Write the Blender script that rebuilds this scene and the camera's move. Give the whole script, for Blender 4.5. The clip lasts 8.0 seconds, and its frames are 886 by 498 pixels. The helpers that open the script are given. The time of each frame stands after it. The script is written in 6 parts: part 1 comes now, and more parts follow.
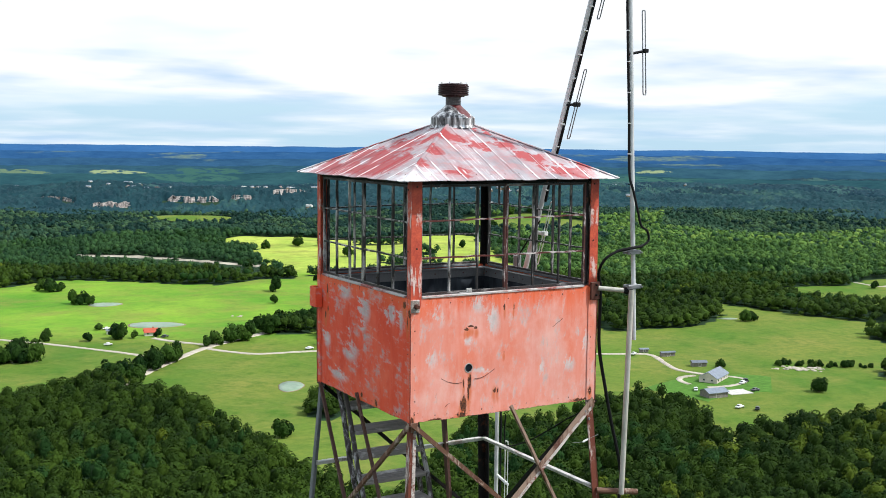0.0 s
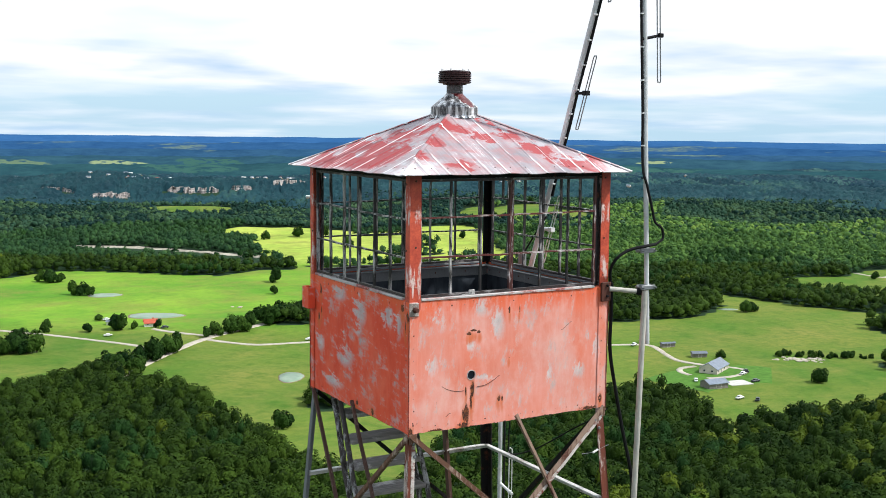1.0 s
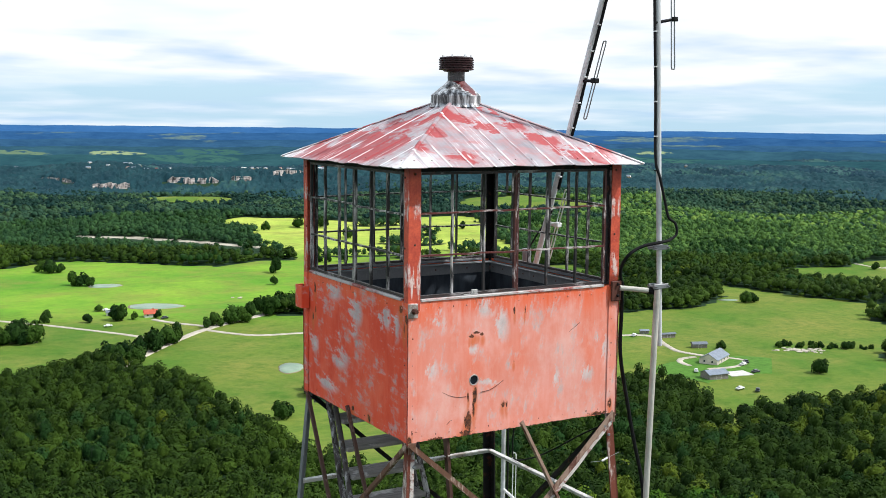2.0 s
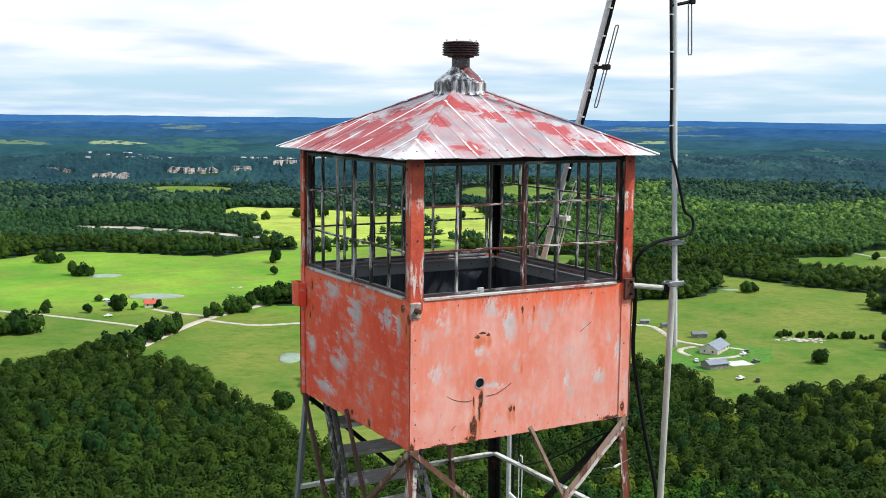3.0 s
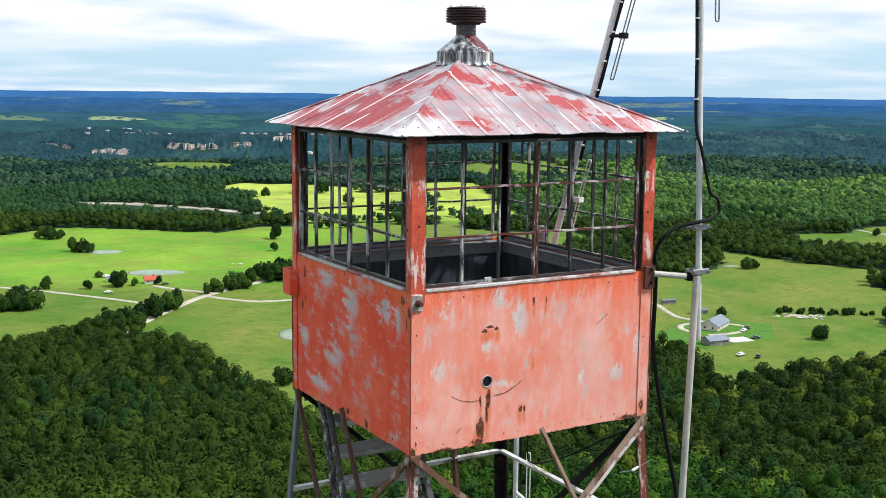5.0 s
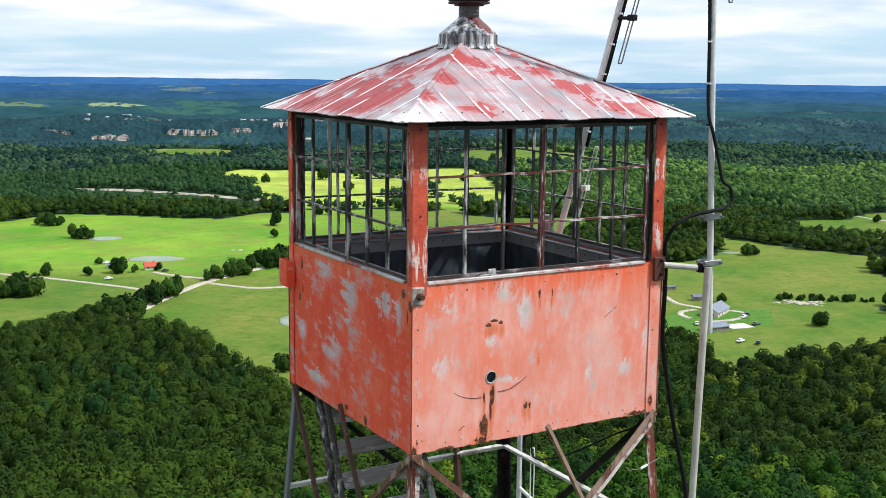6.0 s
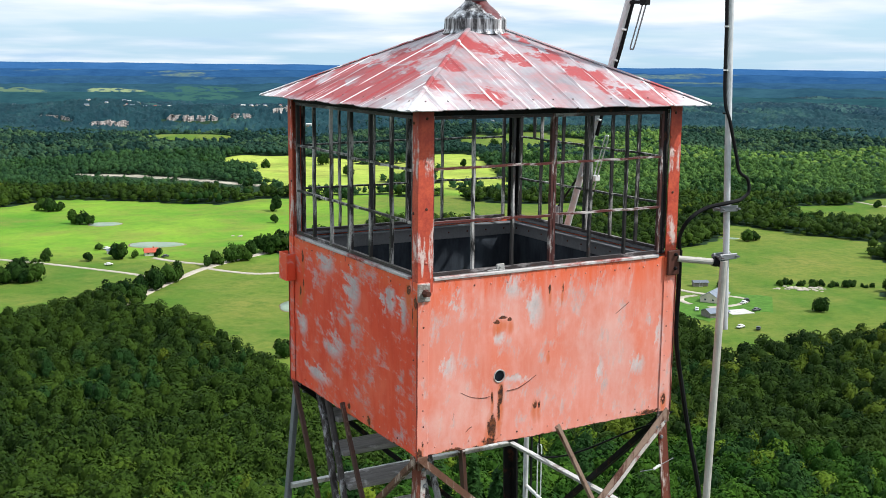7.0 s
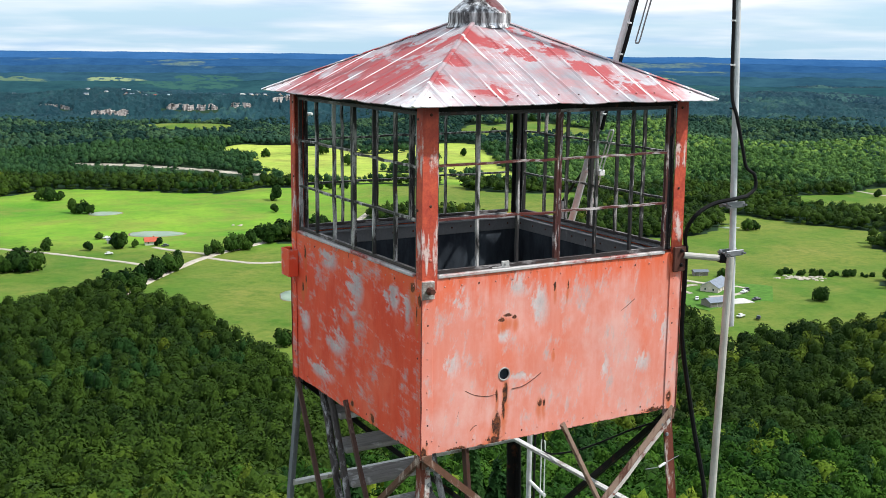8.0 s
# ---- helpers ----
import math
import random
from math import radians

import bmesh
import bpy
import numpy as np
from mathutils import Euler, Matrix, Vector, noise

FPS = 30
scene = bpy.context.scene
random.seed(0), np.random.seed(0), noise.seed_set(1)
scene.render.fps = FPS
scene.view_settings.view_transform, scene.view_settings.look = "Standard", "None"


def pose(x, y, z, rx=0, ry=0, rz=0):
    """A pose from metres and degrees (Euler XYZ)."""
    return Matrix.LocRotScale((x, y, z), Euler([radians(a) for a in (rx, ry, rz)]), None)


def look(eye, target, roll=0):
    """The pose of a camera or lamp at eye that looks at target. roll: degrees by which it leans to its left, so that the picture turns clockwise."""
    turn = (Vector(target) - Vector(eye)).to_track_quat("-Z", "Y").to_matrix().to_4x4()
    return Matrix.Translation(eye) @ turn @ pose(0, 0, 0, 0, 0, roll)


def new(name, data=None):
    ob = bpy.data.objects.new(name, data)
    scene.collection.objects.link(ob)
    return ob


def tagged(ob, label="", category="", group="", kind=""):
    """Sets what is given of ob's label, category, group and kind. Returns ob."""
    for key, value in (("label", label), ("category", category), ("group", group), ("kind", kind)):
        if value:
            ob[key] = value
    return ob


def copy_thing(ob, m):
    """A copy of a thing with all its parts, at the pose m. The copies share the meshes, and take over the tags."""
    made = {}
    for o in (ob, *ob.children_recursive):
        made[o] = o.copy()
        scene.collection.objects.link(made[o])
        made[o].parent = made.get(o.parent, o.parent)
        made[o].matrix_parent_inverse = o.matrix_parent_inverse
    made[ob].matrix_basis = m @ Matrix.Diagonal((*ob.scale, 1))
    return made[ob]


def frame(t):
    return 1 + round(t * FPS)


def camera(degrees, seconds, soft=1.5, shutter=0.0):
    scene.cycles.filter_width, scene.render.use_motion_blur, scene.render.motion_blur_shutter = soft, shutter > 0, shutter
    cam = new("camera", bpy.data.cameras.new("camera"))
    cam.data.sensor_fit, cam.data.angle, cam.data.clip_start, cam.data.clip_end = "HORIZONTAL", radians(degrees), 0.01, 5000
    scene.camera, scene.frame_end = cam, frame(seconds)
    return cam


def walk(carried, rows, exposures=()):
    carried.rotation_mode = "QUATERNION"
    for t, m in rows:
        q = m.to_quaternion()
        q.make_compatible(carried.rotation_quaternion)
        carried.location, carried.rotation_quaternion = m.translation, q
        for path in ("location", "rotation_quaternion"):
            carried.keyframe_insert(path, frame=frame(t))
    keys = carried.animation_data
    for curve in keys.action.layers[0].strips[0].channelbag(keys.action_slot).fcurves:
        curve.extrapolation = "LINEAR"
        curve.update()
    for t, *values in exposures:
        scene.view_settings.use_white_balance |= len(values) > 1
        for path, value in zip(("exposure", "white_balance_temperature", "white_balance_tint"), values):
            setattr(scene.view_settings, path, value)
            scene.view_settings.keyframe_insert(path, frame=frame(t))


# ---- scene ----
# ================= camera and walk =================
ZC = 24.0                      # height of the cab's lower edge over the tower's foot


def eye_pose(x, y, z, yaw, pitch, roll):
    """Eye in the cab's frame, heading, tilt and roll in degrees."""
    return pose(x, y, z + ZC, 90 + pitch, 0, yaw) @ pose(0, 0, 0, 0, 0, roll)


cam = camera(42.42, 8.0, soft=0.75)
walk(cam, [
    (0.0, eye_pose(-6.146, -10.378, 2.751, -30.20, -5.91, 0.58)),
    (0.5, eye_pose(-5.959, -10.064, 2.753, -30.20, -6.14, 0.58)),
    (1.0, eye_pose(-5.781, -9.736, 2.748, -30.20, -6.38, 0.58)),
    (1.5, eye_pose(-5.619, -9.459, 2.743, -30.20, -6.62, 0.58)),
    (3.0, eye_pose(-5.238, -8.722, 2.721, -30.20, -7.37, 0.58)),
    (3.5, eye_pose(-5.126, -8.510, 2.714, -30.20, -7.66, 0.58)),
    (4.0, eye_pose(-5.030, -8.332, 2.706, -30.20, -7.95, 0.58)),
    (4.5, eye_pose(-4.941, -8.165, 2.699, -30.20, -8.25, 0.58)),
    (6.0, eye_pose(-4.698, -7.709, 2.667, -30.20, -9.25, 0.58)),
    (6.5, eye_pose(-4.642, -7.573, 2.681, -30.20, -9.61, 0.58)),
    (7.0, eye_pose(-4.574, -7.409, 2.671, -30.20, -9.97, 0.58)),
    (7.5, eye_pose(-4.520, -7.282, 2.672, -30.20, -10.25, 0.58)),
    (8.0, eye_pose(-4.557, -7.323, 2.709, -30.20, -10.51, 0.58)),
], [(0.0, 0.0, 6150, 10), (8.0, 0.0, 6150, 10)])

# ================= world, sun =================
SUN_AZ, SUN_EL = (0.80, -0.60), 50.0
world = bpy.data.worlds.new("world")
scene.world = world
world.use_nodes = True


class Nodes:
    """A short way of writing node trees."""

    def __init__(self, tree):
        self.tree = tree
        tree.nodes.clear()

    def put(self, socket, value):
        if isinstance(value, bpy.types.NodeSocket):
            self.tree.links.new(value, socket)
        elif isinstance(value, (tuple, list)) and len(value) == 3 and socket.type == "RGBA":
            socket.default_value = (*value, 1)
        else:
            socket.default_value = value

    def add(self, kind, out=0, settings=None, **ins):
        node = self.tree.nodes.new(kind)
        s = settings or {}
        if "operation" in s:
            node.operation = s["operation"]
        if "use_clamp" in s:
            node.use_clamp = s["use_clamp"]
        if "attribute_name" in s:
            node.attribute_name = s["attribute_name"]
        if "sky_type" in s:
            node.sky_type, node.sun_disc, node.altitude = s["sky_type"], s["sun_disc"], s["altitude"]
            node.sun_elevation, node.sun_rotation = s["sun_elevation"], s["sun_rotation"]
        for key, value in ins.items():
            slot = int(key[1:]) if key[0] == "i" and key[1:].isdigit() else key.replace("_", " ")
            self.put(node.inputs[slot], value)
        return node.outputs[out]

    def math(self, op, a, b=0.0, clamp=False):
        return self.add("ShaderNodeMath", settings={"operation": op, "use_clamp": clamp}, i0=a, i1=b)

    def mix(self, fac, a, b, blend="MIX"):
        node = self.tree.nodes.new("ShaderNodeMix")
        node.data_type, node.blend_type = "RGBA", blend
        self.put(node.inputs[0], fac), self.put(node.inputs[6], a), self.put(node.inputs[7], b)
        return node.outputs[2]

    def ramp(self, fac, lo, hi, a=0.0, b=1.0):
        return self.add("ShaderNodeMapRange", Value=fac, From_Min=lo, From_Max=hi, To_Min=a, To_Max=b)

    def noise(self, vec, scale, detail=4.0, rough=0.55, out=0, lac=2.0):
        return self.add("ShaderNodeTexNoise", out, Vector=vec, Scale=scale, Detail=detail, Roughness=rough, Lacunarity=lac)

    def mapped(self, vec, scale=(1, 1, 1), loc=(0, 0, 0), rot=(0, 0, 0)):
        return self.add("ShaderNodeMapping", Vector=vec, Scale=scale, Location=loc, Rotation=rot)


wn = Nodes(world.node_tree)
sky = wn.add("ShaderNodeTexSky", settings={
    "sky_type": "NISHITA", "sun_disc": False, "sun_elevation": radians(SUN_EL),
    "sun_rotation": math.atan2(SUN_AZ[0], SUN_AZ[1]), "altitude": 300.0})
way = wn.add("ShaderNodeTexCoord", 0)
axes = wn.tree.nodes.new("ShaderNodeSeparateXYZ")
wn.put(axes.inputs[0], way)
lift = wn.math("MAXIMUM", wn.math("ADD", axes.outputs[2], 0.10), 0.02)
flat = wn.add("ShaderNodeCombineXYZ", X=wn.math("DIVIDE", axes.outputs[0], lift), Y=wn.math("DIVIDE", axes.outputs[1], lift), Z=0.0)
cloud_a = wn.noise(wn.mapped(flat, loc=(2.3, 0.7, 0)), 0.62, 4.0, 0.46)
cloud_b = wn.noise(wn.mapped(flat, loc=(7.1, 4.2, 0)), 0.30, 4.0, 0.5)
high = wn.ramp(axes.outputs[2], 0.01, 0.15)
cover = wn.ramp(wn.math("ADD", wn.math("ADD", cloud_a, wn.math("MULTIPLY", cloud_b, 0.6)), wn.math("SUBTRACT", wn.math("MULTIPLY", high, 0.62), wn.ramp(axes.outputs[2], 0.040, 0.0, 0.0, 0.15))), 0.60, 0.92)
gap = wn.ramp(axes.outputs[2], 0.28, 0.60)
cover = wn.math("MULTIPLY", cover, wn.math("SUBTRACT", 1.0, wn.math("MULTIPLY", gap, wn.ramp(cloud_b, 0.35, 0.60, 0.95, 0.45))))
shade = wn.ramp(wn.math("ADD", wn.noise(wn.mapped(flat, loc=(1.0, 9.0, 0)), 0.85, 4.0, 0.48), wn.math("MULTIPLY", high, 0.40)), 0.36, 0.60)
cloud_colour = wn.mix(shade, (0.54, 0.70, 0.86), (1.0, 1.0, 1.0))
blue = wn.mix(1.0, sky, (0.115, 0.115, 0.115), "MULTIPLY")
sky_colour = wn.mix(cover, wn.mix(0.75, blue, (0.58, 0.83, 0.99)), cloud_colour)
back = wn.add("ShaderNodeBackground", Color=sky_colour, Strength=1.05)
wn.put(wn.tree.nodes.new("ShaderNodeOutputWorld").inputs[0], back)

sun = new("sun", bpy.data.lights.new("sun", "SUN"))
sun.data.energy, sun.data.angle, sun.data.color = 4.8, radians(1.2), (1.0, 0.95, 0.86)
sun_dir = Vector((SUN_AZ[0], SUN_AZ[1], math.tan(radians(SUN_EL))))
sun.matrix_world = look(sun_dir * 100, (0, 0, 0))
tagged(sun, kind="structure")

# ================= helpers for meshes =================


def part(name, bm, material, parent=None, label="", smooth=False):
    """Links a bmesh as one mesh object, under a thing or a part."""
    me = bpy.data.meshes.new(name)
    bmesh.ops.recalc_face_normals(bm, faces=bm.faces)
    bm.to_mesh(me)
    bm.free()
    if smooth:
        me.shade_smooth()
    me.materials.append(material)
    ob = new(name, me)
    ob.parent = parent
    return tagged(ob, label)


def piece(name, mesh, m, parent):
    """One more object on a mesh that is there already."""
    ob = new(name, mesh)
    ob.parent, ob.matrix_basis = parent, m
    return ob


def empty(name, m, label, category, group="", kind=""):
    ob = new(name)
    ob.matrix_basis = m
    ob.empty_display_size = 0.2
    return tagged(ob, label, category, group, kind)


def box(bm, lo, hi, m=None, bevel=0.0):
    made = bmesh.ops.create_cube(bm, size=1.0)["verts"]
    c = [(a + b) / 2 for a, b in zip(lo, hi)]
    s = [b - a for a, b in zip(lo, hi)]
    for v in made:
        v.co = Vector((v.co.x * s[0] + c[0], v.co.y * s[1] + c[1], v.co.z * s[2] + c[2]))
    if bevel:
        edges = list({e for v in made for e in v.link_edges})
        made = list({v for f in bmesh.ops.bevel(bm, geom=edges, offset=bevel, segments=1, affect="EDGES")["faces"] for v in f.verts} | {v for v in made if v.is_valid})
    if m:
        for v in made:
            v.co = m @ v.co
    return bm


def along(a, b, side=(0, 0, 1)):
    """A pose at a whose z axis runs to b and whose x axis leans to side."""
    a, b = Vector(a), Vector(b)
    z = (b - a).normalized()
    x = Vector(side) - z * z.dot(Vector(side))
    x = x.normalized() if x.length > 1e-4 else z.orthogonal().normalized()
    y = z.cross(x)
    return Matrix(((x.x, y.x, z.x, a.x), (x.y, y.y, z.y, a.y), (x.z, y.z, z.z, a.z), (0, 0, 0, 1))), (b - a).length


def sweep(bm, outline, m, length, rings=1, wobble=0.0):
    """A closed outline in x, y drawn out along z."""
    rows = []
    for k in range(rings + 1):
        off = Vector((random.uniform(-wobble, wobble), random.uniform(-wobble, wobble), 0)) if wobble and 0 < k < rings else Vector()
        rows.append([bm.verts.new(m @ (Vector((x, y, length * k / rings)) + off)) for x, y in outline])
    n = len(outline)
    for r0, r1 in zip(rows, rows[1:]):
        for i in range(n):
            bm.faces.new((r0[i], r0[(i + 1) % n], r1[(i + 1) % n], r1[i]))
    bm.faces.new(rows[0][::-1]), bm.faces.new(rows[-1])
    return bm


def angle_iron(bm, a, b, width, thick, side, flip=1, rings=1, wobble=0.0, other=None):
    """A rolled L section from a to b: one flange along side, one square to it."""
    m, length = along(a, b, side)
    w, t, w2 = width, thick, other or width
    outline = [(0, 0), (w, 0), (w, t), (t, t), (t, w2), (0, w2)]
    if flip < 0:
        outline = [(x, -y) for x, y in outline]
    return sweep(bm, outline, m, length, rings, wobble)


def bar(bm, a, b, w, d, side=(0, 0, 1), rings=1, wobble=0.0):
    m, length = along(a, b, side)
    return sweep(bm, [(-w / 2, -d / 2), (w / 2, -d / 2), (w / 2, d / 2), (-w / 2, d / 2)], m, length, rings, wobble)


def rod(bm, a, b, r, n=10, r2=None):
    m, length = along(a, b)
    r2 = r if r2 is None else r2
    rows = [[bm.verts.new(m @ Vector((q * math.cos(2 * math.pi * i / n), q * math.sin(2 * math.pi * i / n), z))) for i in range(n)] for q, z in ((r, 0), (r2, length))]
    for i in range(n):
        bm.faces.new((rows[0][i], rows[0][(i + 1) % n], rows[1][(i + 1) % n], rows[1][i]))
    bm.faces.new(rows[0][::-1]), bm.faces.new(rows[1])
    return bm


def tube(bm, points, r, n=8, steps=6, closed=False):
    """A round tube along a smooth line through the points."""
    pts = [Vector(p) for p in points]
    k = len(pts)
    line = []
    for i in range(k if closed else k - 1):
        p = [pts[(i + j) % k] if closed else pts[min(max(i + j, 0), k - 1)] for j in (-1, 0, 1, 2)]
        for s in range(steps):
            t = s / steps
            line.append(0.5 * (2 * p[1] + (p[2] - p[0]) * t + (2 * p[0] - 5 * p[1] + 4 * p[2] - p[3]) * t * t + (3 * p[1] - p[0] - 3 * p[2] + p[3]) * t ** 3))
    if not closed:
        line.append(pts[-1])
    count, rows, x = len(line), [], None
    for i, c in enumerate(line):
        z = (line[(i + 1) % count] - line[i - 1]) if closed else (line[min(i + 1, count - 1)] - line[max(i - 1, 0)])
        z.normalize()
        x = (x - z * z.dot(x)).normalized() if x else z.orthogonal().normalized()
        y = z.cross(x)
        rows.append([bm.verts.new(c + r * (x * math.cos(2 * math.pi * j / n) + y * math.sin(2 * math.pi * j / n))) for j in range(n)])
    for r0, r1 in list(zip(rows, rows[1:])) + ([(rows[-1], rows[0])] if closed else []):
        for j in range(n):
            bm.faces.new((r0[j], r0[(j + 1) % n], r1[(j + 1) % n], r1[j]))
    if not closed:
        bm.faces.new(rows[0][::-1]), bm.faces.new(rows[-1])
    return bm


def lathe(bm, profile, n=32, m=None):
    """A profile of (radius, height) turned round z."""
    m = m or Matrix()
    rows = [[bm.verts.new(m @ Vector((r * math.cos(2 * math.pi * i / n), r * math.sin(2 * math.pi * i / n), z))) for i in range(n)] for r, z in profile]
    for r0, r1 in zip(rows, rows[1:]):
        for i in range(n):
            bm.faces.new((r0[i], r0[(i + 1) % n], r1[(i + 1) % n], r1[i]))
    bm.faces.new(rows[0][::-1]), bm.faces.new(rows[-1])
    return bm


def array_mesh(name, verts, tris, material, tint=None, smooth=False):
    """A mesh from numpy arrays of corners and triangles, with a tint for each corner."""
    me = bpy.data.meshes.new(name)
    me.vertices.add(len(verts)), me.loops.add(3 * len(tris)), me.polygons.add(len(tris))
    me.vertices.foreach_set("co", np.asarray(verts, np.float32).ravel())
    me.loops.foreach_set("vertex_index", np.asarray(tris, np.int32).ravel())
    me.polygons.foreach_set("loop_start", np.arange(0, 3 * len(tris), 3, dtype=np.int32))
    me.polygons.foreach_set("loop_total", np.full(len(tris), 3, np.int32))
    if tint is not None:
        me.attributes.new("tint", "FLOAT", "POINT").data.foreach_set("value", np.asarray(tint, np.float32))
    me.update(calc_edges=True)
    if smooth:
        me.shade_smooth()
    me.materials.append(material)
    return me


# ================= materials =================


def material(name):
    m = bpy.data.materials.new(name)
    m.use_nodes = True
    return m, Nodes(m.node_tree)


def finish(n, colour, rough=0.7, metal=0.0, bump=None, strength=0.3, distance=0.01, spec=0.5, **more):
    ins = {"Base_Color": colour, "Roughness": rough, "Metallic": metal, "Specular_IOR_Level": spec, **more}
    if bump is not None:
        ins["Normal"] = n.add("ShaderNodeBump", Height=bump, Strength=strength, Distance=distance)
    n.put(n.tree.nodes.new("ShaderNodeOutputMaterial").inputs[0], n.add("ShaderNodeBsdfPrincipled", **ins))


def object_place(n):
    """Object coordinates, shifted by the object's own random number."""
    tc = n.add("ShaderNodeTexCoord", 3)
    rnd = n.add("ShaderNodeObjectInfo", "Random")
    shift = n.add("ShaderNodeCombineXYZ", X=n.math("MULTIPLY", rnd, 37.0), Y=n.math("MULTIPLY", rnd, 11.0), Z=n.math("MULTIPLY", rnd, 23.0))
    return n.add("ShaderNodeVectorMath", settings={"operation": "ADD"}, i0=tc, i1=shift)


def near_spots(n, place, spots, wob, amount):
    """How close a place on a wall lies to any of the spots (x, z, rx, rz): 1 at the middle, 0 outside, with ragged rims."""
    axes = n.tree.nodes.new("ShaderNodeSeparateXYZ")
    n.put(axes.inputs[0], place)
    shift = n.math("MULTIPLY", n.math("SUBTRACT", wob, 0.5), amount)
    total = 0.0
    for x, z, rx, rz in spots:
        dx = n.math("DIVIDE", n.math("ADD", n.math("SUBTRACT", axes.outputs[0], x), shift), rx)
        dz = n.math("DIVIDE", n.math("SUBTRACT", n.math("SUBTRACT", axes.outputs[2], z), shift), rz)
        d = n.math("ADD", n.math("MULTIPLY", dx, dx), n.math("MULTIPLY", dz, dz))
        total = n.math("MAXIMUM", total, n.math("SUBTRACT", 1.0, d, True))
    return total


def panel_paint(name, base, deep, faint, bare, bare_amount, bare_spots, rust_spots, seed, tilt):
    """Old paint on sheet steel: faded in clouds, wiped to grey primer, with rust runs."""
    m, n = material(name)
    place = n.add("ShaderNodeTexCoord", 3)
    p = n.mapped(place, loc=(seed, 0, seed))
    fade = n.noise(n.mapped(p, (1.1, 1.0, 0.6)), 1.6, 5.0, 0.6)
    streak = n.noise(n.mapped(p, (10.0, 10.0, 0.9)), 1.6, 6.0, 0.62)
    wipe = n.noise(n.mapped(n.mapped(p, rot=(0, tilt, 0)), (0.8, 1.0, 2.4)), 7.0, 9.0, 0.72)
    mid = n.noise(n.mapped(p, (1.3, 1.0, 0.8)), 5.0, 8.0, 0.72)
    fine = n.noise(p, 55.0, 5.0, 0.65)
    colour = n.mix(n.ramp(n.math("ADD", fade, n.math("MULTIPLY", streak, 0.6)), 0.60, 1.0), base, deep)
    colour = n.mix(n.ramp(n.math("ADD", n.math("MULTIPLY", streak, 0.6), n.math("MULTIPLY", mid, 0.5)), 0.56, 0.80, 0.0, 0.75), colour, faint)
    colour = n.mix(n.ramp(fine, 0.35, 0.75, 0.0, 0.22), colour, deep)
    lip = n.tree.nodes.new("ShaderNodeSeparateXYZ")
    n.put(lip.inputs[0], place)
    colour = n.mix(n.math("MULTIPLY", n.ramp(n.math("ADD", lip.outputs[2], n.math("MULTIPLY", streak, 0.6)), 1.26, 1.46), 0.9), colour, (0.78, 0.13, 0.045))
    rag = n.math("ADD", n.math("MULTIPLY", wipe, 0.55), n.math("MULTIPLY", mid, 0.45))
    torn = n.math("ADD", n.math("MULTIPLY", wipe, 0.6), n.math("MULTIPLY", mid, 0.4))
    field = near_spots(n, place, [(x, z, 1.35 * rx, 1.35 * rz) for x, z, rx, rz in bare_spots], torn, 0.55)
    haze = n.noise(n.mapped(p, (1.2, 1.0, 0.75), loc=(2, 0, 5)), 2.6, 6.0, 0.66)
    colour = n.mix(n.ramp(haze, 0.48, 0.70, 0.0, 0.62), colour, faint)
    worn = n.ramp(n.math("ADD", n.math("MULTIPLY", rag, 1.45), n.math("ADD", n.math("MULTIPLY", field, 0.20), bare_amount)), 0.82, 1.00)
    worn = n.math("MULTIPLY", worn, n.ramp(fine, 0.25, 0.55, 0.55, 0.95))
    colour = n.mix(worn, colour, n.mix(n.ramp(mid, 0.35, 0.65), bare, tuple(0.62 * c for c in bare)))
    rust_m = n.noise(n.mapped(p, (3.0, 3.0, 1.2)), 9.0, 7.0, 0.72)
    stain_field = near_spots(n, place, [(x, z - 0.05, rx * 1.7, rz * 1.5 + 0.05) for x, z, rx, rz in rust_spots], mid, 0.05)
    stain = n.ramp(n.math("ADD", n.math("MULTIPLY", streak, 0.6), n.math("MULTIPLY", stain_field, 0.5)), 0.46, 0.80, 0.0, 0.8)
    colour = n.mix(stain, colour, (0.62, 0.135, 0.035))
    rust_field = near_spots(n, place, rust_spots, rust_m, 0.05)
    axes = n.tree.nodes.new("ShaderNodeSeparateXYZ")
    n.put(axes.inputs[0], place)
    rim = n.ramp(axes.outputs[2], -0.004, -0.016, 0.0, 0.24)
    top = n.ramp(axes.outputs[2], 1.10, 1.17, 0.0, 0.16)
    rust = n.ramp(n.math("ADD", rust_m, n.math("ADD", n.math("MULTIPLY", rust_field, 0.42), n.math("ADD", rim, top))), 0.70, 0.80)
    colour = n.mix(rust, colour, n.mix(n.ramp(fine, 0.42, 0.62), (0.030, 0.012, 0.010), (0.20, 0.060, 0.020)))
    height = n.math("ADD", n.math("MULTIPLY", worn, -0.4), n.math("SUBTRACT", n.math("MULTIPLY", fine, 0.15), n.math("MULTIPLY", rust, 0.5)))
    height = n.math("ADD", height, n.math("MULTIPLY", n.noise(p, 2.2, 2.0, 0.5), 4.0))
    finish(n, colour, n.ramp(fade, 0.3, 0.7, 0.5, 0.72), bump=height, strength=0.35, distance=0.008, spec=0.35)
    return m


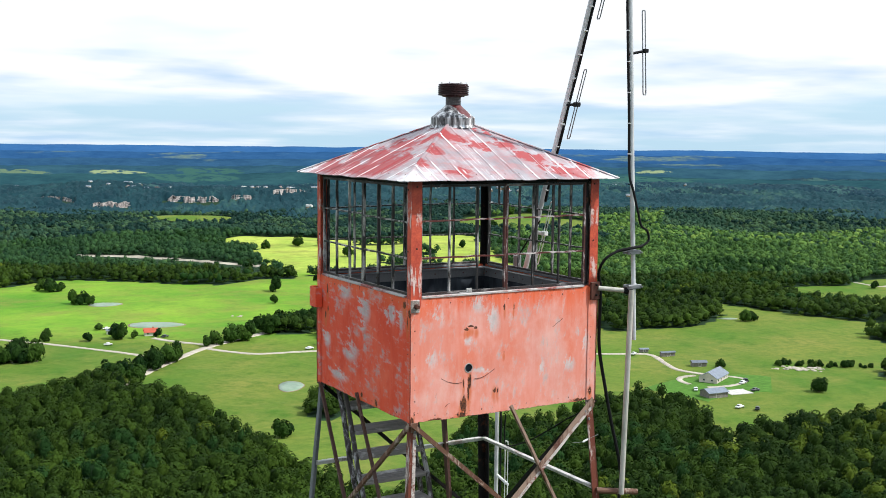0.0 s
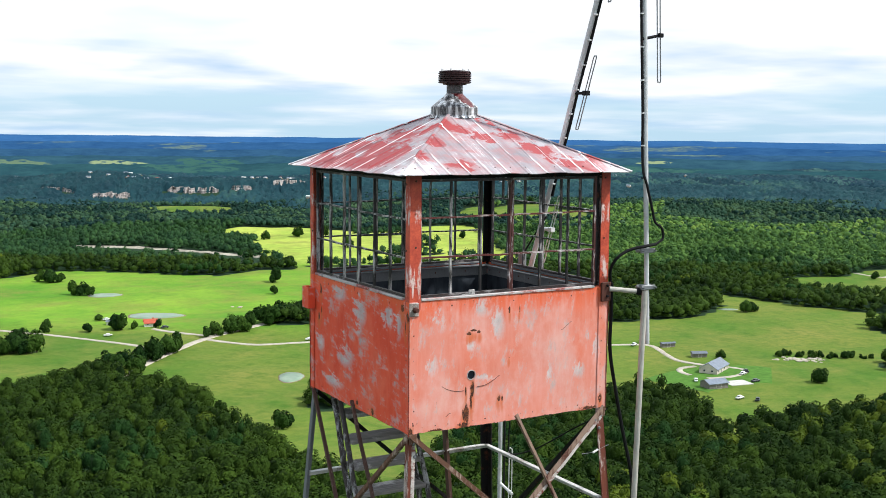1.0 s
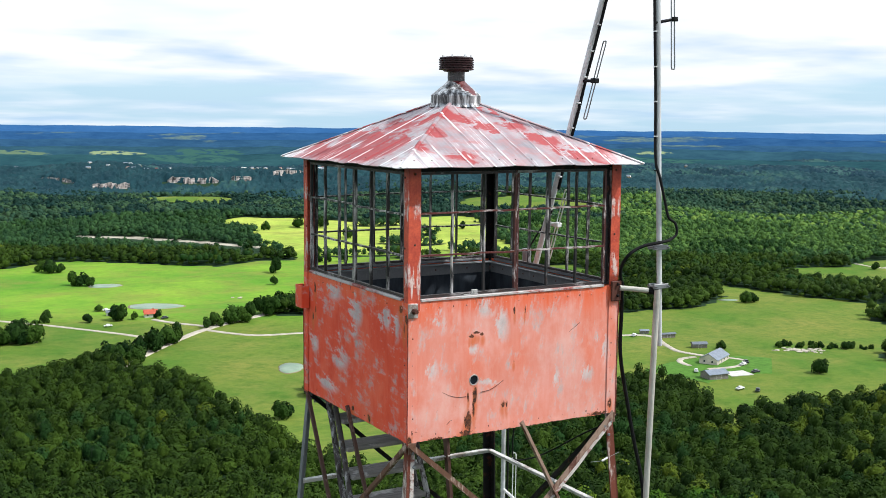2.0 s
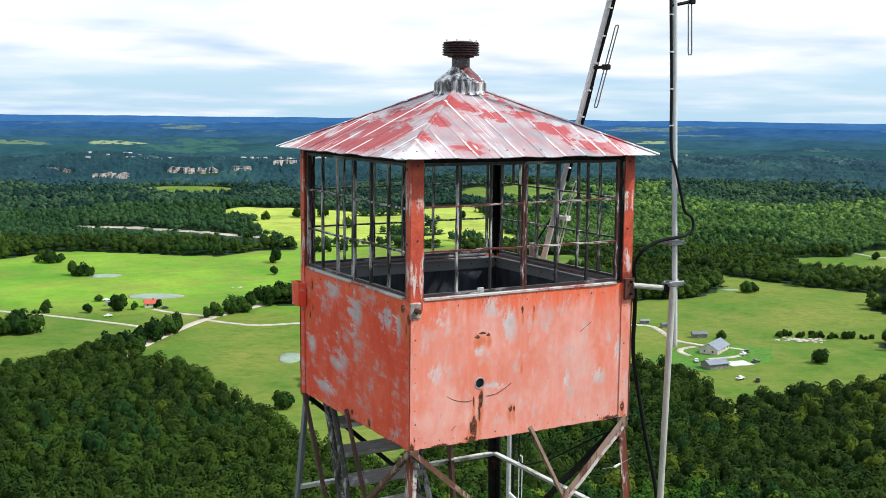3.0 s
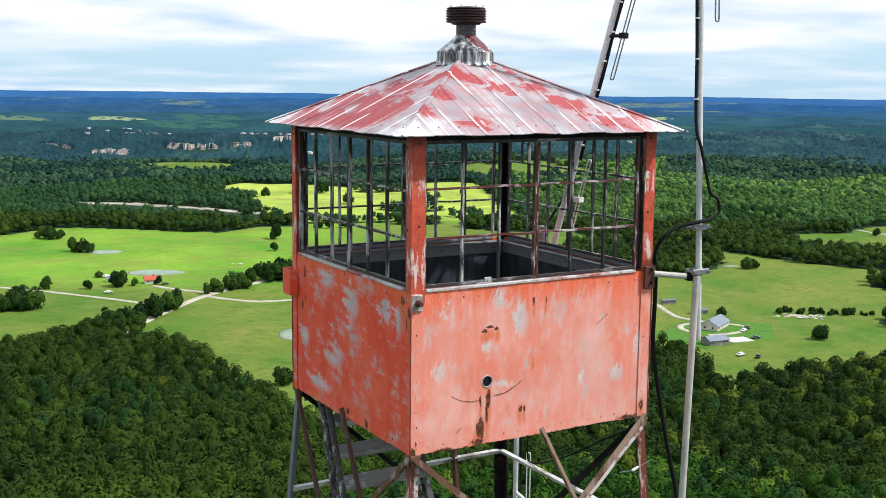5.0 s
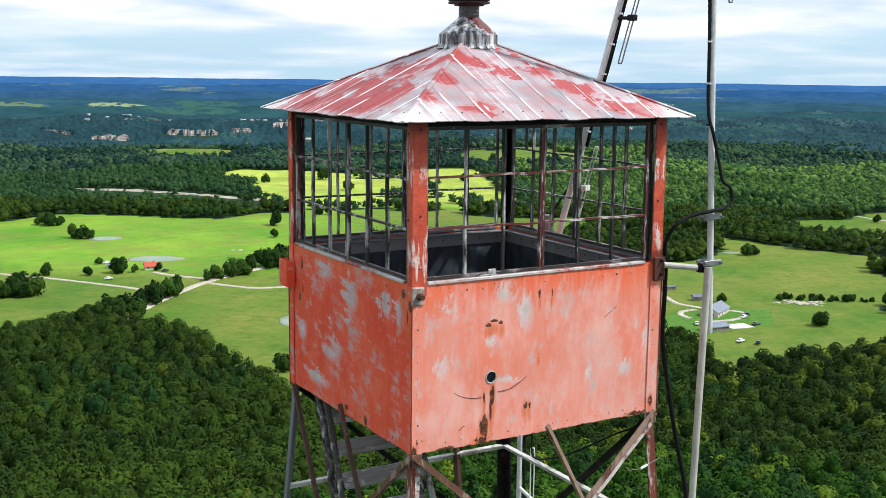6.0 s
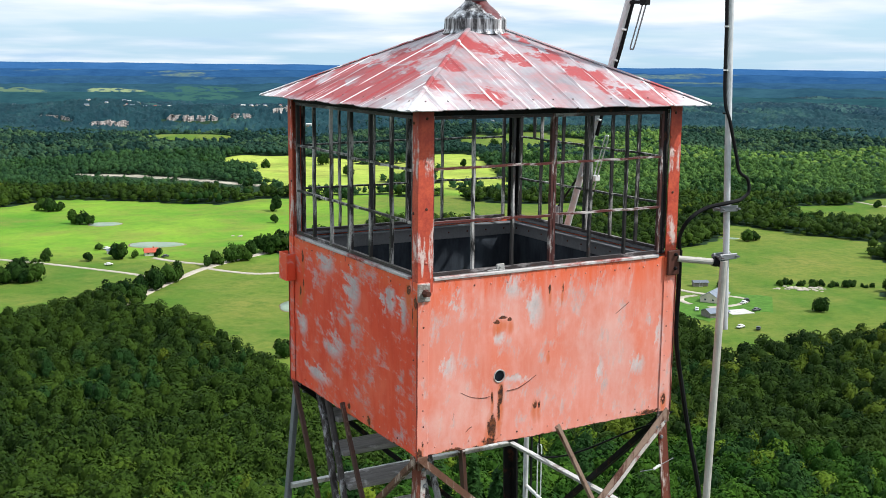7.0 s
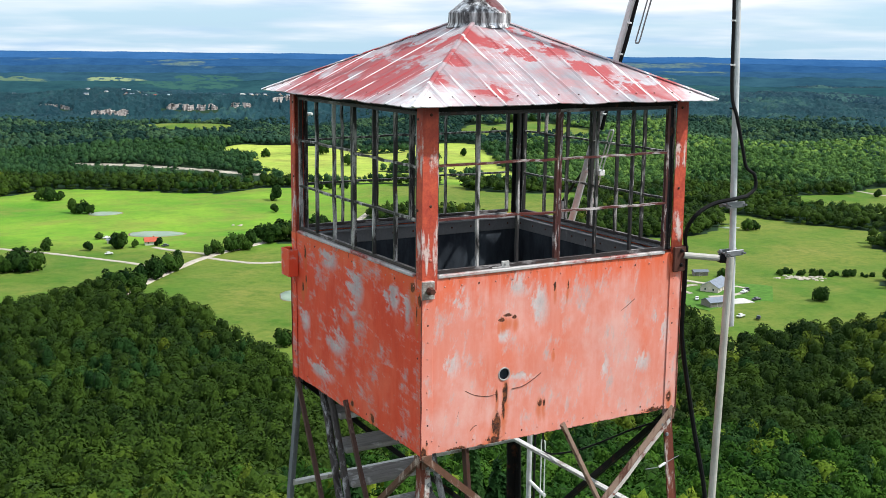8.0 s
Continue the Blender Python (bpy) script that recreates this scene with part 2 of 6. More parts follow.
# clouds of worn paint and rust, x to the right and z up on each wall
PINK = panel_paint("faded pink panel paint", (0.77, 0.335, 0.275), (0.74, 0.195, 0.115), (0.78, 0.48, 0.43), (0.74, 0.65, 0.64), 0.055,
                   [(-0.30, 1.06, 0.10, 0.07), (-0.14, 0.90, 0.07, 0.15), (-0.83, 0.58, 0.06, 0.09), (-0.26, 0.42, 0.12, 0.03), (0.45, 0.38, 0.03, 0.09), (0.80, 0.38, 0.06, 0.08), (-0.75, 0.98, 0.04, 0.10), (-0.42, 0.72, 0.05, 0.05), (0.98, 0.60, 0.04, 0.16)],
                   [(-0.45, 0.84, 0.035, 0.02), (-0.35, 0.85, 0.03, 0.02), (-0.41, 0.33, 0.028, 0.12), (-0.425, 0.19, 0.022, 0.09), (-0.48, 0.31, 0.013, 0.07), (-0.475, 0.10, 0.050, 0.13), (-0.12, 0.21, 0.026, 0.05), (-0.085, 0.21, 0.018, 0.05), (-0.02, 0.585, 0.012, 0.012), (-0.02, 1.03, 0.014, 0.05), (0.09, 1.03, 0.010, 0.05), (-0.40, 0.865, 0.05, 0.012), (0.92, 0.0, 0.14, 0.018), (-0.5, 0.01, 0.09, 0.03), (-1.06, 0.01, 0.04, 0.06), (-1.03, 0.07, 0.015, 0.03), (1.05, 0.08, 0.03, 0.07), (-0.80, -0.005, 0.10, 0.015)], 3.7, 1.35)
ORANGE = panel_paint("weathered red panel paint", (0.82, 0.105, 0.045), (0.69, 0.064, 0.026), (0.82, 0.20, 0.12), (0.64, 0.61, 0.62), 0.070,
                     [(-0.38, 1.05, 0.14, 0.07), (0.08, 0.93, 0.13, 0.12), (0.05, 0.76, 0.07, 0.07), (0.58, 0.92, 0.04, 0.05), (-0.30, 0.66, 0.05, 0.06), (-0.25, 0.45, 0.16, 0.10), (-0.52, 0.15, 0.22, 0.06), (0.70, 0.98, 0.05, 0.10), (-0.82, 0.5, 0.08, 0.1), (0.86, 0.95, 0.05, 0.14)],
                     [(-0.82, 1.04, 0.030, 0.07), (-0.87, 0.76, 0.030, 0.06), (-0.81, 0.83, 0.022, 0.05), (0.35, 0.03, 0.05, 0.05), (0.93, 1.10, 0.05, 0.05), (1.0, 0.95, 0.03, 0.10), (0.02, 0.05, 0.04, 0.04), (1.05, 1.03, 0.035, 0.06)], 8.2, -0.18)


def flaking(name, base, bare, amount, rough=0.7, stretch=(6.0, 6.0, 1.0), scale=3.0, rust=0.70, spec=0.4):
    """Paint flaking off an iron section, with rust spots."""
    m, n = material(name)
    p = object_place(n)
    a = n.noise(n.mapped(p, stretch), scale, 8.0, 0.68)
    b = n.noise(p, 45.0, 5.0, 0.65)
    d = n.noise(n.mapped(p, loc=(9, 3, 1)), 2.0, 4.0, 0.6)
    colour = n.mix(n.ramp(b, 0.3, 0.7, 0.0, 0.45), base, tuple(0.42 * c for c in base))
    colour = n.mix(n.ramp(d, 0.35, 0.65, 0.0, 0.45), colour, tuple(0.55 * c for c in base))
    flake = n.ramp(n.math("ADD", n.math("MULTIPLY", a, 0.7), n.math("MULTIPLY", d, 0.3)), 0.62 - amount, 0.70 - amount)
    colour = n.mix(n.math("MULTIPLY", flake, n.ramp(b, 0.25, 0.5, 0.35, 1.0)), colour, n.mix(b, bare, tuple(0.7 * c for c in bare)))
    c = n.noise(n.mapped(p, loc=(4, 2, 7)), 8.0, 7.0, 0.72)
    colour = n.mix(n.ramp(c, rust - 0.14, rust - 0.02), colour, (0.085, 0.030, 0.015))
    finish(n, colour, rough, bump=n.math("ADD", a, n.math("MULTIPLY", b, 0.4)), strength=0.5, distance=0.006, spec=spec)
    return m


def post_paint():
    """Red paint on the corner posts: darker towards the top, worn white in two long stretches."""
    m, n = material("peeling red post paint")
    p = object_place(n)
    axes = n.tree.nodes.new("ShaderNodeSeparateXYZ")
    n.put(axes.inputs[0], n.add("ShaderNodeTexCoord", 3))
    z = axes.outputs[2]
    long = n.noise(n.mapped(p, (7.0, 7.0, 1.0)), 3.0, 7.0, 0.68)
    mid = n.noise(p, 9.0, 6.0, 0.68)
    fine = n.noise(p, 50.0, 5.0, 0.65)
    colour = n.mix(n.ramp(n.math("ADD", mid, n.math("MULTIPLY", fine, 0.5)), 0.60, 0.90), (0.61, 0.098, 0.042), (0.38, 0.040, 0.022))
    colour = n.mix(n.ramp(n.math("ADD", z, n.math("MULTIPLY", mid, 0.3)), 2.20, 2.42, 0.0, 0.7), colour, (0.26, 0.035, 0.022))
    high = n.ramp(n.math("ABSOLUTE", n.math("SUBTRACT", z, 1.93)), 0.17, 0.02)
    low = n.ramp(n.math("ABSOLUTE", n.math("SUBTRACT", z, 1.36)), 0.22, 0.03)
    wear = n.math("ADD", n.math("MULTIPLY", n.math("MAXIMUM", high, low), 0.115), n.math("ADD", n.math("MULTIPLY", long, 0.75), n.math("MULTIPLY", mid, 0.35)))
    worn = n.ramp(wear, 0.64, 0.71)
    colour = n.mix(n.math("MULTIPLY", worn, n.ramp(fine, 0.25, 0.5, 0.5, 1.0)), colour, n.mix(fine, (0.76, 0.68, 0.65), (0.62, 0.42, 0.37)))
    rust = n.ramp(n.noise(n.mapped(p, loc=(4, 2, 7)), 8.0, 7.0, 0.72), 0.63, 0.70)
    colour = n.mix(rust, colour, (0.085, 0.026, 0.014))
    finish(n, colour, 0.6, bump=n.math("ADD", worn, n.math("MULTIPLY", fine, 0.4)), strength=0.4, distance=0.005)
    return m


POST = post_paint()
LEG = flaking("rusted leg iron", (0.17, 0.042, 0.022), (0.70, 0.62, 0.57), 0.115, rust=0.72)
WORN_FACE = flaking("whitened leg face", (0.64, 0.58, 0.54), (0.20, 0.045, 0.025), 0.115, 0.7, (2, 2, 3), 5.0, rust=0.68)
DARK_RUST = flaking("dark rusted pole iron", (0.095, 0.045, 0.035), (0.32, 0.22, 0.18), 0.06, rust=0.68)
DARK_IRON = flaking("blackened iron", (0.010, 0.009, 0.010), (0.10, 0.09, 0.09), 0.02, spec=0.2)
GALV = flaking("galvanised iron", (0.20, 0.21, 0.22), (0.50, 0.51, 0.52), 0.06, 0.5, (3, 3, 1), rust=0.80)
GALV_DARK = flaking("dull grey band iron", (0.19, 0.20, 0.215), (0.32, 0.32, 0.33), 0.05, 0.6, rust=0.84)
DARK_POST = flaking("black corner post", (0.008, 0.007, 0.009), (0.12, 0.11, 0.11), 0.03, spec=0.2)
GALV_PALE = flaking("pale galvanised plate", (0.48, 0.47, 0.46), (0.30, 0.28, 0.27), 0.08, 0.55, rust=0.70)
WHITE_IRON = flaking("white weathered girt iron", (0.70, 0.69, 0.67), (0.26, 0.21, 0.18), 0.092, 0.55, (2, 2, 2), rust=0.74)
BRACE = flaking("rusty brace iron", (0.155, 0.075, 0.045), (0.52, 0.42, 0.35), 0.100, rust=0.70)
TAN_BRACE = flaking("tan weathered brace iron", (0.36, 0.245, 0.185), (0.105, 0.034, 0.022), 0.098, rust=0.72)
SASH = flaking("bare window sash steel", (0.028, 0.024, 0.025), (0.60, 0.57, 0.56), 0.112, 0.45, (5, 5, 0.8), 4.0, rust=0.74)
SASH_RED = flaking("rusty window sash steel", (0.12, 0.026, 0.022), (0.66, 0.61, 0.60), 0.112, 0.5, (1.2, 5, 5), 5.0, rust=0.70)
RAIL = flaking("dark sash rail steel", (0.045, 0.034, 0.034), (0.42, 0.39, 0.39), 0.080, 0.5, (0.8, 3, 3), 4.0, rust=0.72)
SASH_RUST = flaking("rusty upright sash steel", (0.085, 0.024, 0.021), (0.62, 0.57, 0.56), 0.105, 0.5, (5, 5, 1.2), 5.0, rust=0.70)
SILL = flaking("worn sill strip", (0.64, 0.60, 0.59), (0.36, 0.050, 0.034), 0.120, 0.6, (0.6, 2, 2), 4.0, rust=0.72)
SEAM = flaking("rusted paint seam", (0.30, 0.040, 0.024), (0.60, 0.30, 0.24), 0.06, rust=0.60)
RUST = flaking("brown rusted plate", (0.10, 0.030, 0.018), (0.22, 0.10, 0.07), 0.02)


def inner_grey():
    m, n = material("dark grey inside paint")
    p = object_place(n)
    a = n.noise(n.mapped(p, (2, 2, 0.6)), 3.0, 6.0, 0.65)
    b = n.noise(p, 40.0, 3.0, 0.6)
    colour = n.mix(n.ramp(a, 0.4, 0.75), (0.020, 0.026, 0.036), (0.070, 0.086, 0.106))
    finish(n, colour, 0.75, bump=b, strength=0.2, distance=0.004, spec=0.2)
    return m


INNER = inner_grey()


def roof_paint(name, red_spots, amount, seed):
    """Red roof paint that is left in patches on pale weathered tin, with bright scraped lines down the crimps."""
    m, n = material(name)
    place = n.add("ShaderNodeTexCoord", 3)
    p = n.mapped(place, loc=(seed, seed * 0.7, 0))
    wide = n.noise(n.mapped(p, (1.2, 0.8, 0.8)), 2.6, 5.0, 0.6)
    patch = n.noise(n.mapped(p, (1.0, 1.5, 1.5), rot=(0, 0, 0.35)), 5.5, 7.0, 0.64)
    streak = n.noise(n.mapped(p, (12.0, 0.8, 0.8)), 2.0, 6.0, 0.65)
    fine = n.noise(p, 38.0, 6.0, 0.65)
    kept = near_spots(n, place, [(x, z, 1.25 * rx, 1.25 * rz) for x, z, rx, rz in red_spots], patch, 0.30)
    paint = n.math("ADD", n.math("ADD", n.math("MULTIPLY", kept, 0.30), n.math("MULTIPLY", patch, 0.62)), n.math("ADD", n.math("MULTIPLY", wide, 0.34), n.math("MULTIPLY", streak, 0.30)))
    red_amount = n.ramp(n.math("ADD", paint, amount), 0.60, 0.73)
    red = n.mix(n.ramp(fine, 0.3, 0.7), (0.30, 0.030, 0.034), (0.40, 0.060, 0.062))
    red = n.mix(n.ramp(wide, 0.3, 0.5, 0.6, 0.0), red, (0.21, 0.022, 0.026))
    grey = n.mix(n.ramp(n.math("ADD", n.math("MULTIPLY", wide, 0.7), n.math("MULTIPLY", streak, 0.5)), 0.45, 0.75), (0.23, 0.205, 0.225), (0.47, 0.44, 0.465))
    grey = n.mix(n.ramp(n.math("ADD", patch, n.math("MULTIPLY", fine, 0.4)), 0.58, 0.84, 0.0, 0.65), grey, (0.42, 0.17, 0.17))
    colour = n.mix(n.math("MULTIPLY", red_amount, n.ramp(fine, 0.25, 0.5, 0.75, 1.0)), grey, red)
    # scraped lines along the crimps, and a bright foot at one corner
    axes = n.tree.nodes.new("ShaderNodeSeparateXYZ")
    n.put(axes.inputs[0], place)
    rib = n.math("ABSOLUTE", n.math("SUBTRACT", n.math("FRACT", n.math("DIVIDE", n.math("ADD", axes.outputs[0], 0.05 + 0.205 * 8), 0.205)), 0.5))
    line = n.math("MULTIPLY", n.ramp(rib, 0.060, 0.03), n.ramp(n.noise(n.mapped(p, (4.0, 0.45, 0.45)), 2.5, 3.0, 0.5), 0.49, 0.54))
    hair = n.noise(n.mapped(p, (24.0, 0.35, 0.35)), 2.0, 3.0, 0.55)
    thin = n.math("MULTIPLY", n.ramp(hair, 0.62, 0.655), n.ramp(wide, 0.48, 0.56))
    corner_x = n.math("SUBTRACT", n.math("ABSOLUTE", axes.outputs[0]), n.math("MULTIPLY", axes.outputs[1], -1.0))
    foot_ = n.math("MULTIPLY", n.ramp(corner_x, -0.42, -0.05), n.ramp(n.math("ADD", axes.outputs[2], n.math("MULTIPLY", patch, 0.25)), 2.54, 2.42))
    bright = n.math("MAXIMUM", n.math("MAXIMUM", line, thin), n.math("MULTIPLY", foot_, n.ramp(streak, 0.30, 0.50)))
    colour = n.mix(n.math("MULTIPLY", bright, 0.92), colour, (0.82, 0.80, 0.81))
    rust = n.ramp(n.noise(p, 9.0, 7.0, 0.72), 0.70, 0.77)
    colour = n.mix(n.math("MULTIPLY", rust, 0.7), colour, (0.10, 0.025, 0.02))
    finish(n, colour, n.ramp(red_amount, 0, 1, 0.38, 0.55), bump=n.math("ADD", streak, n.math("MULTIPLY", fine, 0.3)), strength=0.3, distance=0.005)
    return m


# where the red is left on two of the slopes: x along the eaves, z, half sizes
ROOF = roof_paint("peeling red roof paint", [(-0.33, 2.71, 0.12, 0.06), (-0.62, 2.57, 0.12, 0.06), (-0.88, 2.46, 0.10, 0.05), (-0.22, 2.67, 0.10, 0.03), (-0.06, 2.60, 0.14, 0.025), (-0.55, 2.35, 0.15, 0.04),
                                             (0.27, 2.63, 0.16, 0.06), (0.43, 2.50, 0.18, 0.06), (0.62, 2.37, 0.18, 0.06), (0.85, 2.34, 0.18, 0.05), (0.95, 2.40, 0.12, 0.05), (0.16, 2.75, 0.08, 0.03)], -0.105, 3.0)
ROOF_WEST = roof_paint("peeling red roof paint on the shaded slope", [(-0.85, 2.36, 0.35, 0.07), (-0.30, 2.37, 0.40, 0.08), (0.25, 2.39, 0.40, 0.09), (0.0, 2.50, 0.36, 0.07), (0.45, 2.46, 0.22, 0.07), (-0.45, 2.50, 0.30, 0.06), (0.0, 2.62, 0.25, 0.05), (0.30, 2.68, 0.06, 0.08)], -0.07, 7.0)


def cowl_paint():
    """Bright tin in black and white streaks, with a splash of red paint on its shoulder."""
    m, n = material("worn tin cowl")
    p = n.add("ShaderNodeTexCoord", 3)
    axes = n.tree.nodes.new("ShaderNodeSeparateXYZ")
    n.put(axes.inputs[0], p)
    streak = n.noise(n.mapped(p, (11.0, 11.0, 1.2)), 2.2, 4.0, 0.65)
    mid = n.noise(p, 13.0, 5.0, 0.65)
    fine = n.noise(p, 60.0, 4.0, 0.6)
    colour = n.mix(n.ramp(streak, 0.42, 0.62), (0.045, 0.040, 0.042), (0.86, 0.85, 0.86))
    colour = n.mix(n.ramp(fine, 0.45, 0.7, 0.0, 0.4), colour, (0.30, 0.28, 0.29))
    splash = near_spots(n, p, [(0.03, 0.19, 0.075, 0.055), (0.07, 0.15, 0.05, 0.05), (-0.02, 0.24, 0.05, 0.03)], mid, 0.10)
    colour = n.mix(n.ramp(splash, 0.12, 0.30, 0.0, 0.92), colour, n.mix(fine, (0.085, 0.007, 0.009), (0.16, 0.014, 0.015)))
    finish(n, colour, n.ramp(mid, 0.3, 0.7, 0.25, 0.5), 0.35, bump=streak, strength=0.3, distance=0.004)
    return m


COWL = cowl_paint()
NECK = flaking("dark vent neck", (0.075, 0.068, 0.072), (0.50, 0.48, 0.49), 0.11, 0.4, (1, 1, 12), 4.0, rust=0.72)
CAP = flaking("rust-dark vent cap", (0.030, 0.009, 0.010), (0.42, 0.30, 0.30), 0.062, 0.45, (1.5, 1.5, 3), 6.0, rust=0.84, spec=0.3)


def grey_wood():
    m, n = material("weathered grey timber")
    p = object_place(n)
    grain = n.noise(n.mapped(p, (1.2, 14.0, 14.0)), 3.0, 6.0, 0.65)
    stain = n.noise(p, 4.0, 4.0, 0.6)
    colour = n.mix(n.ramp(grain, 0.3, 0.7), (0.15, 0.135, 0.13), (0.33, 0.305, 0.295))
    colour = n.mix(n.ramp(stain, 0.57, 0.66), colour, (0.62, 0.60, 0.59))
    finish(n, colour, 0.85, bump=grain, strength=0.5, distance=0.006)
    return m


TIMBER = grey_wood()
OLD_POLE = flaking("blackened weathered pole", (0.075, 0.062, 0.060), (0.46, 0.45, 0.46), 0.128, 0.9, (5, 5, 0.8), 4.0, rust=0.78)


def plain(name, colour, rough=0.6, metal=0.0, scale=8.0, spread=0.25, spec=0.5):
    """A surface of nearly one colour, with stains and a fine grain."""
    m, n = material(name)
    p = object_place(n)
    a, b = n.noise(p, scale, 5.0, 0.6), n.noise(p, scale * 9, 3.0, 0.6)
    dark = tuple(c * (1 - spread) for c in colour)
    light = tuple(min(1.0, c * (1 + spread * 0.5)) for c in colour)
    finish(n, n.mix(n.ramp(n.math("ADD", n.math("MULTIPLY", a, 0.7), n.math("MULTIPLY", b, 0.3)), 0.35, 0.65), dark, light), rough, metal, bump=b, strength=0.15, distance=0.003, spec=spec)
    return m


RIVET = plain("painted rivet", (0.66, 0.24, 0.18), 0.6, 0.0, 40.0, 0.4)
ALU = plain("dull aluminium mast", (0.60, 0.61, 0.62), 0.5, 0.0, 3.0)
PIPE = plain("grey steel pipe", (0.47, 0.45, 0.40), 0.6, 0.0, 3.0)
CABLE = plain("black cable", (0.009, 0.009, 0.010), 0.7, spec=0.15)
FITTING = plain("grey clamp metal", (0.22, 0.23, 0.24), 0.5, 0.4)
WHITE = plain("white plastic", (0.75, 0.75, 0.74), 0.4)

# ================= the lie of the land =================
# plan coordinates: v metres to the right of the valley's axis, u metres out along it, from the tower's foot
HEAD = radians(-30.18)
AX_V, AX_U = (math.cos(HEAD), math.sin(HEAD)), (-math.sin(HEAD), math.cos(HEAD))


STRETCH = 0.925        # the valley's length against its plan


def to_world(v, u):
    u = np.where(u > 0, np.where(u < 2500, u / STRETCH, 2500 / STRETCH + (u - 2500) * 0.919), u)
    return v * AX_V[0] + u * AX_U[0], v * AX_V[1] + u * AX_U[1]


def lattice(i, j, seed):
    k = (i * 374761393 + j * 668265263 + seed * 974711) & 0x7FFFFFFF
    k = ((k ^ (k >> 13)) * 1274126177) & 0x7FFFFFFF
    return ((k ^ (k >> 16)) & 0xFFFF) / 65535.0


def waves(v, u, size, seed=1, octaves=3):
    """Smooth noise from -1 to 1 over the plan."""
    total, amp, norm = 0.0, 1.0, 0.0
    v, u = np.asarray(v, float), np.asarray(u, float)
    for o in range(octaves):
        a, b = v / size + 17.3 * o, u / size - 9.1 * o
        i, j = np.floor(a).astype(np.int64), np.floor(b).astype(np.int64)
        f, g = a - i, b - j
        f, g = f * f * (3 - 2 * f), g * g * (3 - 2 * g)
        n00, n10 = lattice(i, j, seed + o), lattice(i + 1, j, seed + o)
        n01, n11 = lattice(i, j + 1, seed + o), lattice(i + 1, j + 1, seed + o)
        total = total + amp * ((n00 * (1 - f) + n10 * f) * (1 - g) + (n01 * (1 - f) + n11 * f) * g)
        norm, amp, size = norm + amp, amp * 0.5, size / 2
    return total / norm * 2 - 1


def hump(v, u, cv, cu, sv, su, height):
    return height * np.exp(-((v - cv) / sv) ** 2 - ((u - cu) / su) ** 2)


# the line of the creek, by v
CUT_V, CUT_U = [-345, -301, -259, -217, -190, -150], [985, 977, 965, 945, 932, 914]
# rock bluffs: from v, u to v, u, and height
BLUFFS = [(-535, 1572, -462, 1590, 12), (-440, 1640, -345, 1640, 13), (-340, 1655, -300, 1660, 11), (-285, 1690, -225, 1735, 12), (-640, 1650, -560, 1600, 9)]


def lie(v, u):
    """Height of the ground in the world, with the tower's foot at 0."""
    v, u = np.asarray(v, float), np.asarray(u, float)
    back = np.minimum(u, 0)
    r = np.sqrt(v ** 2 + np.where(u > 0, u, 0.35 * back) ** 2)
    z = np.interp(r, [0, 12, 50, 100, 200, 300, 400, 470, 6000], [0, -0.6, -11, -33, -69, -88, -93.5, -94, -94])
    far = np.hypot(v, u)
    z = z + np.interp(far, [0, 1100, 1900, 2600, 3000, 4900], [0, 0, 4, -13, -18, -22])
    out = np.clip((r - 40) / 300, 0, 1)
    z = z + out * 1.6 * waves(v, u, 170, 3) + np.clip((far - 800) / 900, 0, 1) * 9 * waves(v, u, 520, 7)
    z = z + hump(v, u, 560, 1150, 240, 100, 13) + hump(v, u, 300, 1430, 210, 75, 1) + hump(v, u, 330, 1270, 200, 60, -6) + hump(v, u, 150, 1330, 170, 150, 9)
    z = z + hump(v, u, -190, 1120, 190, 110, 7) + hump(v, u, 1250, 2500, 600, 300, 18)
    z = z + np.clip((far - 1000) / 120, 0, 1) * (12 * waves(v + 0.5 * u, u - 0.3 * v, 260, 17, 2) + 4.5 * waves(v, u, 95, 19, 2)) * np.clip((2900 - far) / 200, 0, 1)
    z = z + hump(v, u, -400, 1530, 330, 95, -14) + hump(v, u, -340, 1410, 95, 55, 8) + hump(v, u, -400, 1740, 330, 90, 7) + hump(v, u, 250, 2050, 300, 160, 10)
    return z


def polar(v, u):
    return np.degrees(np.arctan2(v, u)), np.hypot(v, u)


# how far the hill's wood reaches, by bearing
EDGE_A = [-80, -60, -42, -33, -28.5, -24.9, -21.0, -18.3, -16.6, -13.6, -12.1, -10.2, -8.2, -6.0, -3.5, -1.5, 1.3, 5.0, 7.3, 10.6, 12.8, 15.1, 15.7, 17.9, 23.4, 26.8, 31.8, 45, 60, 80]
EDGE_R = [700, 560, 500, 480, 494, 472, 490, 510, 473, 454, 410, 374, 343, 318, 300, 318, 393, 404, 426, 472, 466, 435, 389, 426, 460, 496, 569, 640, 760, 900]
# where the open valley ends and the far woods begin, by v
TOP_V = [-900, -438, -370, -329, -300, -237, -177, -150, -121, -112, -60, 0, 42, 58, 95, 123, 184, 205, 235, 269, 322, 363, 520, 900]
TOP_U = [640, 716, 737, 778, 813, 812, 802, 835, 842, 1085, 1100, 1110, 1110, 960, 850, 764, 757, 727, 694, 670, 625, 596, 540, 500]
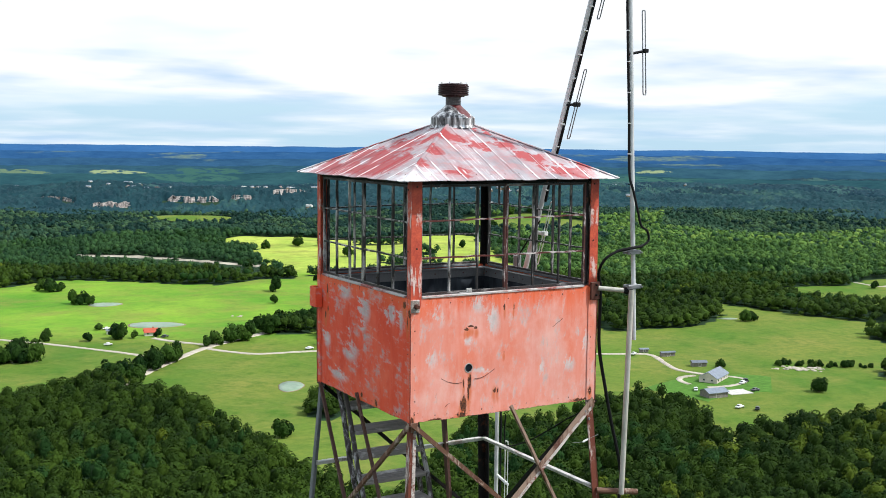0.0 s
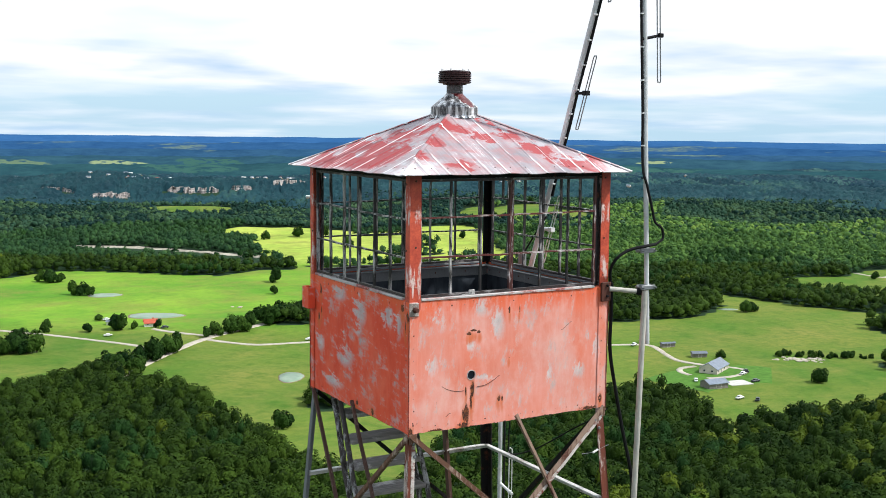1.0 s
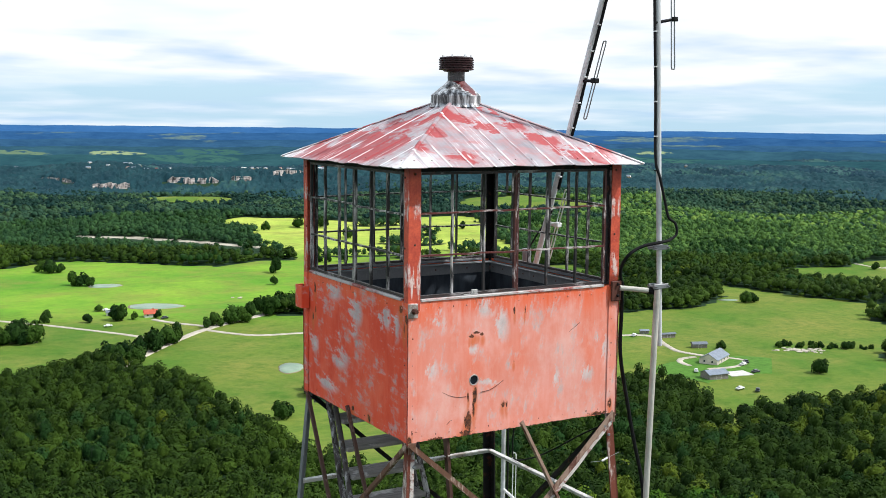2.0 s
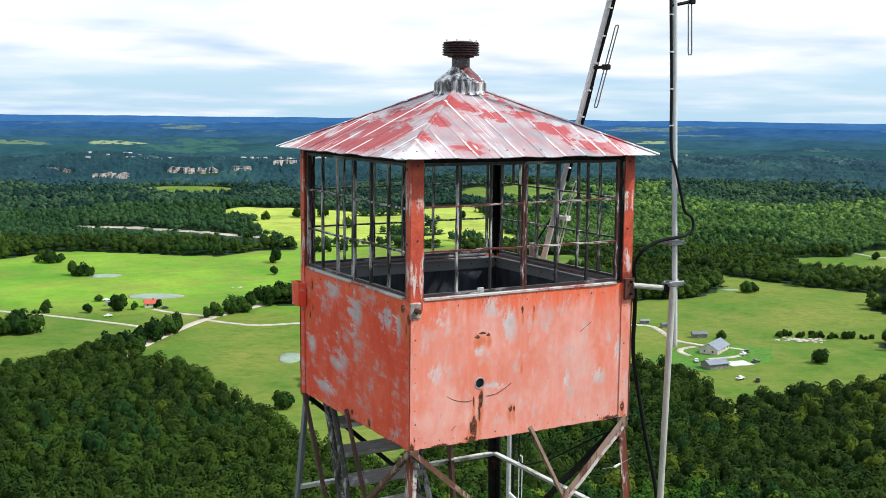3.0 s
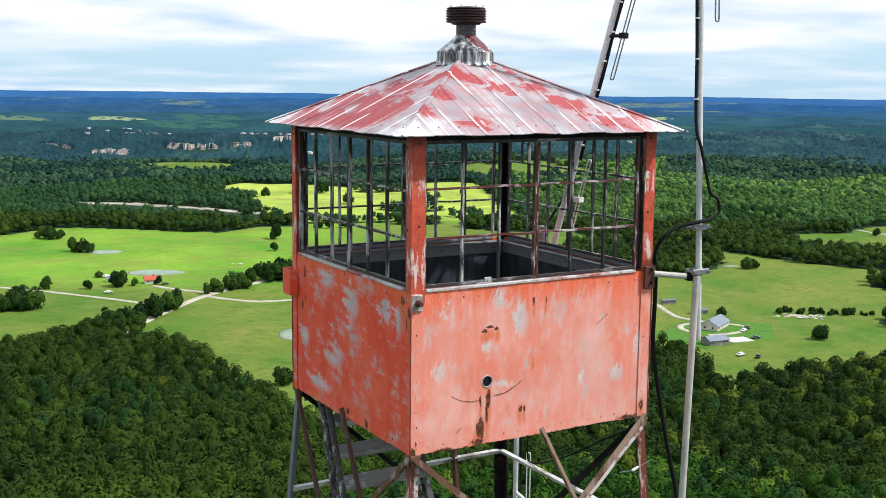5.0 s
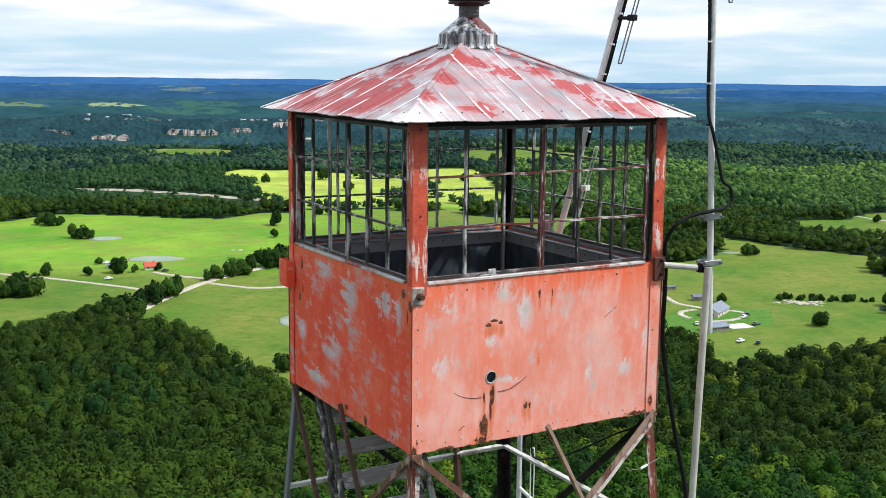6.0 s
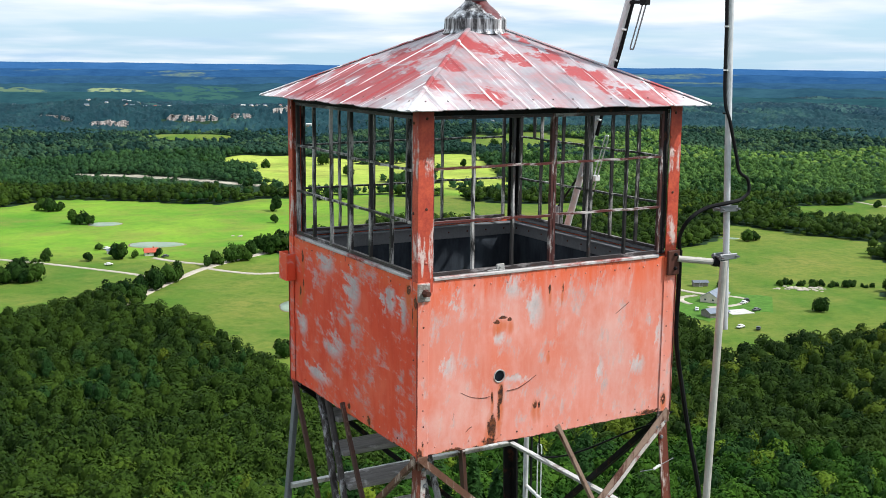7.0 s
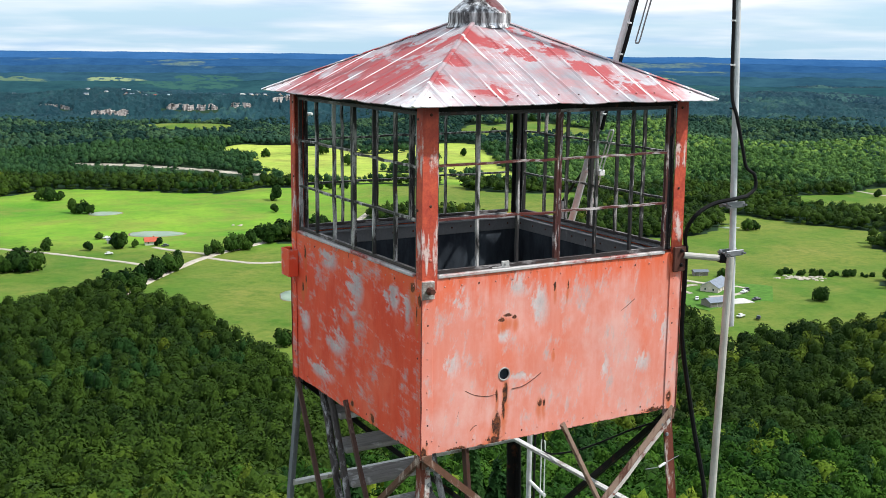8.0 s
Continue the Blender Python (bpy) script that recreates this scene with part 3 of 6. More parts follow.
# clearings in the far woods: centre, half axes, turn in degrees
MEADOWS = [(-90, 1000, 95, 115, 0), (-150, 1085, 75, 70, -10), (-115, 910, 30, 50, 0), (-20, 1140, 70, 60, 5), (45, 1290, 30, 75, 0), (108, 1330, 40, 95, -8), (160, 1300, 25, 50, 0), (312, 785, 56, 46, 20), (390, 822, 92, 58, 35), (-345, 1385, 72, 50, -10),
         ]
FAR_FIELDS = [(-1450, 3450, 170, 130, 0), (-1080, 3120, 230, 110, 0), (-395, 1010, 30, 18, 0), (-900, 1500, 60, 120, 0), (-740, 2330, 120, 55, 8), (-930, 2280, 70, 60, 0), (-610, 2420, 50, 60, 0), (520, 2450, 150, 45, 5), (-560, 1900, 60, 28, 0)]
CLEAR = MEADOWS + FAR_FIELDS
# woods standing in the open valley
GROVES = [(-300, 512, 75, 34, -35), (-360, 560, 60, 24, -20), (148, 690, 40, 58, -20), (112, 690, 34, 62, 0), (281, 608, 26, 22, 0), (315, 535, 26, 12, 0), (232, 498, 8, 30, 10), (-89, 622, 16, 22, -30), (-45, 600, 26, 40, 0), (-48, 440, 9, 20, 0)]
THICKETS = [(0, 590, 40, 60, 0), (-75, 866, 42, 7, 5), (-28, 948, 30, 9, 0), (62, 845, 50, 26, 5), (20, 905, 14, 9, 0), (-20, 858, 22, 9, 0), (-20, 1010, 16, 10, 0), (-65, 1090, 30, 12, 0), (345, 560, 20, 22, 0), (-12, 700, 40, 26, 0)]
COPSE = GROVES + THICKETS


def inside(v, u, ovals, wob):
    hit = np.zeros(np.shape(v), bool)
    for cv, cu, a, b, turn in ovals:
        c, s = math.cos(radians(turn)), math.sin(radians(turn))
        dv, du = v - cv, u - cu
        hit |= ((dv * c + du * s) / a) ** 2 + ((du * c - dv * s) / b) ** 2 + 0.35 * wob < 1
    return hit


def wooded(v, u, cleared=True):
    """Whether trees stand there; with cleared off, the banks and cliff feet count too."""
    v, u = np.asarray(v, float), np.asarray(u, float)
    a, r = polar(v, u)
    wob = waves(v, u, 45, 11)
    hill = (r < np.interp(a, EDGE_A, EDGE_R) + 7 * wob) | (np.abs(a) > 80)
    beyond = (u > np.interp(v, TOP_V, TOP_U) + 6 * wob) & ~inside(v, u, CLEAR, wob)
    copse = inside(v, u, COPSE, wob)
    for v0, u0, v1, u1, high in BLUFFS if cleared else ():
        along_u = u0 + (u1 - u0) * (v - v0) / (v1 - v0)
        beyond &= ~((v > v0) & (v < v1) & (u > along_u - 60) & (u < along_u + 12) & ((u > along_u - 4) | (lattice((v * 3).astype(np.int64), (u * 3).astype(np.int64), 5) > 0.45)))
    creek = u - np.interp(v, CUT_V, CUT_U)
    if cleared:
        beyond &= ~((v > -345) & (v < -150) & (creek < 3) & (creek > -66) & (lattice((v * 3).astype(np.int64), (u * 3).astype(np.int64), 6) > 0.035))
        beyond &= ~((v > -505) & (v < -385) & (np.abs(u + 30 - np.interp(v, [-500, -450, -385], [848, 795, 752])) < 38))
    return hill & (r > 13) | beyond & ~hill | copse


def ground_paint():
    m, n = material("pasture and woodland floor")
    place = n.add("ShaderNodeNewGeometry", 0)
    woods = n.add("ShaderNodeAttribute", "Fac", {"attribute_name": "woods"})
    lush_sun = n.add("ShaderNodeAttribute", "Fac", {"attribute_name": "lush_sun"})
    far = n.noise(place, 0.012, 5.0, 0.6)
    mid = n.noise(place, 0.030, 7.0, 0.66)
    fine = n.noise(place, 0.28, 7.0, 0.72)
    mown = n.noise(n.mapped(place, (0.02, 0.10, 0.0), rot=(0, 0, 0.9)), 1.0, 3.0, 0.5)
    # pasture greens, with sun and cloud shade put into their tones
    green = n.mix(lush_sun, n.mix(n.ramp(far, 0.40, 0.60), (0.160, 0.192, 0.034), (0.078, 0.158, 0.018)), n.mix(n.ramp(far, 0.35, 0.65), (0.080, 0.240, 0.016), (0.225, 0.365, 0.034)))
    hay = n.add("ShaderNodeAttribute", "Fac", {"attribute_name": "hay"})
    green = n.mix(n.math("MULTIPLY", hay, n.ramp(far, 0.3, 0.6, 0.5, 0.95)), green, (0.45, 0.51, 0.090))
    green = n.mix(n.ramp(mid, 0.46, 0.66, 0.0, 0.62), green, (0.215, 0.210, 0.050))
    green = n.mix(n.math("MULTIPLY", n.ramp(fine, 0.42, 0.66, 0.0, 0.52), n.ramp(lush_sun, 0, 1, 1.0, 0.45)), green, (0.055, 0.118, 0.014))
    green = n.mix(n.ramp(mown, 0.50, 0.66, 0.0, 0.22), green, (0.075, 0.15, 0.025))
    tuft = n.noise(n.mapped(place, loc=(70, 30, 0)), 0.085, 6.0, 0.70)
    green = n.mix(n.math("MULTIPLY", n.ramp(tuft, 0.50, 0.66, 0.0, 0.60), n.ramp(lush_sun, 0, 1, 1.0, 0.35)), green, (0.048, 0.115, 0.012))
    floor = n.mix(fine, (0.010, 0.028, 0.014), (0.028, 0.056, 0.024))
    wob = n.math("ADD", woods, n.math("MULTIPLY", n.math("SUBTRACT", mid, 0.5), 0.5))
    finish(n, n.mix(n.ramp(wob, 0.40, 0.60), green, floor), 0.95, bump=n.math("ADD", fine, mid), strength=0.4, distance=0.6, spec=0.1)
    return m


def build_ground():
    """One sheet from the tower's foot out to the horizon."""
    radii = [2.0]
    while radii[-1] < 4880:
        r = radii[-1]
        radii.append(r + (2 + r * 0.04 if r < 100 else 6.5 if r < 760 else 6.5 * (r / 760) ** 1.35))
    angles = np.concatenate([np.arange(-48, 48, 0.55), np.arange(48, 312, 4.0)])
    R, A = np.meshgrid(np.array(radii), np.radians(angles), indexing="ij")
    v, u = R * np.sin(A), R * np.cos(A)
    z = lie(v, u)
    x, y = to_world(v, u)
    k, c = R.shape
    verts = np.concatenate([np.stack([x, y, z], -1).reshape(-1, 3), [[0, 0, float(lie(0, 0))]]])
    i, j = np.meshgrid(np.arange(k - 1), np.arange(c), indexing="ij")
    a, b = i * c + j, i * c + (j + 1) % c
    tris = np.concatenate([np.stack([a, a + c, b + c], -1).reshape(-1, 3), np.stack([a, b + c, b], -1).reshape(-1, 3),
                           np.stack([np.full(c, k * c), np.arange(c), (np.arange(c) + 1) % c], -1)])
    me = array_mesh("ground", verts, tris[:, ::-1], ground_paint(), smooth=True)
    woods = np.append(wooded(v, u, False).astype(float).ravel(), 1.0)
    # brighter grass where the valley lies in sun between cloud shadows
    bright = np.clip((-v - 20) / 90, 0, 1) * np.clip((u - 565) / 45, 0, 1) * np.clip((1300 - u) / 150, 0, 1) + np.clip((u - 840) / 40, 0, 1) * np.clip((150 - v) / 60, 0, 1) * np.clip((1230 - u) / 40, 0, 1)
    lush_sun = np.append(np.clip(bright + 0.25 * waves(v, u, 90, 21), 0, 1).ravel(), 0.0)
    me.attributes.new("woods", "FLOAT", "POINT").data.foreach_set("value", woods.astype(np.float32))
    hay = np.append(np.clip((u - 868) / 40, 0, 1).ravel() * np.clip((120 - v) / 60, 0, 1).ravel() * np.clip((1225 - u) / 40, 0, 1).ravel(), 0.0)
    me.attributes.new("hay", "FLOAT", "POINT").data.foreach_set("value", hay.astype(np.float32))
    me.attributes.new("lush_sun", "FLOAT", "POINT").data.foreach_set("value", lush_sun.astype(np.float32))
    tagged(new("ground", me), "green pasture valley and wooded hillside reaching the horizon", "ground", kind="structure")


build_ground()


def far_paint(name, near, distant, bare=0.665, fields=()):
    m, n = material(name)
    place = n.add("ShaderNodeNewGeometry", 0)
    a = n.noise(n.mapped(place, (1, 1, 2.5)), 0.006, 6.0, 0.65)
    b = n.noise(n.mapped(place, (1, 1, 3)), 0.035, 5.0, 0.7)
    mixed = n.math("ADD", n.math("MULTIPLY", a, 0.6), n.math("MULTIPLY", b, 0.4))
    pale = n.ramp(n.noise(n.mapped(place, (1, 1, 6), loc=(300, 40, 0)), 0.0042, 4.0, 0.55), bare, bare + 0.06)
    colour = n.mix(n.math("MULTIPLY", pale, n.ramp(b, 0.40, 0.60, 0.15, 0.60)), n.mix(n.ramp(mixed, 0.38, 0.62), near, distant), (0.16, 0.21, 0.12))
    dots = n.noise(place, 0.045, 3.0, 0.6)
    for v, u, rv, ru, tone in fields:            # open fields on the far slopes
        x, y = to_world(v, u)
        d = n.mapped(n.mapped(place, loc=(-float(x), -float(y), 0)), rot=(0, 0, -HEAD))
        q = n.tree.nodes.new("ShaderNodeSeparateXYZ")
        n.put(q.inputs[0], d)
        e = n.math("ADD", n.math("POWER", n.math("ABSOLUTE", n.math("DIVIDE", q.outputs[0], rv)), 2.0), n.math("POWER", n.math("ABSOLUTE", n.math("DIVIDE", q.outputs[1], ru)), 2.0))
        hit = n.math("MULTIPLY", n.ramp(n.math("ADD", e, n.math("MULTIPLY", b, 1.1)), 1.55, 1.35), n.ramp(dots, 0.58, 0.52))
        colour = n.mix(hit, colour, tone)
    finish(n, colour, 1.0, spec=0.0)
    return m


def far_ridge(radius, depth, elev, rough, near, distant, seed, bare=0.665, fields=()):
    """A far range of wooded hills, with distance haze put into its colour."""
    angles = np.radians(np.arange(-75, 75.01, 0.25))
    a = np.degrees(angles)
    reach = radius / STRETCH if radius < 2500 else 2500 / STRETCH + (radius - 2500) * 0.919
    crest = 26.7 + reach * np.tan(np.radians(elev * STRETCH)) + rough * waves(a * 40, a * 0, 260, seed, 5) + 0.4 * rough * waves(a * 40, a * 0, 30, seed + 5, 3)
    rows = []
    for k, (dr, drop) in enumerate([(-depth, 60), (-0.6 * depth, 20), (-0.25 * depth, 6), (0, 0), (0.5 * depth, 14), (depth, 70)]):
        r = radius + dr
        v, u = r * np.sin(angles), r * np.cos(angles)
        x, y = to_world(v, u)
        rows.append(np.stack([x, y, crest - drop + 0.25 * rough * waves(v, u, 150, seed + k, 3)], -1))
    verts, c = np.concatenate(rows), len(angles)
    i, j = np.meshgrid(np.arange(len(rows) - 1), np.arange(c - 1), indexing="ij")
    p = i * c + j
    tris = np.concatenate([np.stack([p, p + 1, p + c + 1], -1).reshape(-1, 3), np.stack([p, p + c + 1, p + c], -1).reshape(-1, 3)])
    me = array_mesh("backdrop", verts, tris, far_paint("far woods with haze blue", near, distant, bare, fields), smooth=True)
    tagged(new("backdrop", me), "far range of wooded hills, distance haze put into the colour", "backdrop", kind="structure")


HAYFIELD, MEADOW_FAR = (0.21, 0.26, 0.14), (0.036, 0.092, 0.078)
# each range farther out is bluer: its haze is in the colours
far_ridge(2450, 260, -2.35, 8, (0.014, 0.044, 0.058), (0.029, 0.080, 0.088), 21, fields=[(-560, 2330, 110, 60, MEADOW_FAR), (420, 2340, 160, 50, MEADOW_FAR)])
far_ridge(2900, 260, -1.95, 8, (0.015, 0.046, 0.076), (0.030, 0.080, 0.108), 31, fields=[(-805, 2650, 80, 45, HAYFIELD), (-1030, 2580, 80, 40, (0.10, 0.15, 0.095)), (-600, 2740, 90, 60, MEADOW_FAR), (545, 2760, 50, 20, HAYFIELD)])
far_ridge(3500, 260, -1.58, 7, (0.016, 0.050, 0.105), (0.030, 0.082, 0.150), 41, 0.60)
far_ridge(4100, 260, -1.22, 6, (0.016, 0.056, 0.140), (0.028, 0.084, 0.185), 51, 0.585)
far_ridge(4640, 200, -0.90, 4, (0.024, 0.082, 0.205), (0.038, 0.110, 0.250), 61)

# ================= trees =================


def leaf_paint(name, dark, light, warm):
    m, n = material(name)
    tint = n.add("ShaderNodeAttribute", "Fac", {"attribute_name": "tint"})
    rnd = n.add("ShaderNodeObjectInfo", "Random")
    mixed = n.math("FRACT", n.math("ADD", tint, n.math("MULTIPLY", rnd, 0.999)))
    place = n.add("ShaderNodeNewGeometry", 0)
    fine = n.noise(place, 2.6, 4.0, 0.7)
    isle = n.add("ShaderNodeNewGeometry", "Random Per Island")
    colour = n.mix(mixed, dark, light)
    colour = n.mix(n.ramp(mixed, 0.80, 1.0, 0.0, 0.9), colour, warm)
    colour = n.mix(n.ramp(fine, 0.35, 0.70, 0.0, 0.55), colour, dark)
    colour = n.mix(n.math("MULTIPLY", isle, 0.16), colour, light)
    finish(n, colour, 0.8, bump=fine, strength=0.6, distance=0.3, spec=0.08)
    return m


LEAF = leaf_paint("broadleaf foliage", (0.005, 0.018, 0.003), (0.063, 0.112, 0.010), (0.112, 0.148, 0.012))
# lighter green that stands for sun patches between cloud shadows
SUN_LEAF = leaf_paint("broadleaf foliage with sun in its colour", (0.014, 0.050, 0.016), (0.130, 0.235, 0.046), (0.215, 0.310, 0.058))
VALLEY_LEAF = leaf_paint("valley broadleaf foliage", (0.005, 0.027, 0.014), (0.058, 0.128, 0.036), (0.115, 0.186, 0.044))
# lighter copy of the broadleaf foliage, with sunlight put into the colour
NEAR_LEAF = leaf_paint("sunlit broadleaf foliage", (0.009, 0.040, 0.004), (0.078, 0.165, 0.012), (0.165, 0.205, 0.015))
PINE = leaf_paint("pine foliage", (0.006, 0.027, 0.006), (0.024, 0.064, 0.012), (0.036, 0.080, 0.012))
# haze blue is put into the next three; the first also holds cloud shade
FAR_LEAF = leaf_paint("far foliage with cloud shade and haze", (0.005, 0.024, 0.022), (0.036, 0.084, 0.042), (0.080, 0.140, 0.054))
HAZE_LEAF = leaf_paint("distant foliage with haze blue", (0.005, 0.024, 0.040), (0.025, 0.074, 0.090), (0.052, 0.116, 0.092))
HILL_LEAF = leaf_paint("far foliage tinted with haze", (0.004, 0.022, 0.034), (0.023, 0.070, 0.078), (0.054, 0.116, 0.082))
BARK = plain("grey-brown bark", (0.095, 0.075, 0.058), 0.95, 0.0, 6.0, 0.4, 0.2)


def ball(level):
    bm = bmesh.new()
    bmesh.ops.create_icosphere(bm, subdivisions=level, radius=1.0)
    v = np.array([p.co[:] for p in bm.verts])
    f = np.array([[p.index for p in q.verts] for q in bm.faces])
    bm.free()
    return v, f


BALLS = {k: ball(k) for k in (1, 2)}


def crown_shape(rng, quads, leaf, level, pine=False, lumps=9, keep=-2.0, base=0.72):
    """A crown one metre in half width, from 0 up to about 2: a lumpy core and loose sprays of leaves."""
    d = rng.normal(size=(lumps, 3))
    d /= np.linalg.norm(d, axis=1)[:, None]
    size = rng.uniform(0.22, 0.50, lumps)

    def swell(dirs):
        s = np.full(len(dirs), base)
        for q, w in zip(d, size):
            s = np.maximum(s, base - 0.10 + (1.45 - 0.625 * base) * w * np.clip((dirs @ q - 0.55) / 0.45, 0, 1) ** 0.6)
        return s

    def place(dirs, depth):
        p = dirs * (swell(dirs) * depth)[:, None]
        if pine:
            h = (p[:, 2] + 1) / 2
            p[:, :2] *= (np.clip(1.15 - h, 0.08, 1.2) * 0.85)[:, None]
            p[:, 2] = p[:, 2] * 1.55 + 0.55
        else:
            p[:, 2] = np.where(p[:, 2] < 0, p[:, 2] * 0.7, p[:, 2])
        p[:, 2] += 0.95
        return p

    v, f = BALLS[level]
    f = f[v[f].mean(1)[:, 2] > keep]
    core = place(v + 0.12 * rng.normal(size=v.shape), 0.90)
    if not quads:
        return core, f
    dirs = rng.normal(size=(quads, 3))
    dirs[:, 2] += 0.35
    dirs /= np.linalg.norm(dirs, axis=1)[:, None]
    c = place(dirs, rng.uniform(0.90, 1.08, quads))
    nrm = dirs + 0.32 * rng.normal(size=dirs.shape)
    nrm[:, 2] += 0.25
    nrm /= np.linalg.norm(nrm, axis=1)[:, None]
    a = np.cross(nrm, rng.normal(size=dirs.shape))
    a /= np.linalg.norm(a, axis=1)[:, None]
    b = np.cross(nrm, a)
    s = leaf * rng.uniform(0.6, 1.4, quads)[:, None]
    corners = np.stack([c - a * s - b * s * 0.7, c + a * s - b * s * 0.6 + nrm * s * 0.3, c + a * s * 0.2 + b * s * 1.1 - nrm * s * 0.2], 1).reshape(-1, 3)
    tris = np.arange(quads)[:, None] * 3 + len(core) + np.array([0, 1, 2])
    return np.concatenate([core, corners]), np.concatenate([f, tris])


def plant(spots, shapes, rng, width, height, alone=0.52):
    """Sets a shape on each (v, u): all of them as arrays of corners, triangles and tints."""
    v, u = spots[:, 0], spots[:, 1]
    x, y = to_world(v, u)
    z = lie(v, u)
    which = rng.integers(0, len(shapes), len(v))
    turn = rng.uniform(0, 2 * math.pi, len(v))
    w, h = width * rng.uniform(0.72, 1.34, len(v)), height * rng.uniform(0.62, 1.34, len(v))
    # wide tone patches: sunlit and cloud-shaded woods, put into the tint
    patch = np.clip(0.5 + 1.1 * waves(v, u, 190, 77), 0, 1)
    grove = np.clip(0.5 + 1.3 * waves(v, u, 55, 78, 2), 0, 1)
    tone = np.clip((1 - alone) * (0.58 * patch + 0.54 * grove) + alone * rng.uniform(0, 1, len(v)) ** 1.2, 0, 0.985)
    verts, tris, tints, base = [], [], [], 0
    for k, (sv, sf) in enumerate(shapes):
        idx = np.nonzero(which == k)[0]
        if not len(idx):
            continue
        c, s = np.cos(turn[idx])[:, None], np.sin(turn[idx])[:, None]
        px = (sv[:, 0] * c - sv[:, 1] * s) * w[idx][:, None] + x[idx][:, None]
        py = (sv[:, 0] * s + sv[:, 1] * c) * w[idx][:, None] + y[idx][:, None]
        pz = (sv[:, 2] * 0.36 + 0.14) * h[idx][:, None] + z[idx][:, None]
        verts.append(np.stack([px, py, pz], -1).reshape(-1, 3))
        tris.append((sf[None] + (np.arange(len(idx)) * len(sv))[:, None, None] + base).reshape(-1, 3))
        tints.append(np.repeat(tone[idx], len(sv)))
        base += len(idx) * len(sv)
    return np.concatenate(verts), np.concatenate(tris), np.concatenate(tints)


def scatter(rng, r0, r1, a0, a1, gap, grow=0.0):
    """Uneven spots in a sector, gap metres apart, wider with distance."""
    out, r = [], r0
    while r < r1:
        g = gap + grow * (r - r0)
        count = max(3, int(radians(a1 - a0) * r / g))
        a = np.radians(a0 + (np.arange(count) + rng.uniform(0, 1, count)) * (a1 - a0) / count)
        rr = r + rng.uniform(-0.5, 0.5, count) * g
        out.append(np.stack([rr * np.sin(a), rr * np.cos(a)], -1))
        r += g
    return np.concatenate(out)


def woods(name, label, spots, shapes, rng, width, height, paint, shrubs=False, alone=0.52):
    verts, tris, tints = plant(spots, shapes, rng, width, height, alone)
    if shrubs:                                   # bushes that close the foot of the wood's edge
        v, u = spots[:, 0], spots[:, 1]
        edge = ~(wooded(v, u - 9) & wooded(v - 9, u) & wooded(v + 9, u))
        low = np.repeat(spots[edge], 2, axis=0) + rng.uniform(-2.5, 2.5, (2 * int(edge.sum()), 2))
        more, faces, tones = plant(low, shapes, rng, 2.2, 4.0)
        verts, tris, tints = np.concatenate([verts, more]), np.concatenate([tris, faces + len(verts)]), np.concatenate([tints, tones])
    tagged(new(name, array_mesh(name, verts, tris, paint, tints)), label, "woods", kind="stuff")


def sun_patches(v, u):
    """Where sun patches are put into the woods' green: the low ridge and the bank above the pastures."""
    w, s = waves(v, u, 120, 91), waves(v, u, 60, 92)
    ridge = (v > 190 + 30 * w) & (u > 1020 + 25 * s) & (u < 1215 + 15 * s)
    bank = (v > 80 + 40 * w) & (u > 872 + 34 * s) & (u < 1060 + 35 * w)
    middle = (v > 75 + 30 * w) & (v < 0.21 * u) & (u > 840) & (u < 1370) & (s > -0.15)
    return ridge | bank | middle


rng = np.random.default_rng(5)
MID = [crown_shape(rng, 220, 0.115, 1, keep=-0.4) for _ in range(8)]
LOW = [crown_shape(rng, 60, 0.145, 1, keep=-0.5) for _ in range(8)]

NEAR_R = 92.0
FINE = [crown_shape(rng, 260, 0.095, 1, keep=-0.5) for _ in range(8)]
spots = scatter(rng, NEAR_R, 185, -38, 38, 5.0)
# these crowns get the sunlit copy of the foliage
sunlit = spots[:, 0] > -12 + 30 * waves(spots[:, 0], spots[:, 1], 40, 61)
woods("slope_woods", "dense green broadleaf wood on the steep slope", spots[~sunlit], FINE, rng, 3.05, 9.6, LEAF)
woods("slope_oaks", "yellow-green wood on the steep slope, sunlight in its colour", spots[sunlit], FINE, rng, 3.05, 9.4, NEAR_LEAF)
spots = scatter(rng, 185, 520, -38, 38, 5.0)
spots = spots[wooded(spots[:, 0], spots[:, 1])]
is_pine = waves(spots[:, 0], spots[:, 1], 70, 51) + 0.5 * rng.uniform(-1, 1, len(spots)) > 0.62
v, u = spots[:, 0], spots[:, 1]
# nearer crowns, where sunlight is put in by the lighter foliage
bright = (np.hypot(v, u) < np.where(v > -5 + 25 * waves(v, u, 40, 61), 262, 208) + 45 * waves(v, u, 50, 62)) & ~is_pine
woods("hillside_oaks", "yellow-green part of the hillside wood, sunlight in its colour", spots[bright], MID, rng, 3.1, 9.4, NEAR_LEAF)
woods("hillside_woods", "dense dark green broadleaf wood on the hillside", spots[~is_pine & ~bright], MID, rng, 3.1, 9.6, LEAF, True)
woods("hillside_cedars", "dark cedars among the hillside wood", spots[is_pine], MID, rng, 2.6, 10.0, PINE)
spots = scatter(rng, 520, 1150, -34, 34, 5.3, 0.0005)
spots = spots[wooded(spots[:, 0], spots[:, 1])]
v, u = spots[:, 0], spots[:, 1]
is_dark = waves(v, u, 90, 53) + 0.5 * rng.uniform(-1, 1, len(spots)) > 0.55
lit = sun_patches(v, u) & ~is_dark
# lower woods keep the dark foliage, which also holds wood-edge shade
low = u < 860 + 20 * waves(v, u, 60, 95)
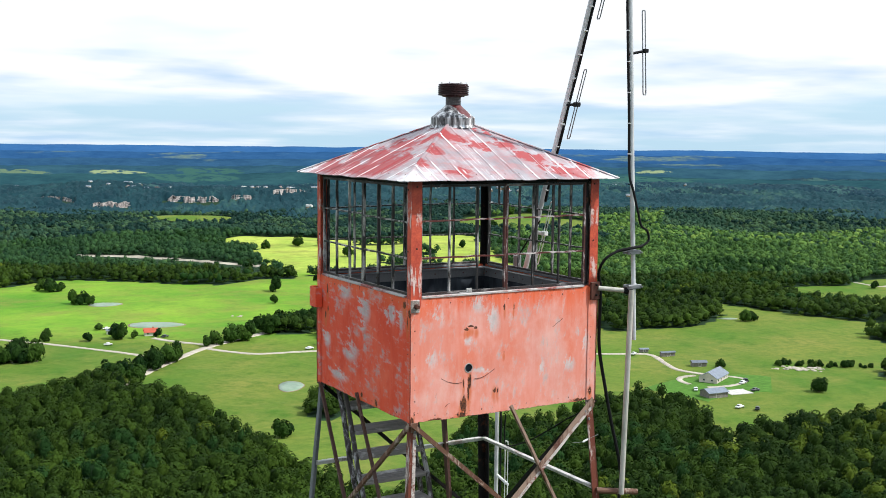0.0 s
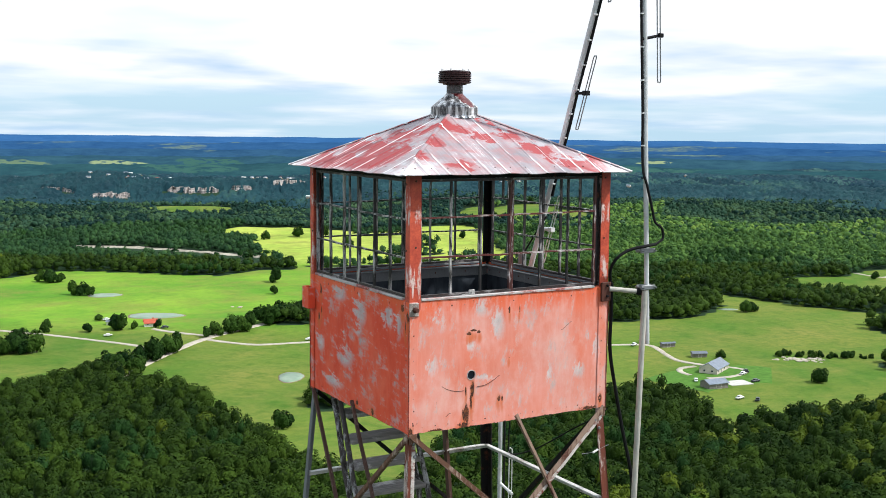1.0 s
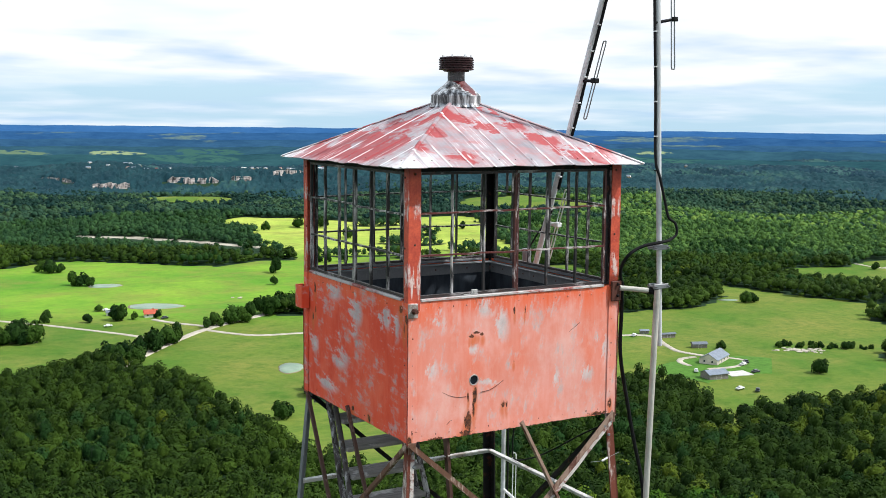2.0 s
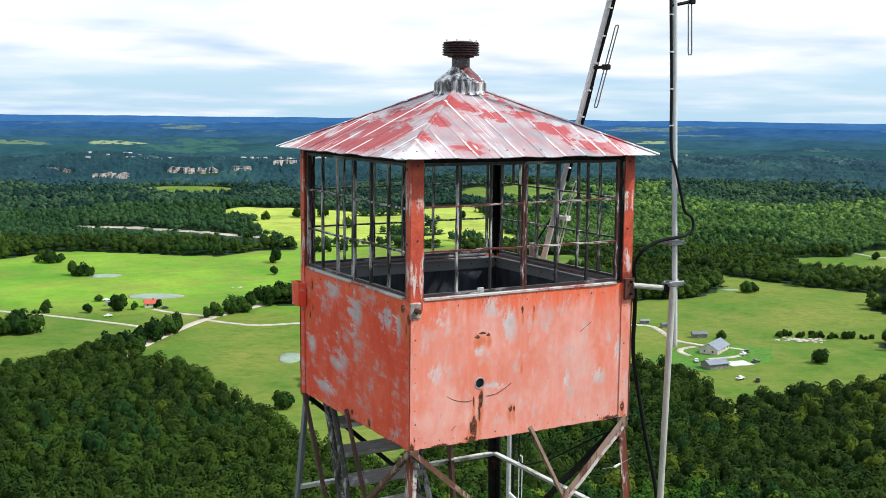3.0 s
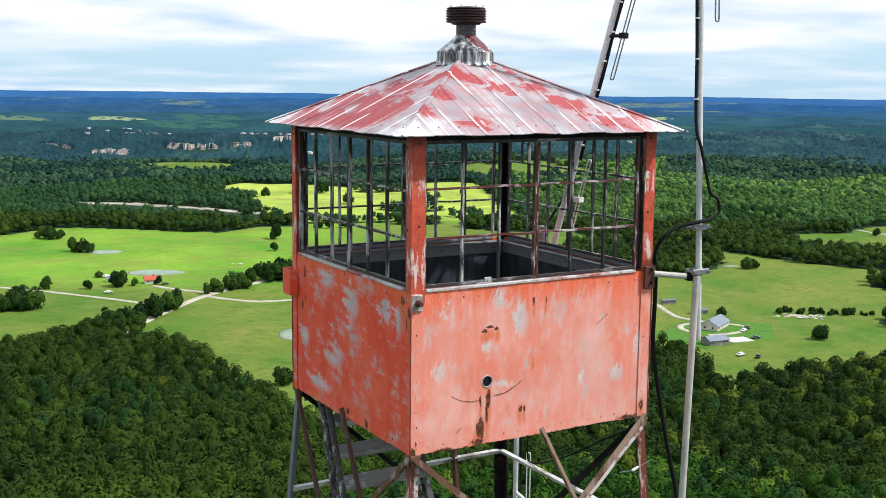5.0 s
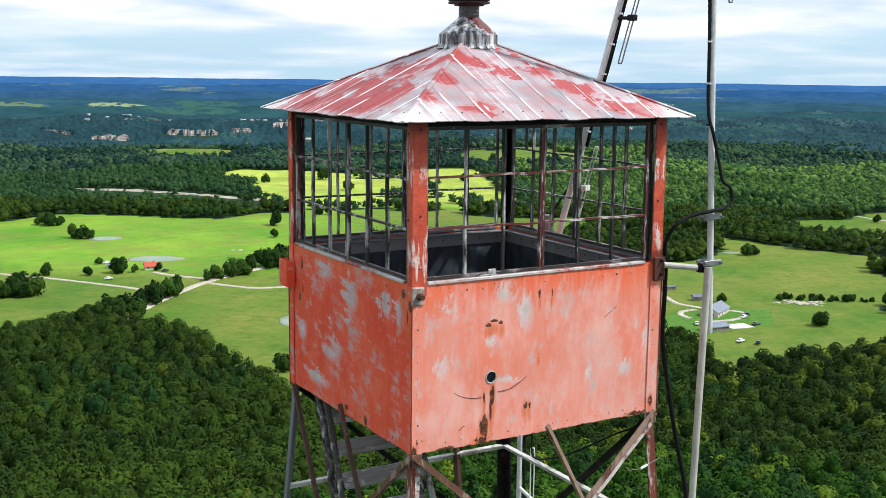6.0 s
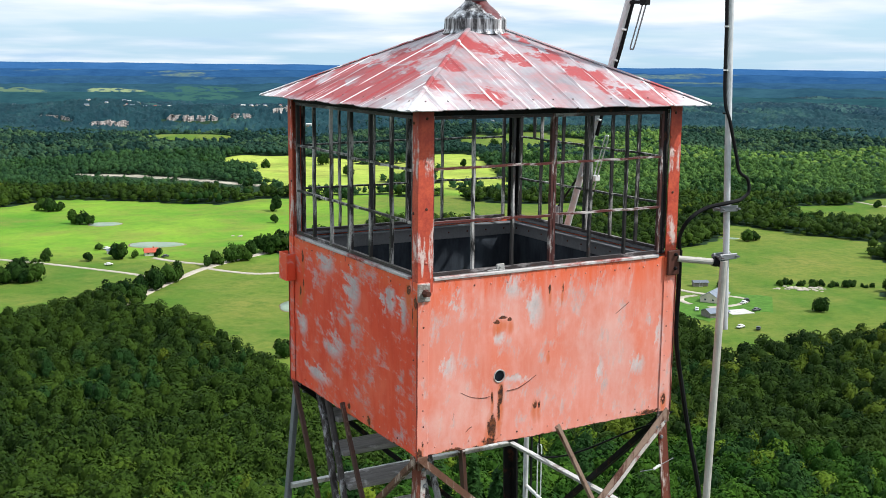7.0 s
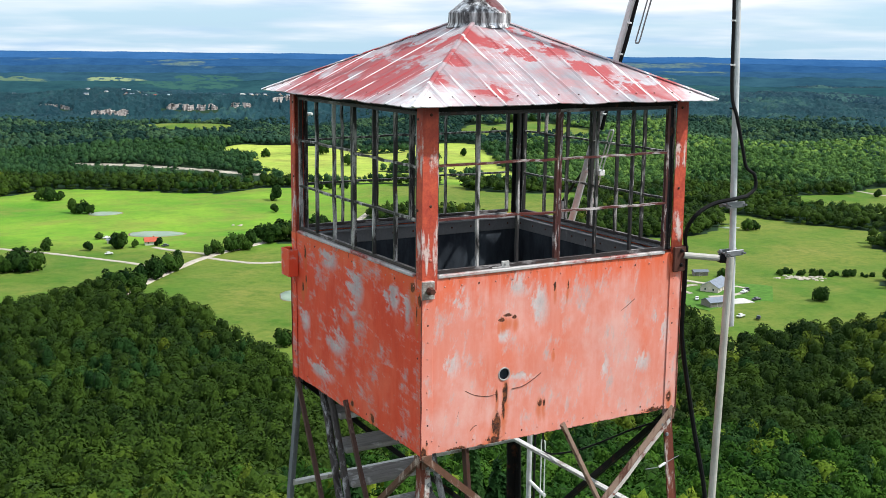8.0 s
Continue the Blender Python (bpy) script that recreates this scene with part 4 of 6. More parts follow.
woods("pasture_woods", "dark green woods standing among the pastures", spots[~is_dark & ~lit & low], LOW, rng, 3.4, 9.6, LEAF, True)
woods("valley_woods", "dark green woods round the valley pastures", spots[~is_dark & ~lit & ~low], LOW, rng, 3.3, 9.6, VALLEY_LEAF, True)
woods("ridge_oaks", "light green wood on the low ridge, a sun patch in its colour", spots[lit], LOW, rng, 3.4, 9.0, SUN_LEAF, alone=0.8)
woods("valley_cedars", "dark cedars in the valley woods", spots[is_dark], LOW, rng, 3.1, 10.0, PINE)
FAR = [crown_shape(rng, 12, 0.25, 1, keep=-0.3) for _ in range(8)]
spots = scatter(rng, 1150, 1600, -31, 31, 5.9, 0.002)
spots = spots[wooded(spots[:, 0], spots[:, 1])]
v, u = spots[:, 0], spots[:, 1]
lit = sun_patches(v, u) & (rng.uniform(0, 1, len(spots)) > 0.15)
woods("far_woods", "unbroken woods on the far hills, cloud shade and haze in their green", spots[~lit], FAR, rng, 4.1, 9.5, FAR_LEAF, alone=0.25)
woods("far_oak_woods", "lighter green woods on the far hills, a sun patch in their colour", spots[lit], FAR, rng, 4.1, 9.5, SUN_LEAF, alone=0.65)


def canopy(name, label, r0, r1, step, a0, a1, turn, high, paint):
    """The closed roof of a far wood: one uneven sheet, let down to the ground where no trees stand."""
    R, A = np.meshgrid(np.arange(r0, r1, step), np.radians(np.arange(a0, a1, turn)), indexing="ij")
    v, u = R * np.sin(A), R * np.cos(A)
    v, u = v + 0.35 * step * waves(v, u, 9, 201, 1), u + 0.5 * step * waves(v, u, 14, 203, 1)
    stand = wooded(v, u, False)
    for v0, u0, v1, u1, tall in BLUFFS:
        foot = u0 + (u1 - u0) * (v - v0) / (v1 - v0)
        stand &= ~((v > v0) & (v < v1) & (u > foot - 30) & (u < foot + 5))
    pick = np.random.default_rng(int(r0))
    top = high * (0.72 + 0.40 * waves(v, u, 60, 211, 2)) + pick.uniform(-3.6, 3.6, R.shape) + 1.6 * waves(v, u, 14, 213, 1)
    stand[0] = stand[-1] = False
    z = lie(v, u) + np.where(stand, top, -1.0)
    x, y = to_world(v, u)
    k, c = R.shape
    i, j = np.meshgrid(np.arange(k - 1), np.arange(c - 1), indexing="ij")
    p = (i * c + j).ravel()
    some = stand.ravel()
    keep = some[p] | some[p + 1] | some[p + c] | some[p + c + 1]        # a skirt closes every edge
    odd = ((i + j) % 2).ravel()[keep] > 0
    q, p = p[keep][odd], p[keep][~odd]
    tris = np.concatenate([np.stack([p, p + c + 1, p + c], -1), np.stack([p, p + 1, p + c + 1], -1), np.stack([q, q + 1, q + c], -1), np.stack([q + 1, q + c + 1, q + c], -1)])
    # paler band: a far ridge in sunlight, put into the tint
    crest = np.clip(1 - np.abs(u - 1900 - 60 * waves(v, u, 300, 233)) / 110, 0, 1) * np.clip((v - 200) / 150, 0, 1)
    tone = np.clip(0.38 + 0.80 * waves(v, u * 0.45, 170, 77) + 0.40 * waves(v, u * 0.4, 26, 221, 2) + 0.35 * crest + pick.uniform(-0.15, 0.15, R.shape), 0, 0.985).ravel()
    me = array_mesh(name, np.stack([x, y, z], -1).reshape(-1, 3), tris[:, ::-1], paint, tone)
    tagged(new(name, me), label, "woods", kind="stuff")


DIM = [crown_shape(rng, 0, 0, 1, keep=-0.2) for _ in range(8)]
canopy("distant_woods", "unbroken dark woods behind the far bluffs, haze in their colour", 1500, 2010, 6.0, -30, 30, 0.105, 10.0, HILL_LEAF)
canopy("distant_woods", "distant woods below the far hills, haze blue in their colour", 2000, 2720, 8.0, -30, 30, 0.105, 10.0, HAZE_LEAF)
spots = scatter(rng, 60, 300, 46, 314, 8.0, 0.02)
spots = spots[wooded(spots[:, 0], spots[:, 1])]
woods("summit_woods", "green wood on the hilltop behind the tower", spots, DIM, rng, 5.0, 10.0, LEAF)


def tree_kind(rng, quads, leaf, pine, paint=NEAR_LEAF, lobes=0):
    """Meshes of a trunk with limbs and of a crown, of one head or several, for a tree about 10 m high."""
    bm = bmesh.new()
    sway = Vector((random.uniform(-0.3, 0.3), random.uniform(-0.3, 0.3), 0))
    joints = [Vector((0, 0, -0.4)), sway * 0.5 + Vector((0, 0, 2.4)), sway + Vector((0, 0, 5.2)), sway * 0.6 + Vector((0, 0, 6.6 if lobes else 8.2))]
    for (a, b), (r0, r1) in zip(zip(joints, joints[1:]), ((0.24, 0.18), (0.18, 0.12), (0.12, 0.04))):
        rod(bm, a, b, r0, 7, r1)
    for k in range(7):
        a = random.uniform(0, 2 * math.pi)
        start = joints[1].lerp(joints[2], random.random())
        rod(bm, start, start + Vector((math.cos(a) * 2.0, math.sin(a) * 2.0, random.uniform(1.0, 2.0))), 0.075, 5, 0.02)
    trunk = bpy.data.meshes.new("trunk")
    bm.to_mesh(trunk), bm.free()
    trunk.materials.append(BARK)
    sv, sf = crown_shape(rng, quads, leaf, 2, pine, 11, base=0.60 if not pine else 0.72)
    sv = sv * np.array([3.2, 3.2, 4.3]) + np.array([0, 0, 1.0])
    if lobes:
        verts, tris = [], []
        for k in range(lobes):
            a = 2 * math.pi * (k + rng.uniform(-0.3, 0.3)) / lobes
            size, out = (0.92, 0.3) if k == 0 else (rng.uniform(0.50, 0.80), rng.uniform(1.3, 2.4))
            qv, qf = crown_shape(rng, quads // lobes, leaf / size, 1, False, 7, base=0.60)
            tris.append(qf + sum(len(p) for p in verts))
            verts.append(qv * np.array([3.3, 3.3, 4.4]) * size + np.array([out * math.cos(a), out * math.sin(a), rng.uniform(0.6, 1.0) if k == 0 else rng.uniform(0.2, 2.4)]))
        sv, sf = np.concatenate(verts), np.concatenate(tris)
    crown = array_mesh("crown", sv, sf, PINE if pine else paint, np.zeros(len(sv)))
    return trunk, crown


def tree(kind, v, u, size, turn, label, group, name="tree", sink=0.0):
    x, y = to_world(v, u)
    m = pose(x, y, float(lie(v, u)) - sink, 0, 0, turn) @ Matrix.Diagonal((size, size, size * random.uniform(0.92, 1.1), 1))
    ob = empty(name, m, label, "tree", group)
    for nm, me in zip(("trunk", "crown"), kind):
        piece(nm, me, Matrix(), ob)
    return ob


NEAR_KINDS = [tree_kind(rng, 900, 0.090, False) for _ in range(7)]
NEAR_PINES = [tree_kind(rng, 700, 0.090, True) for _ in range(2)]
spots = scatter(rng, 24, NEAR_R - 2, -46, 46, 5.8)
for k, (v, u) in enumerate(spots):
    pine = k % 11 == 3
    tree(NEAR_PINES[k % 2] if pine else NEAR_KINDS[(k * 5) % 7], v, u, random.uniform(0.85, 1.25), random.uniform(0, 360),
         "dark green pine on the steep hillside" if pine else "leafy green broadleaf tree on the steep hillside", "hillside trees")

# ================= the lookout tower =================
H, EAVE, Z_EAVE = 1.067, 1.235, 2.29
WALLS = [("south", 0), ("west", -90), ("north", 180), ("east", 90)]     # turn of each wall about the cab's axis


def at(x, y, z):
    return Vector((x, y, z + ZC))


tower = empty("tower_frame", pose(0, 0, 0), "tall lookout tower frame of rusted angle iron, standing on the hilltop", "tower")


def leg_half(z):
    return 1.055 + 0.068 * max(0.0, -z)


EAST = 0.04            # the cab is a little longer from west to east


def corner(sx, sy, z, inset=0.0):
    s = leg_half(z) - inset
    return at(sx * s + (EAST if sx > 0 else 0), sy * s, z)


def iron(name, paint, a, b, width, side, thick=0.009, flip=1, parent=tower, rings=1, wobble=0.0):
    bm = bmesh.new()
    angle_iron(bm, a, b, width, thick, side, flip, rings, wobble)
    return part(name, bm, paint, parent)


LEVELS = [0.0, -2.1, -4.8, -8.4, -12.8, -18.0, -24.0]
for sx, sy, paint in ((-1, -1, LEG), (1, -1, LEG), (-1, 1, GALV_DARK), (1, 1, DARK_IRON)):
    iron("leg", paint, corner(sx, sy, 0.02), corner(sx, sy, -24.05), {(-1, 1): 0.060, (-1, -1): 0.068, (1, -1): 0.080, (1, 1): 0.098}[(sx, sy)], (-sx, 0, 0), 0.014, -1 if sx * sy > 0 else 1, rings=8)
    foot = bmesh.new()
    s = leg_half(-24)
    box(foot, (sx * s - 0.35, sy * s - 0.35, -0.9), (sx * s + 0.35, sy * s + 0.35, 0.12), bevel=0.03)
    tagged(part("footing", foot, plain("old concrete", (0.35, 0.34, 0.32), 0.9), tower), "grey concrete footing")
FACES = [((-1, -1), (1, -1)), ((1, -1), (1, 1)), ((1, 1), (-1, 1)), ((-1, 1), (-1, -1))]
for z in LEVELS[1:-1]:
    for a, b in FACES:
        iron("girt", WHITE_IRON if z > -9 else GALV, corner(*a, z, 0.03), corner(*b, z, 0.03), 0.058, (0, 0, -1))
for a, b in FACES[1:3]:
    iron("girt", WHITE_IRON, corner(*a, -0.93, 0.03), corner(*b, -0.93, 0.03), 0.052, (0, 0, -1))
for k, (z0, z1) in enumerate(zip(LEVELS, LEVELS[1:])):
    for i, (a, b) in enumerate(FACES):
        for j, (p, q) in enumerate(((a, b), (b, a))):
            if k == 0 and ((i == 1 and j == 1) or (i == 2 and j == 0) or (i == 3 and j == 0)):
                continue
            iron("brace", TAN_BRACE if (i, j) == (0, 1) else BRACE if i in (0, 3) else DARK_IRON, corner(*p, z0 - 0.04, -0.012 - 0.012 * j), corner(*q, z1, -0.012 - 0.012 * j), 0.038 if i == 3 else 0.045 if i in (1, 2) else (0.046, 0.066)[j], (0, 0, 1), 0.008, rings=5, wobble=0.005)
iron("brace", DARK_RUST, at(-1.085, 1.0, -0.02), at(-1.215, -0.50, -2.1), 0.032, (0, 1, 0), 0.008, rings=5, wobble=0.004)
bm = bmesh.new()
low_a, low_b = corner(1, -1, -0.045, -0.028) + Vector((0, -0.004, 0.004)), corner(-1, -1, -2.1, -0.028) + Vector((0, -0.004, 0.0))
bar(bm, low_a.lerp(low_b, 0.03), low_b, 0.030, 0.005, (0.7, 0, -0.7), 24, 0.003)
part("flaked_face", bm, WORN_FACE, tower, "white-flaked lower face of the rusted brace")
# added thin strip that carries the white paint of the leg's south flange
bm = bmesh.new()
bar(bm, corner(-1, -1, -0.11) + Vector((0.047, -0.003, 0)), corner(-1, -1, -2.6) + Vector((0.047, -0.003, 0)), 0.036, 0.004, (1, 0, 0), 12, 0.0012)
part("splice_plate", bm, WORN_FACE, tower, "white-flaked paint on the rusted leg's south flange")
# struts from the middle of the cab's edge beams to the legs
iron("strut", DARK_RUST, at(-1.10, 0.05, 0.06), at(-1.16, -0.92, -1.45), 0.029, (0, 1, 0), 0.008, rings=4, wobble=0.004)
iron("strut", TAN_BRACE, at(0.03, -1.10, 0.03), at(0.84, -1.14, -1.50), 0.042, (1, 0, 0), 0.008)
iron("strut", DARK_RUST, at(0.45, 1.05, -0.02), at(0.66, 1.10, -2.1), 0.07, (1, 0, 0), 0.008)
# gusset plates and bolts at the leg tops
bm = bmesh.new()
lathe(bm, [(0.016, 0.0), (0.016, 0.010), (0.011, 0.016)], 6)
first_bolt = part("bolt", bm, GALV, tower)
first_bolt.matrix_basis = pose(0.99, -1.075, ZC - 0.13, 90)
bolt_mesh = first_bolt.data
for sx, sy in ((-1, -1), (1, -1), (-1, 1), (1, 1)):
    for dx, z in ((0.035, -0.10), (0.10, -0.15), (0.05, -0.22)):
        piece("bolt", bolt_mesh, pose(sx * (1.06 - dx) + (EAST if sx > 0 else 0), -1.07 if sy < 0 else 1.07, ZC + z, 90 if sy < 0 else -90), tower)
for sx, sy in ((-1, -1), (1, -1)):
    bm = bmesh.new()
    x0 = sx * 1.07 + (EAST if sx > 0 else 0)
    box(bm, (min(x0, x0 - sx * 0.075), -1.084, ZC - 0.105), (max(x0, x0 - sx * 0.075), -1.077, ZC - 0.012), bevel=0.003)
    part("gusset_plate", bm, BRACE, tower)
bm = bmesh.new()
box(bm, (-1.084, -1.07, ZC - 0.10), (-1.077, -1.0, ZC - 0.02), bevel=0.003)
part("gusset_plate", bm, BRACE, tower)

# ---- the cab ----
cab = empty("lookout_cab", pose(0, 0, ZC), "square red sheet-steel lookout cab with peeling paint and glassless windows", "cab")
HOLE = (-0.425, 0.46, 0.040)


def wall_sheet(hole, seed):
    """A dented steel sheet on the south wall, with a round hole in it or none."""
    bm = bmesh.new()
    xs = sorted(set([round(-H + 2 * H * i / 26, 4) for i in range(27)] + [-0.485, -0.365]))
    zs = sorted(set([round(-0.018 + 1.198 * i / 14, 4) for i in range(15)] + [0.40, 0.52]))
    xs = [x for x in xs if not (-0.485 < x < -0.365)]
    zs = [z for z in zs if not (0.40 < z < 0.52)]

    def dent(x, z):
        edge = min(1.0, (H - abs(x)) / 0.15)
        low = 0.010 * noise.noise((x * 4 + seed, 3.1, 0)) + 0.006 * noise.noise((x * 17 + seed, 1.1, 0)) if z < 0.0 else 0
        return Vector((x, -H + edge * 0.007 * noise.noise((x * 2.1 + seed, z * 2.4, seed)), z + low))

    for depth in (0.0, 0.005):
        grid = [[bm.verts.new(dent(x, z) + Vector((0, depth, 0))) for z in zs] for x in xs]
        for i in range(len(xs) - 1):
            for j in range(len(zs) - 1):
                if hole and xs[i] == -0.485 and zs[j] == 0.40:
                    ring = [bm.verts.new(dent(HOLE[0] + HOLE[2] * math.cos(math.pi * k / 8 + math.pi * 1.25), HOLE[1] + HOLE[2] * math.sin(math.pi * k / 8 + math.pi * 1.25)) + Vector((0, depth, 0))) for k in range(16)]
                    sq = [grid[i][j], grid[i + 1][j], grid[i + 1][j + 1], grid[i][j + 1]]
                    for s in range(4):
                        fan = [ring[(4 * s + k) % 16] for k in range(5)]
                        bm.faces.new([sq[s]] + [sq[(s + 1) % 4]] + fan[::-1])
                else:
                    bm.faces.new((grid[i][j], grid[i + 1][j], grid[i + 1][j + 1], grid[i][j + 1]))
        border = [grid[i][0] for i in range(len(xs))] + [grid[-1][j] for j in range(1, len(zs))] + [grid[i][-1] for i in range(len(xs) - 2, -1, -1)] + [grid[0][j] for j in range(len(zs) - 2, 0, -1)]
        if depth == 0.0:
            outer = border
    for k in range(len(border)):
        bm.faces.new((outer[k], outer[(k + 1) % len(border)], border[(k + 1) % len(border)], border[k]))
    return bm


bm = bmesh.new()
lathe(bm, [(0.0068, 0.0), (0.0068, 0.002), (0.004, 0.0042)], 8)
rivet = part("rivet", bm, RIVET, cab)
rivet.matrix_basis = pose(-0.99, -1.0745, 0.08, 90)
rivet_mesh = rivet.data
rivet_rust = rivet_mesh.copy()
rivet_rust.materials[0] = RUST

for side, turn in WALLS:
    m = pose(EAST if side == "east" else 0, 0, 0, 0, 0, turn)
    faded = side in ("south", "east")
    paint = PINK if faded else ORANGE
    ob = part("wall_panel", wall_sheet(side == "south", turn * 0.1 + 2), paint, cab, "faded pink painted steel panel with rust runs" if faded else "weathered red painted steel panel worn to grey patches")
    ob.matrix_basis = m
    ob.data.shade_smooth()
    ob.data.set_sharp_from_angle(angle=radians(40))
    # strips that cover the sheet's ends
    for sx in (-1, 1):
        bm = bmesh.new()
        more = EAST if (side, sx) in (("south", 1), ("north", -1)) else 0.0
        box(bm, (-H - 0.0085 - more if sx < 0 else H - 0.058, -H - 0.008, -0.032 if sx < 0 else -0.016), (-H + 0.078 if sx < 0 else H + 0.0075 + more, -H - 0.0045, 1.17), bevel=0.0015)
        part("corner_strip", bm, PINK if faded else ORANGE, cab).matrix_basis = m
        if side in ("south", "west"):
            for k in range(10):
                piece("rivet", rivet_rust if (k * 7 + sx) % 6 == 0 else rivet_mesh, m @ pose(sx * (H - 0.04 + more * 0.5) + random.uniform(-.004, .004), -H - 0.007, 0.08 + 0.113 * k, 90), cab)
    if side in ("south", "west"):
        for k in range(15):
            x = -0.93 + 0.132 * k
            piece("rivet", rivet_rust if k % 4 == 1 else rivet_mesh, m @ pose(x, -H + 0.001, 0.035, 90), cab)
            piece("rivet", rivet_rust if k % 5 == 2 else rivet_mesh, m @ pose(x + 0.03, -H + 0.001, 1.115, 90), cab)
    # worn strip along the window sill
    bm = bmesh.new()
    box(bm, (-H + 0.115, -H - 0.010, 1.172), (H - 0.115, -H + 0.052, 1.196), bevel=0.005)
    part("sill", bm, SILL if side in ("south", "west") else GALV_DARK, cab, "worn grey metal window sill").matrix_basis = m
    # inside lining with the bolted band along its top
    bm = bmesh.new()
    lo, hi = -H + 0.03 - (EAST if side == "north" else 0), H - 0.03 + (EAST if side == "south" else 0)
    box(bm, (lo, -H + 0.030, 0.03), (hi, -H + 0.042, 1.06))
    part("inner_lining", bm, INNER, cab, "dark grey inside lining").matrix_basis = m
    bm = bmesh.new()
    box(bm, (lo + 0.03, -H + 0.044, 1.045), (hi - 0.03, -H + 0.058, 1.163), bevel=0.003)
    box(bm, (lo + 0.03, -H + 0.060, 1.148), (hi - 0.03, -H + 0.11, 1.160), bevel=0.002)
    part("inner_band", bm, GALV_DARK, cab, "grey bolted band under the sill").matrix_basis = m
    for k in range(11):
        piece("rivet", rivet_rust, m @ pose(-0.95 + 0.19 * k, -H + 0.0575, 1.10, -90) @ Matrix.Scale(1.3, 4), cab)
    # beam under the wall
    bm = bmesh.new()
    box(bm, (-H + 0.02, -H + 0.02, -0.02), (H - 0.02, -H + 0.06, 0.025))
    part("edge_beam", bm, DARK_IRON, cab).matrix_basis = m

    # window: two steel sashes side by side, three by three panes each, all glass gone
    window = new("window")
    window.parent, window.matrix_basis = cab, m
    tagged(window, "bare steel window grid without glass")
    y0 = -H + 0.028
    for lo, hi in ((-0.955, -0.012), (0.012, 0.955)):
        for x in (lo, hi):
            bm = bmesh.new()
            bar(bm, (x, y0, 1.198), (x, y0, 2.245), 0.020, 0.028, (1, 0, 0), 6, 0.0012)
            part("sash_stile", bm, SASH_RUST if side == "south" else SASH, window)
        for z in (2.232, 1.211):
            bm = bmesh.new()
            bar(bm, (lo - 0.012, y0, z), (hi + 0.012, y0, z), 0.022, 0.028, (0, 0, 1))
            part("sash_rail", bm, RAIL, window)
        for k in (1, 2):
            bm = bmesh.new()
            x = lo + (hi - lo) * k / 3
            bar(bm, (x, y0, 1.222), (x, y0, 2.222), 0.016, 0.026, (1, 0, 0), 8, 0.003)
            part("glazing_bar", bm, SASH, window)
            bm = bmesh.new()
            z = 1.198 + 0.352 * k + random.uniform(-0.006, 0.006)
            bar(bm, (lo + 0.01, y0 - 0.004, z + random.uniform(-0.006, 0.006)), (hi - 0.01, y0 - 0.004, z + random.uniform(-0.008, 0.006)), 0.015, 0.026, (0, 0, 1), 8, 0.004)
            part("glazing_bar", bm, SASH_RED if side == "south" else SASH, window)
    # head of the window, in the shade of the eaves
    bm = bmesh.new()
    box(bm, (-H + 0.10, -H - 0.004, 2.246), (H - 0.10, -H + 0.06, 2.284), bevel=0.004)
    part("window_head", bm, DARK_IRON, cab).matrix_basis = m
    # short stiffener in the upper middle pane, hanging from the head
    if side == "east":
        bm = bmesh.new()
        bar(bm, (0.72, y0 + 0.02, 2.24), (0.72, y0 + 0.02, 1.92), 0.022, 0.02, (1, 0, 0))
        part("hanging_bar", bm, SASH, cab).matrix_basis = m

for sx, sy in ((-1, -1), (1, -1), (-1, 1), (1, 1)):
    bm = bmesh.new()
    s = H + 0.006
    e = EAST if sx > 0 else 0.0
    angle_iron(bm, (sx * s + e, sy * s, 1.10), (sx * s + e, sy * s, 2.30), 0.112 if sx < 0 else 0.100 if sy < 0 else 0.085, 0.010, (-sx, 0, 0), sx * sy, 10, 0.0015, 0.078)
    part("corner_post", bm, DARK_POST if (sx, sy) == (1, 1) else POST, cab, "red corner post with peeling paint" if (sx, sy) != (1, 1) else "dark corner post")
    # the inner frame iron beside each post
    for ax in (0, 1) if (sx, sy) != (1, 1) else ():
        bm = bmesh.new()
        p = Vector((sx * (H - 0.028), sy * (H - 0.028), 1.20))
        p[ax] = (sx, sy)[ax] * (H - 0.105) + (e * 0.5 if ax == 0 else 0)
        bar(bm, p, p + Vector((0, 0, 1.06)), 0.030 if (sx, ax) == (1, 0) else 0.022, 0.022, (1, 0, 0))
        part("post_batten", bm, DARK_POST if (sx, ax) == (1, 0) else SASH, cab)
    for k, z in enumerate((1.30, 1.62, 1.95, 2.2)):
        for dx, dy, turn in ((0.06, 0, 0), (0, 0.06, -90)):
            q = pose(sx * (s - dx) + e, sy * (s - dy), z + 0.03 * (k % 2), 90, 0, 0) if dx else pose(sx * (s - dx), sy * (s - dy), z, 90, 0, -90)
            if (dx and sy < 0) or (dy and sx < 0):
                piece("rivet", rivet_rust if k % 2 else rivet_mesh, q @ Matrix.Scale(1.5, 4), cab)

# floor and ceiling of the cab
cab_floor = new("cab_floor")
cab_floor.parent = cab
tagged(cab_floor, "grey boarded floor")
bm = bmesh.new()
box(bm, (0.004, -1.02, 0.03), (0.166, 1.02, 0.065), bevel=0.004)
board = part("board", bm, TIMBER, cab_floor)
board.matrix_basis = pose(-1.02, 0, 0)
for k in range(1, 12):
    piece("board", board.data, pose(-1.02 + 0.17 * k, 0, random.uniform(-0.002, 0.002)), cab_floor)
for k in range(3):
    bm = bmesh.new()
    y = -0.55 + 0.55 * k
    box(bm, (-1.0, y - 0.03, -0.03), (1.0, y + 0.03, 0.026))
    part("floor_joist", bm, DARK_IRON, cab)
bm = bmesh.new()
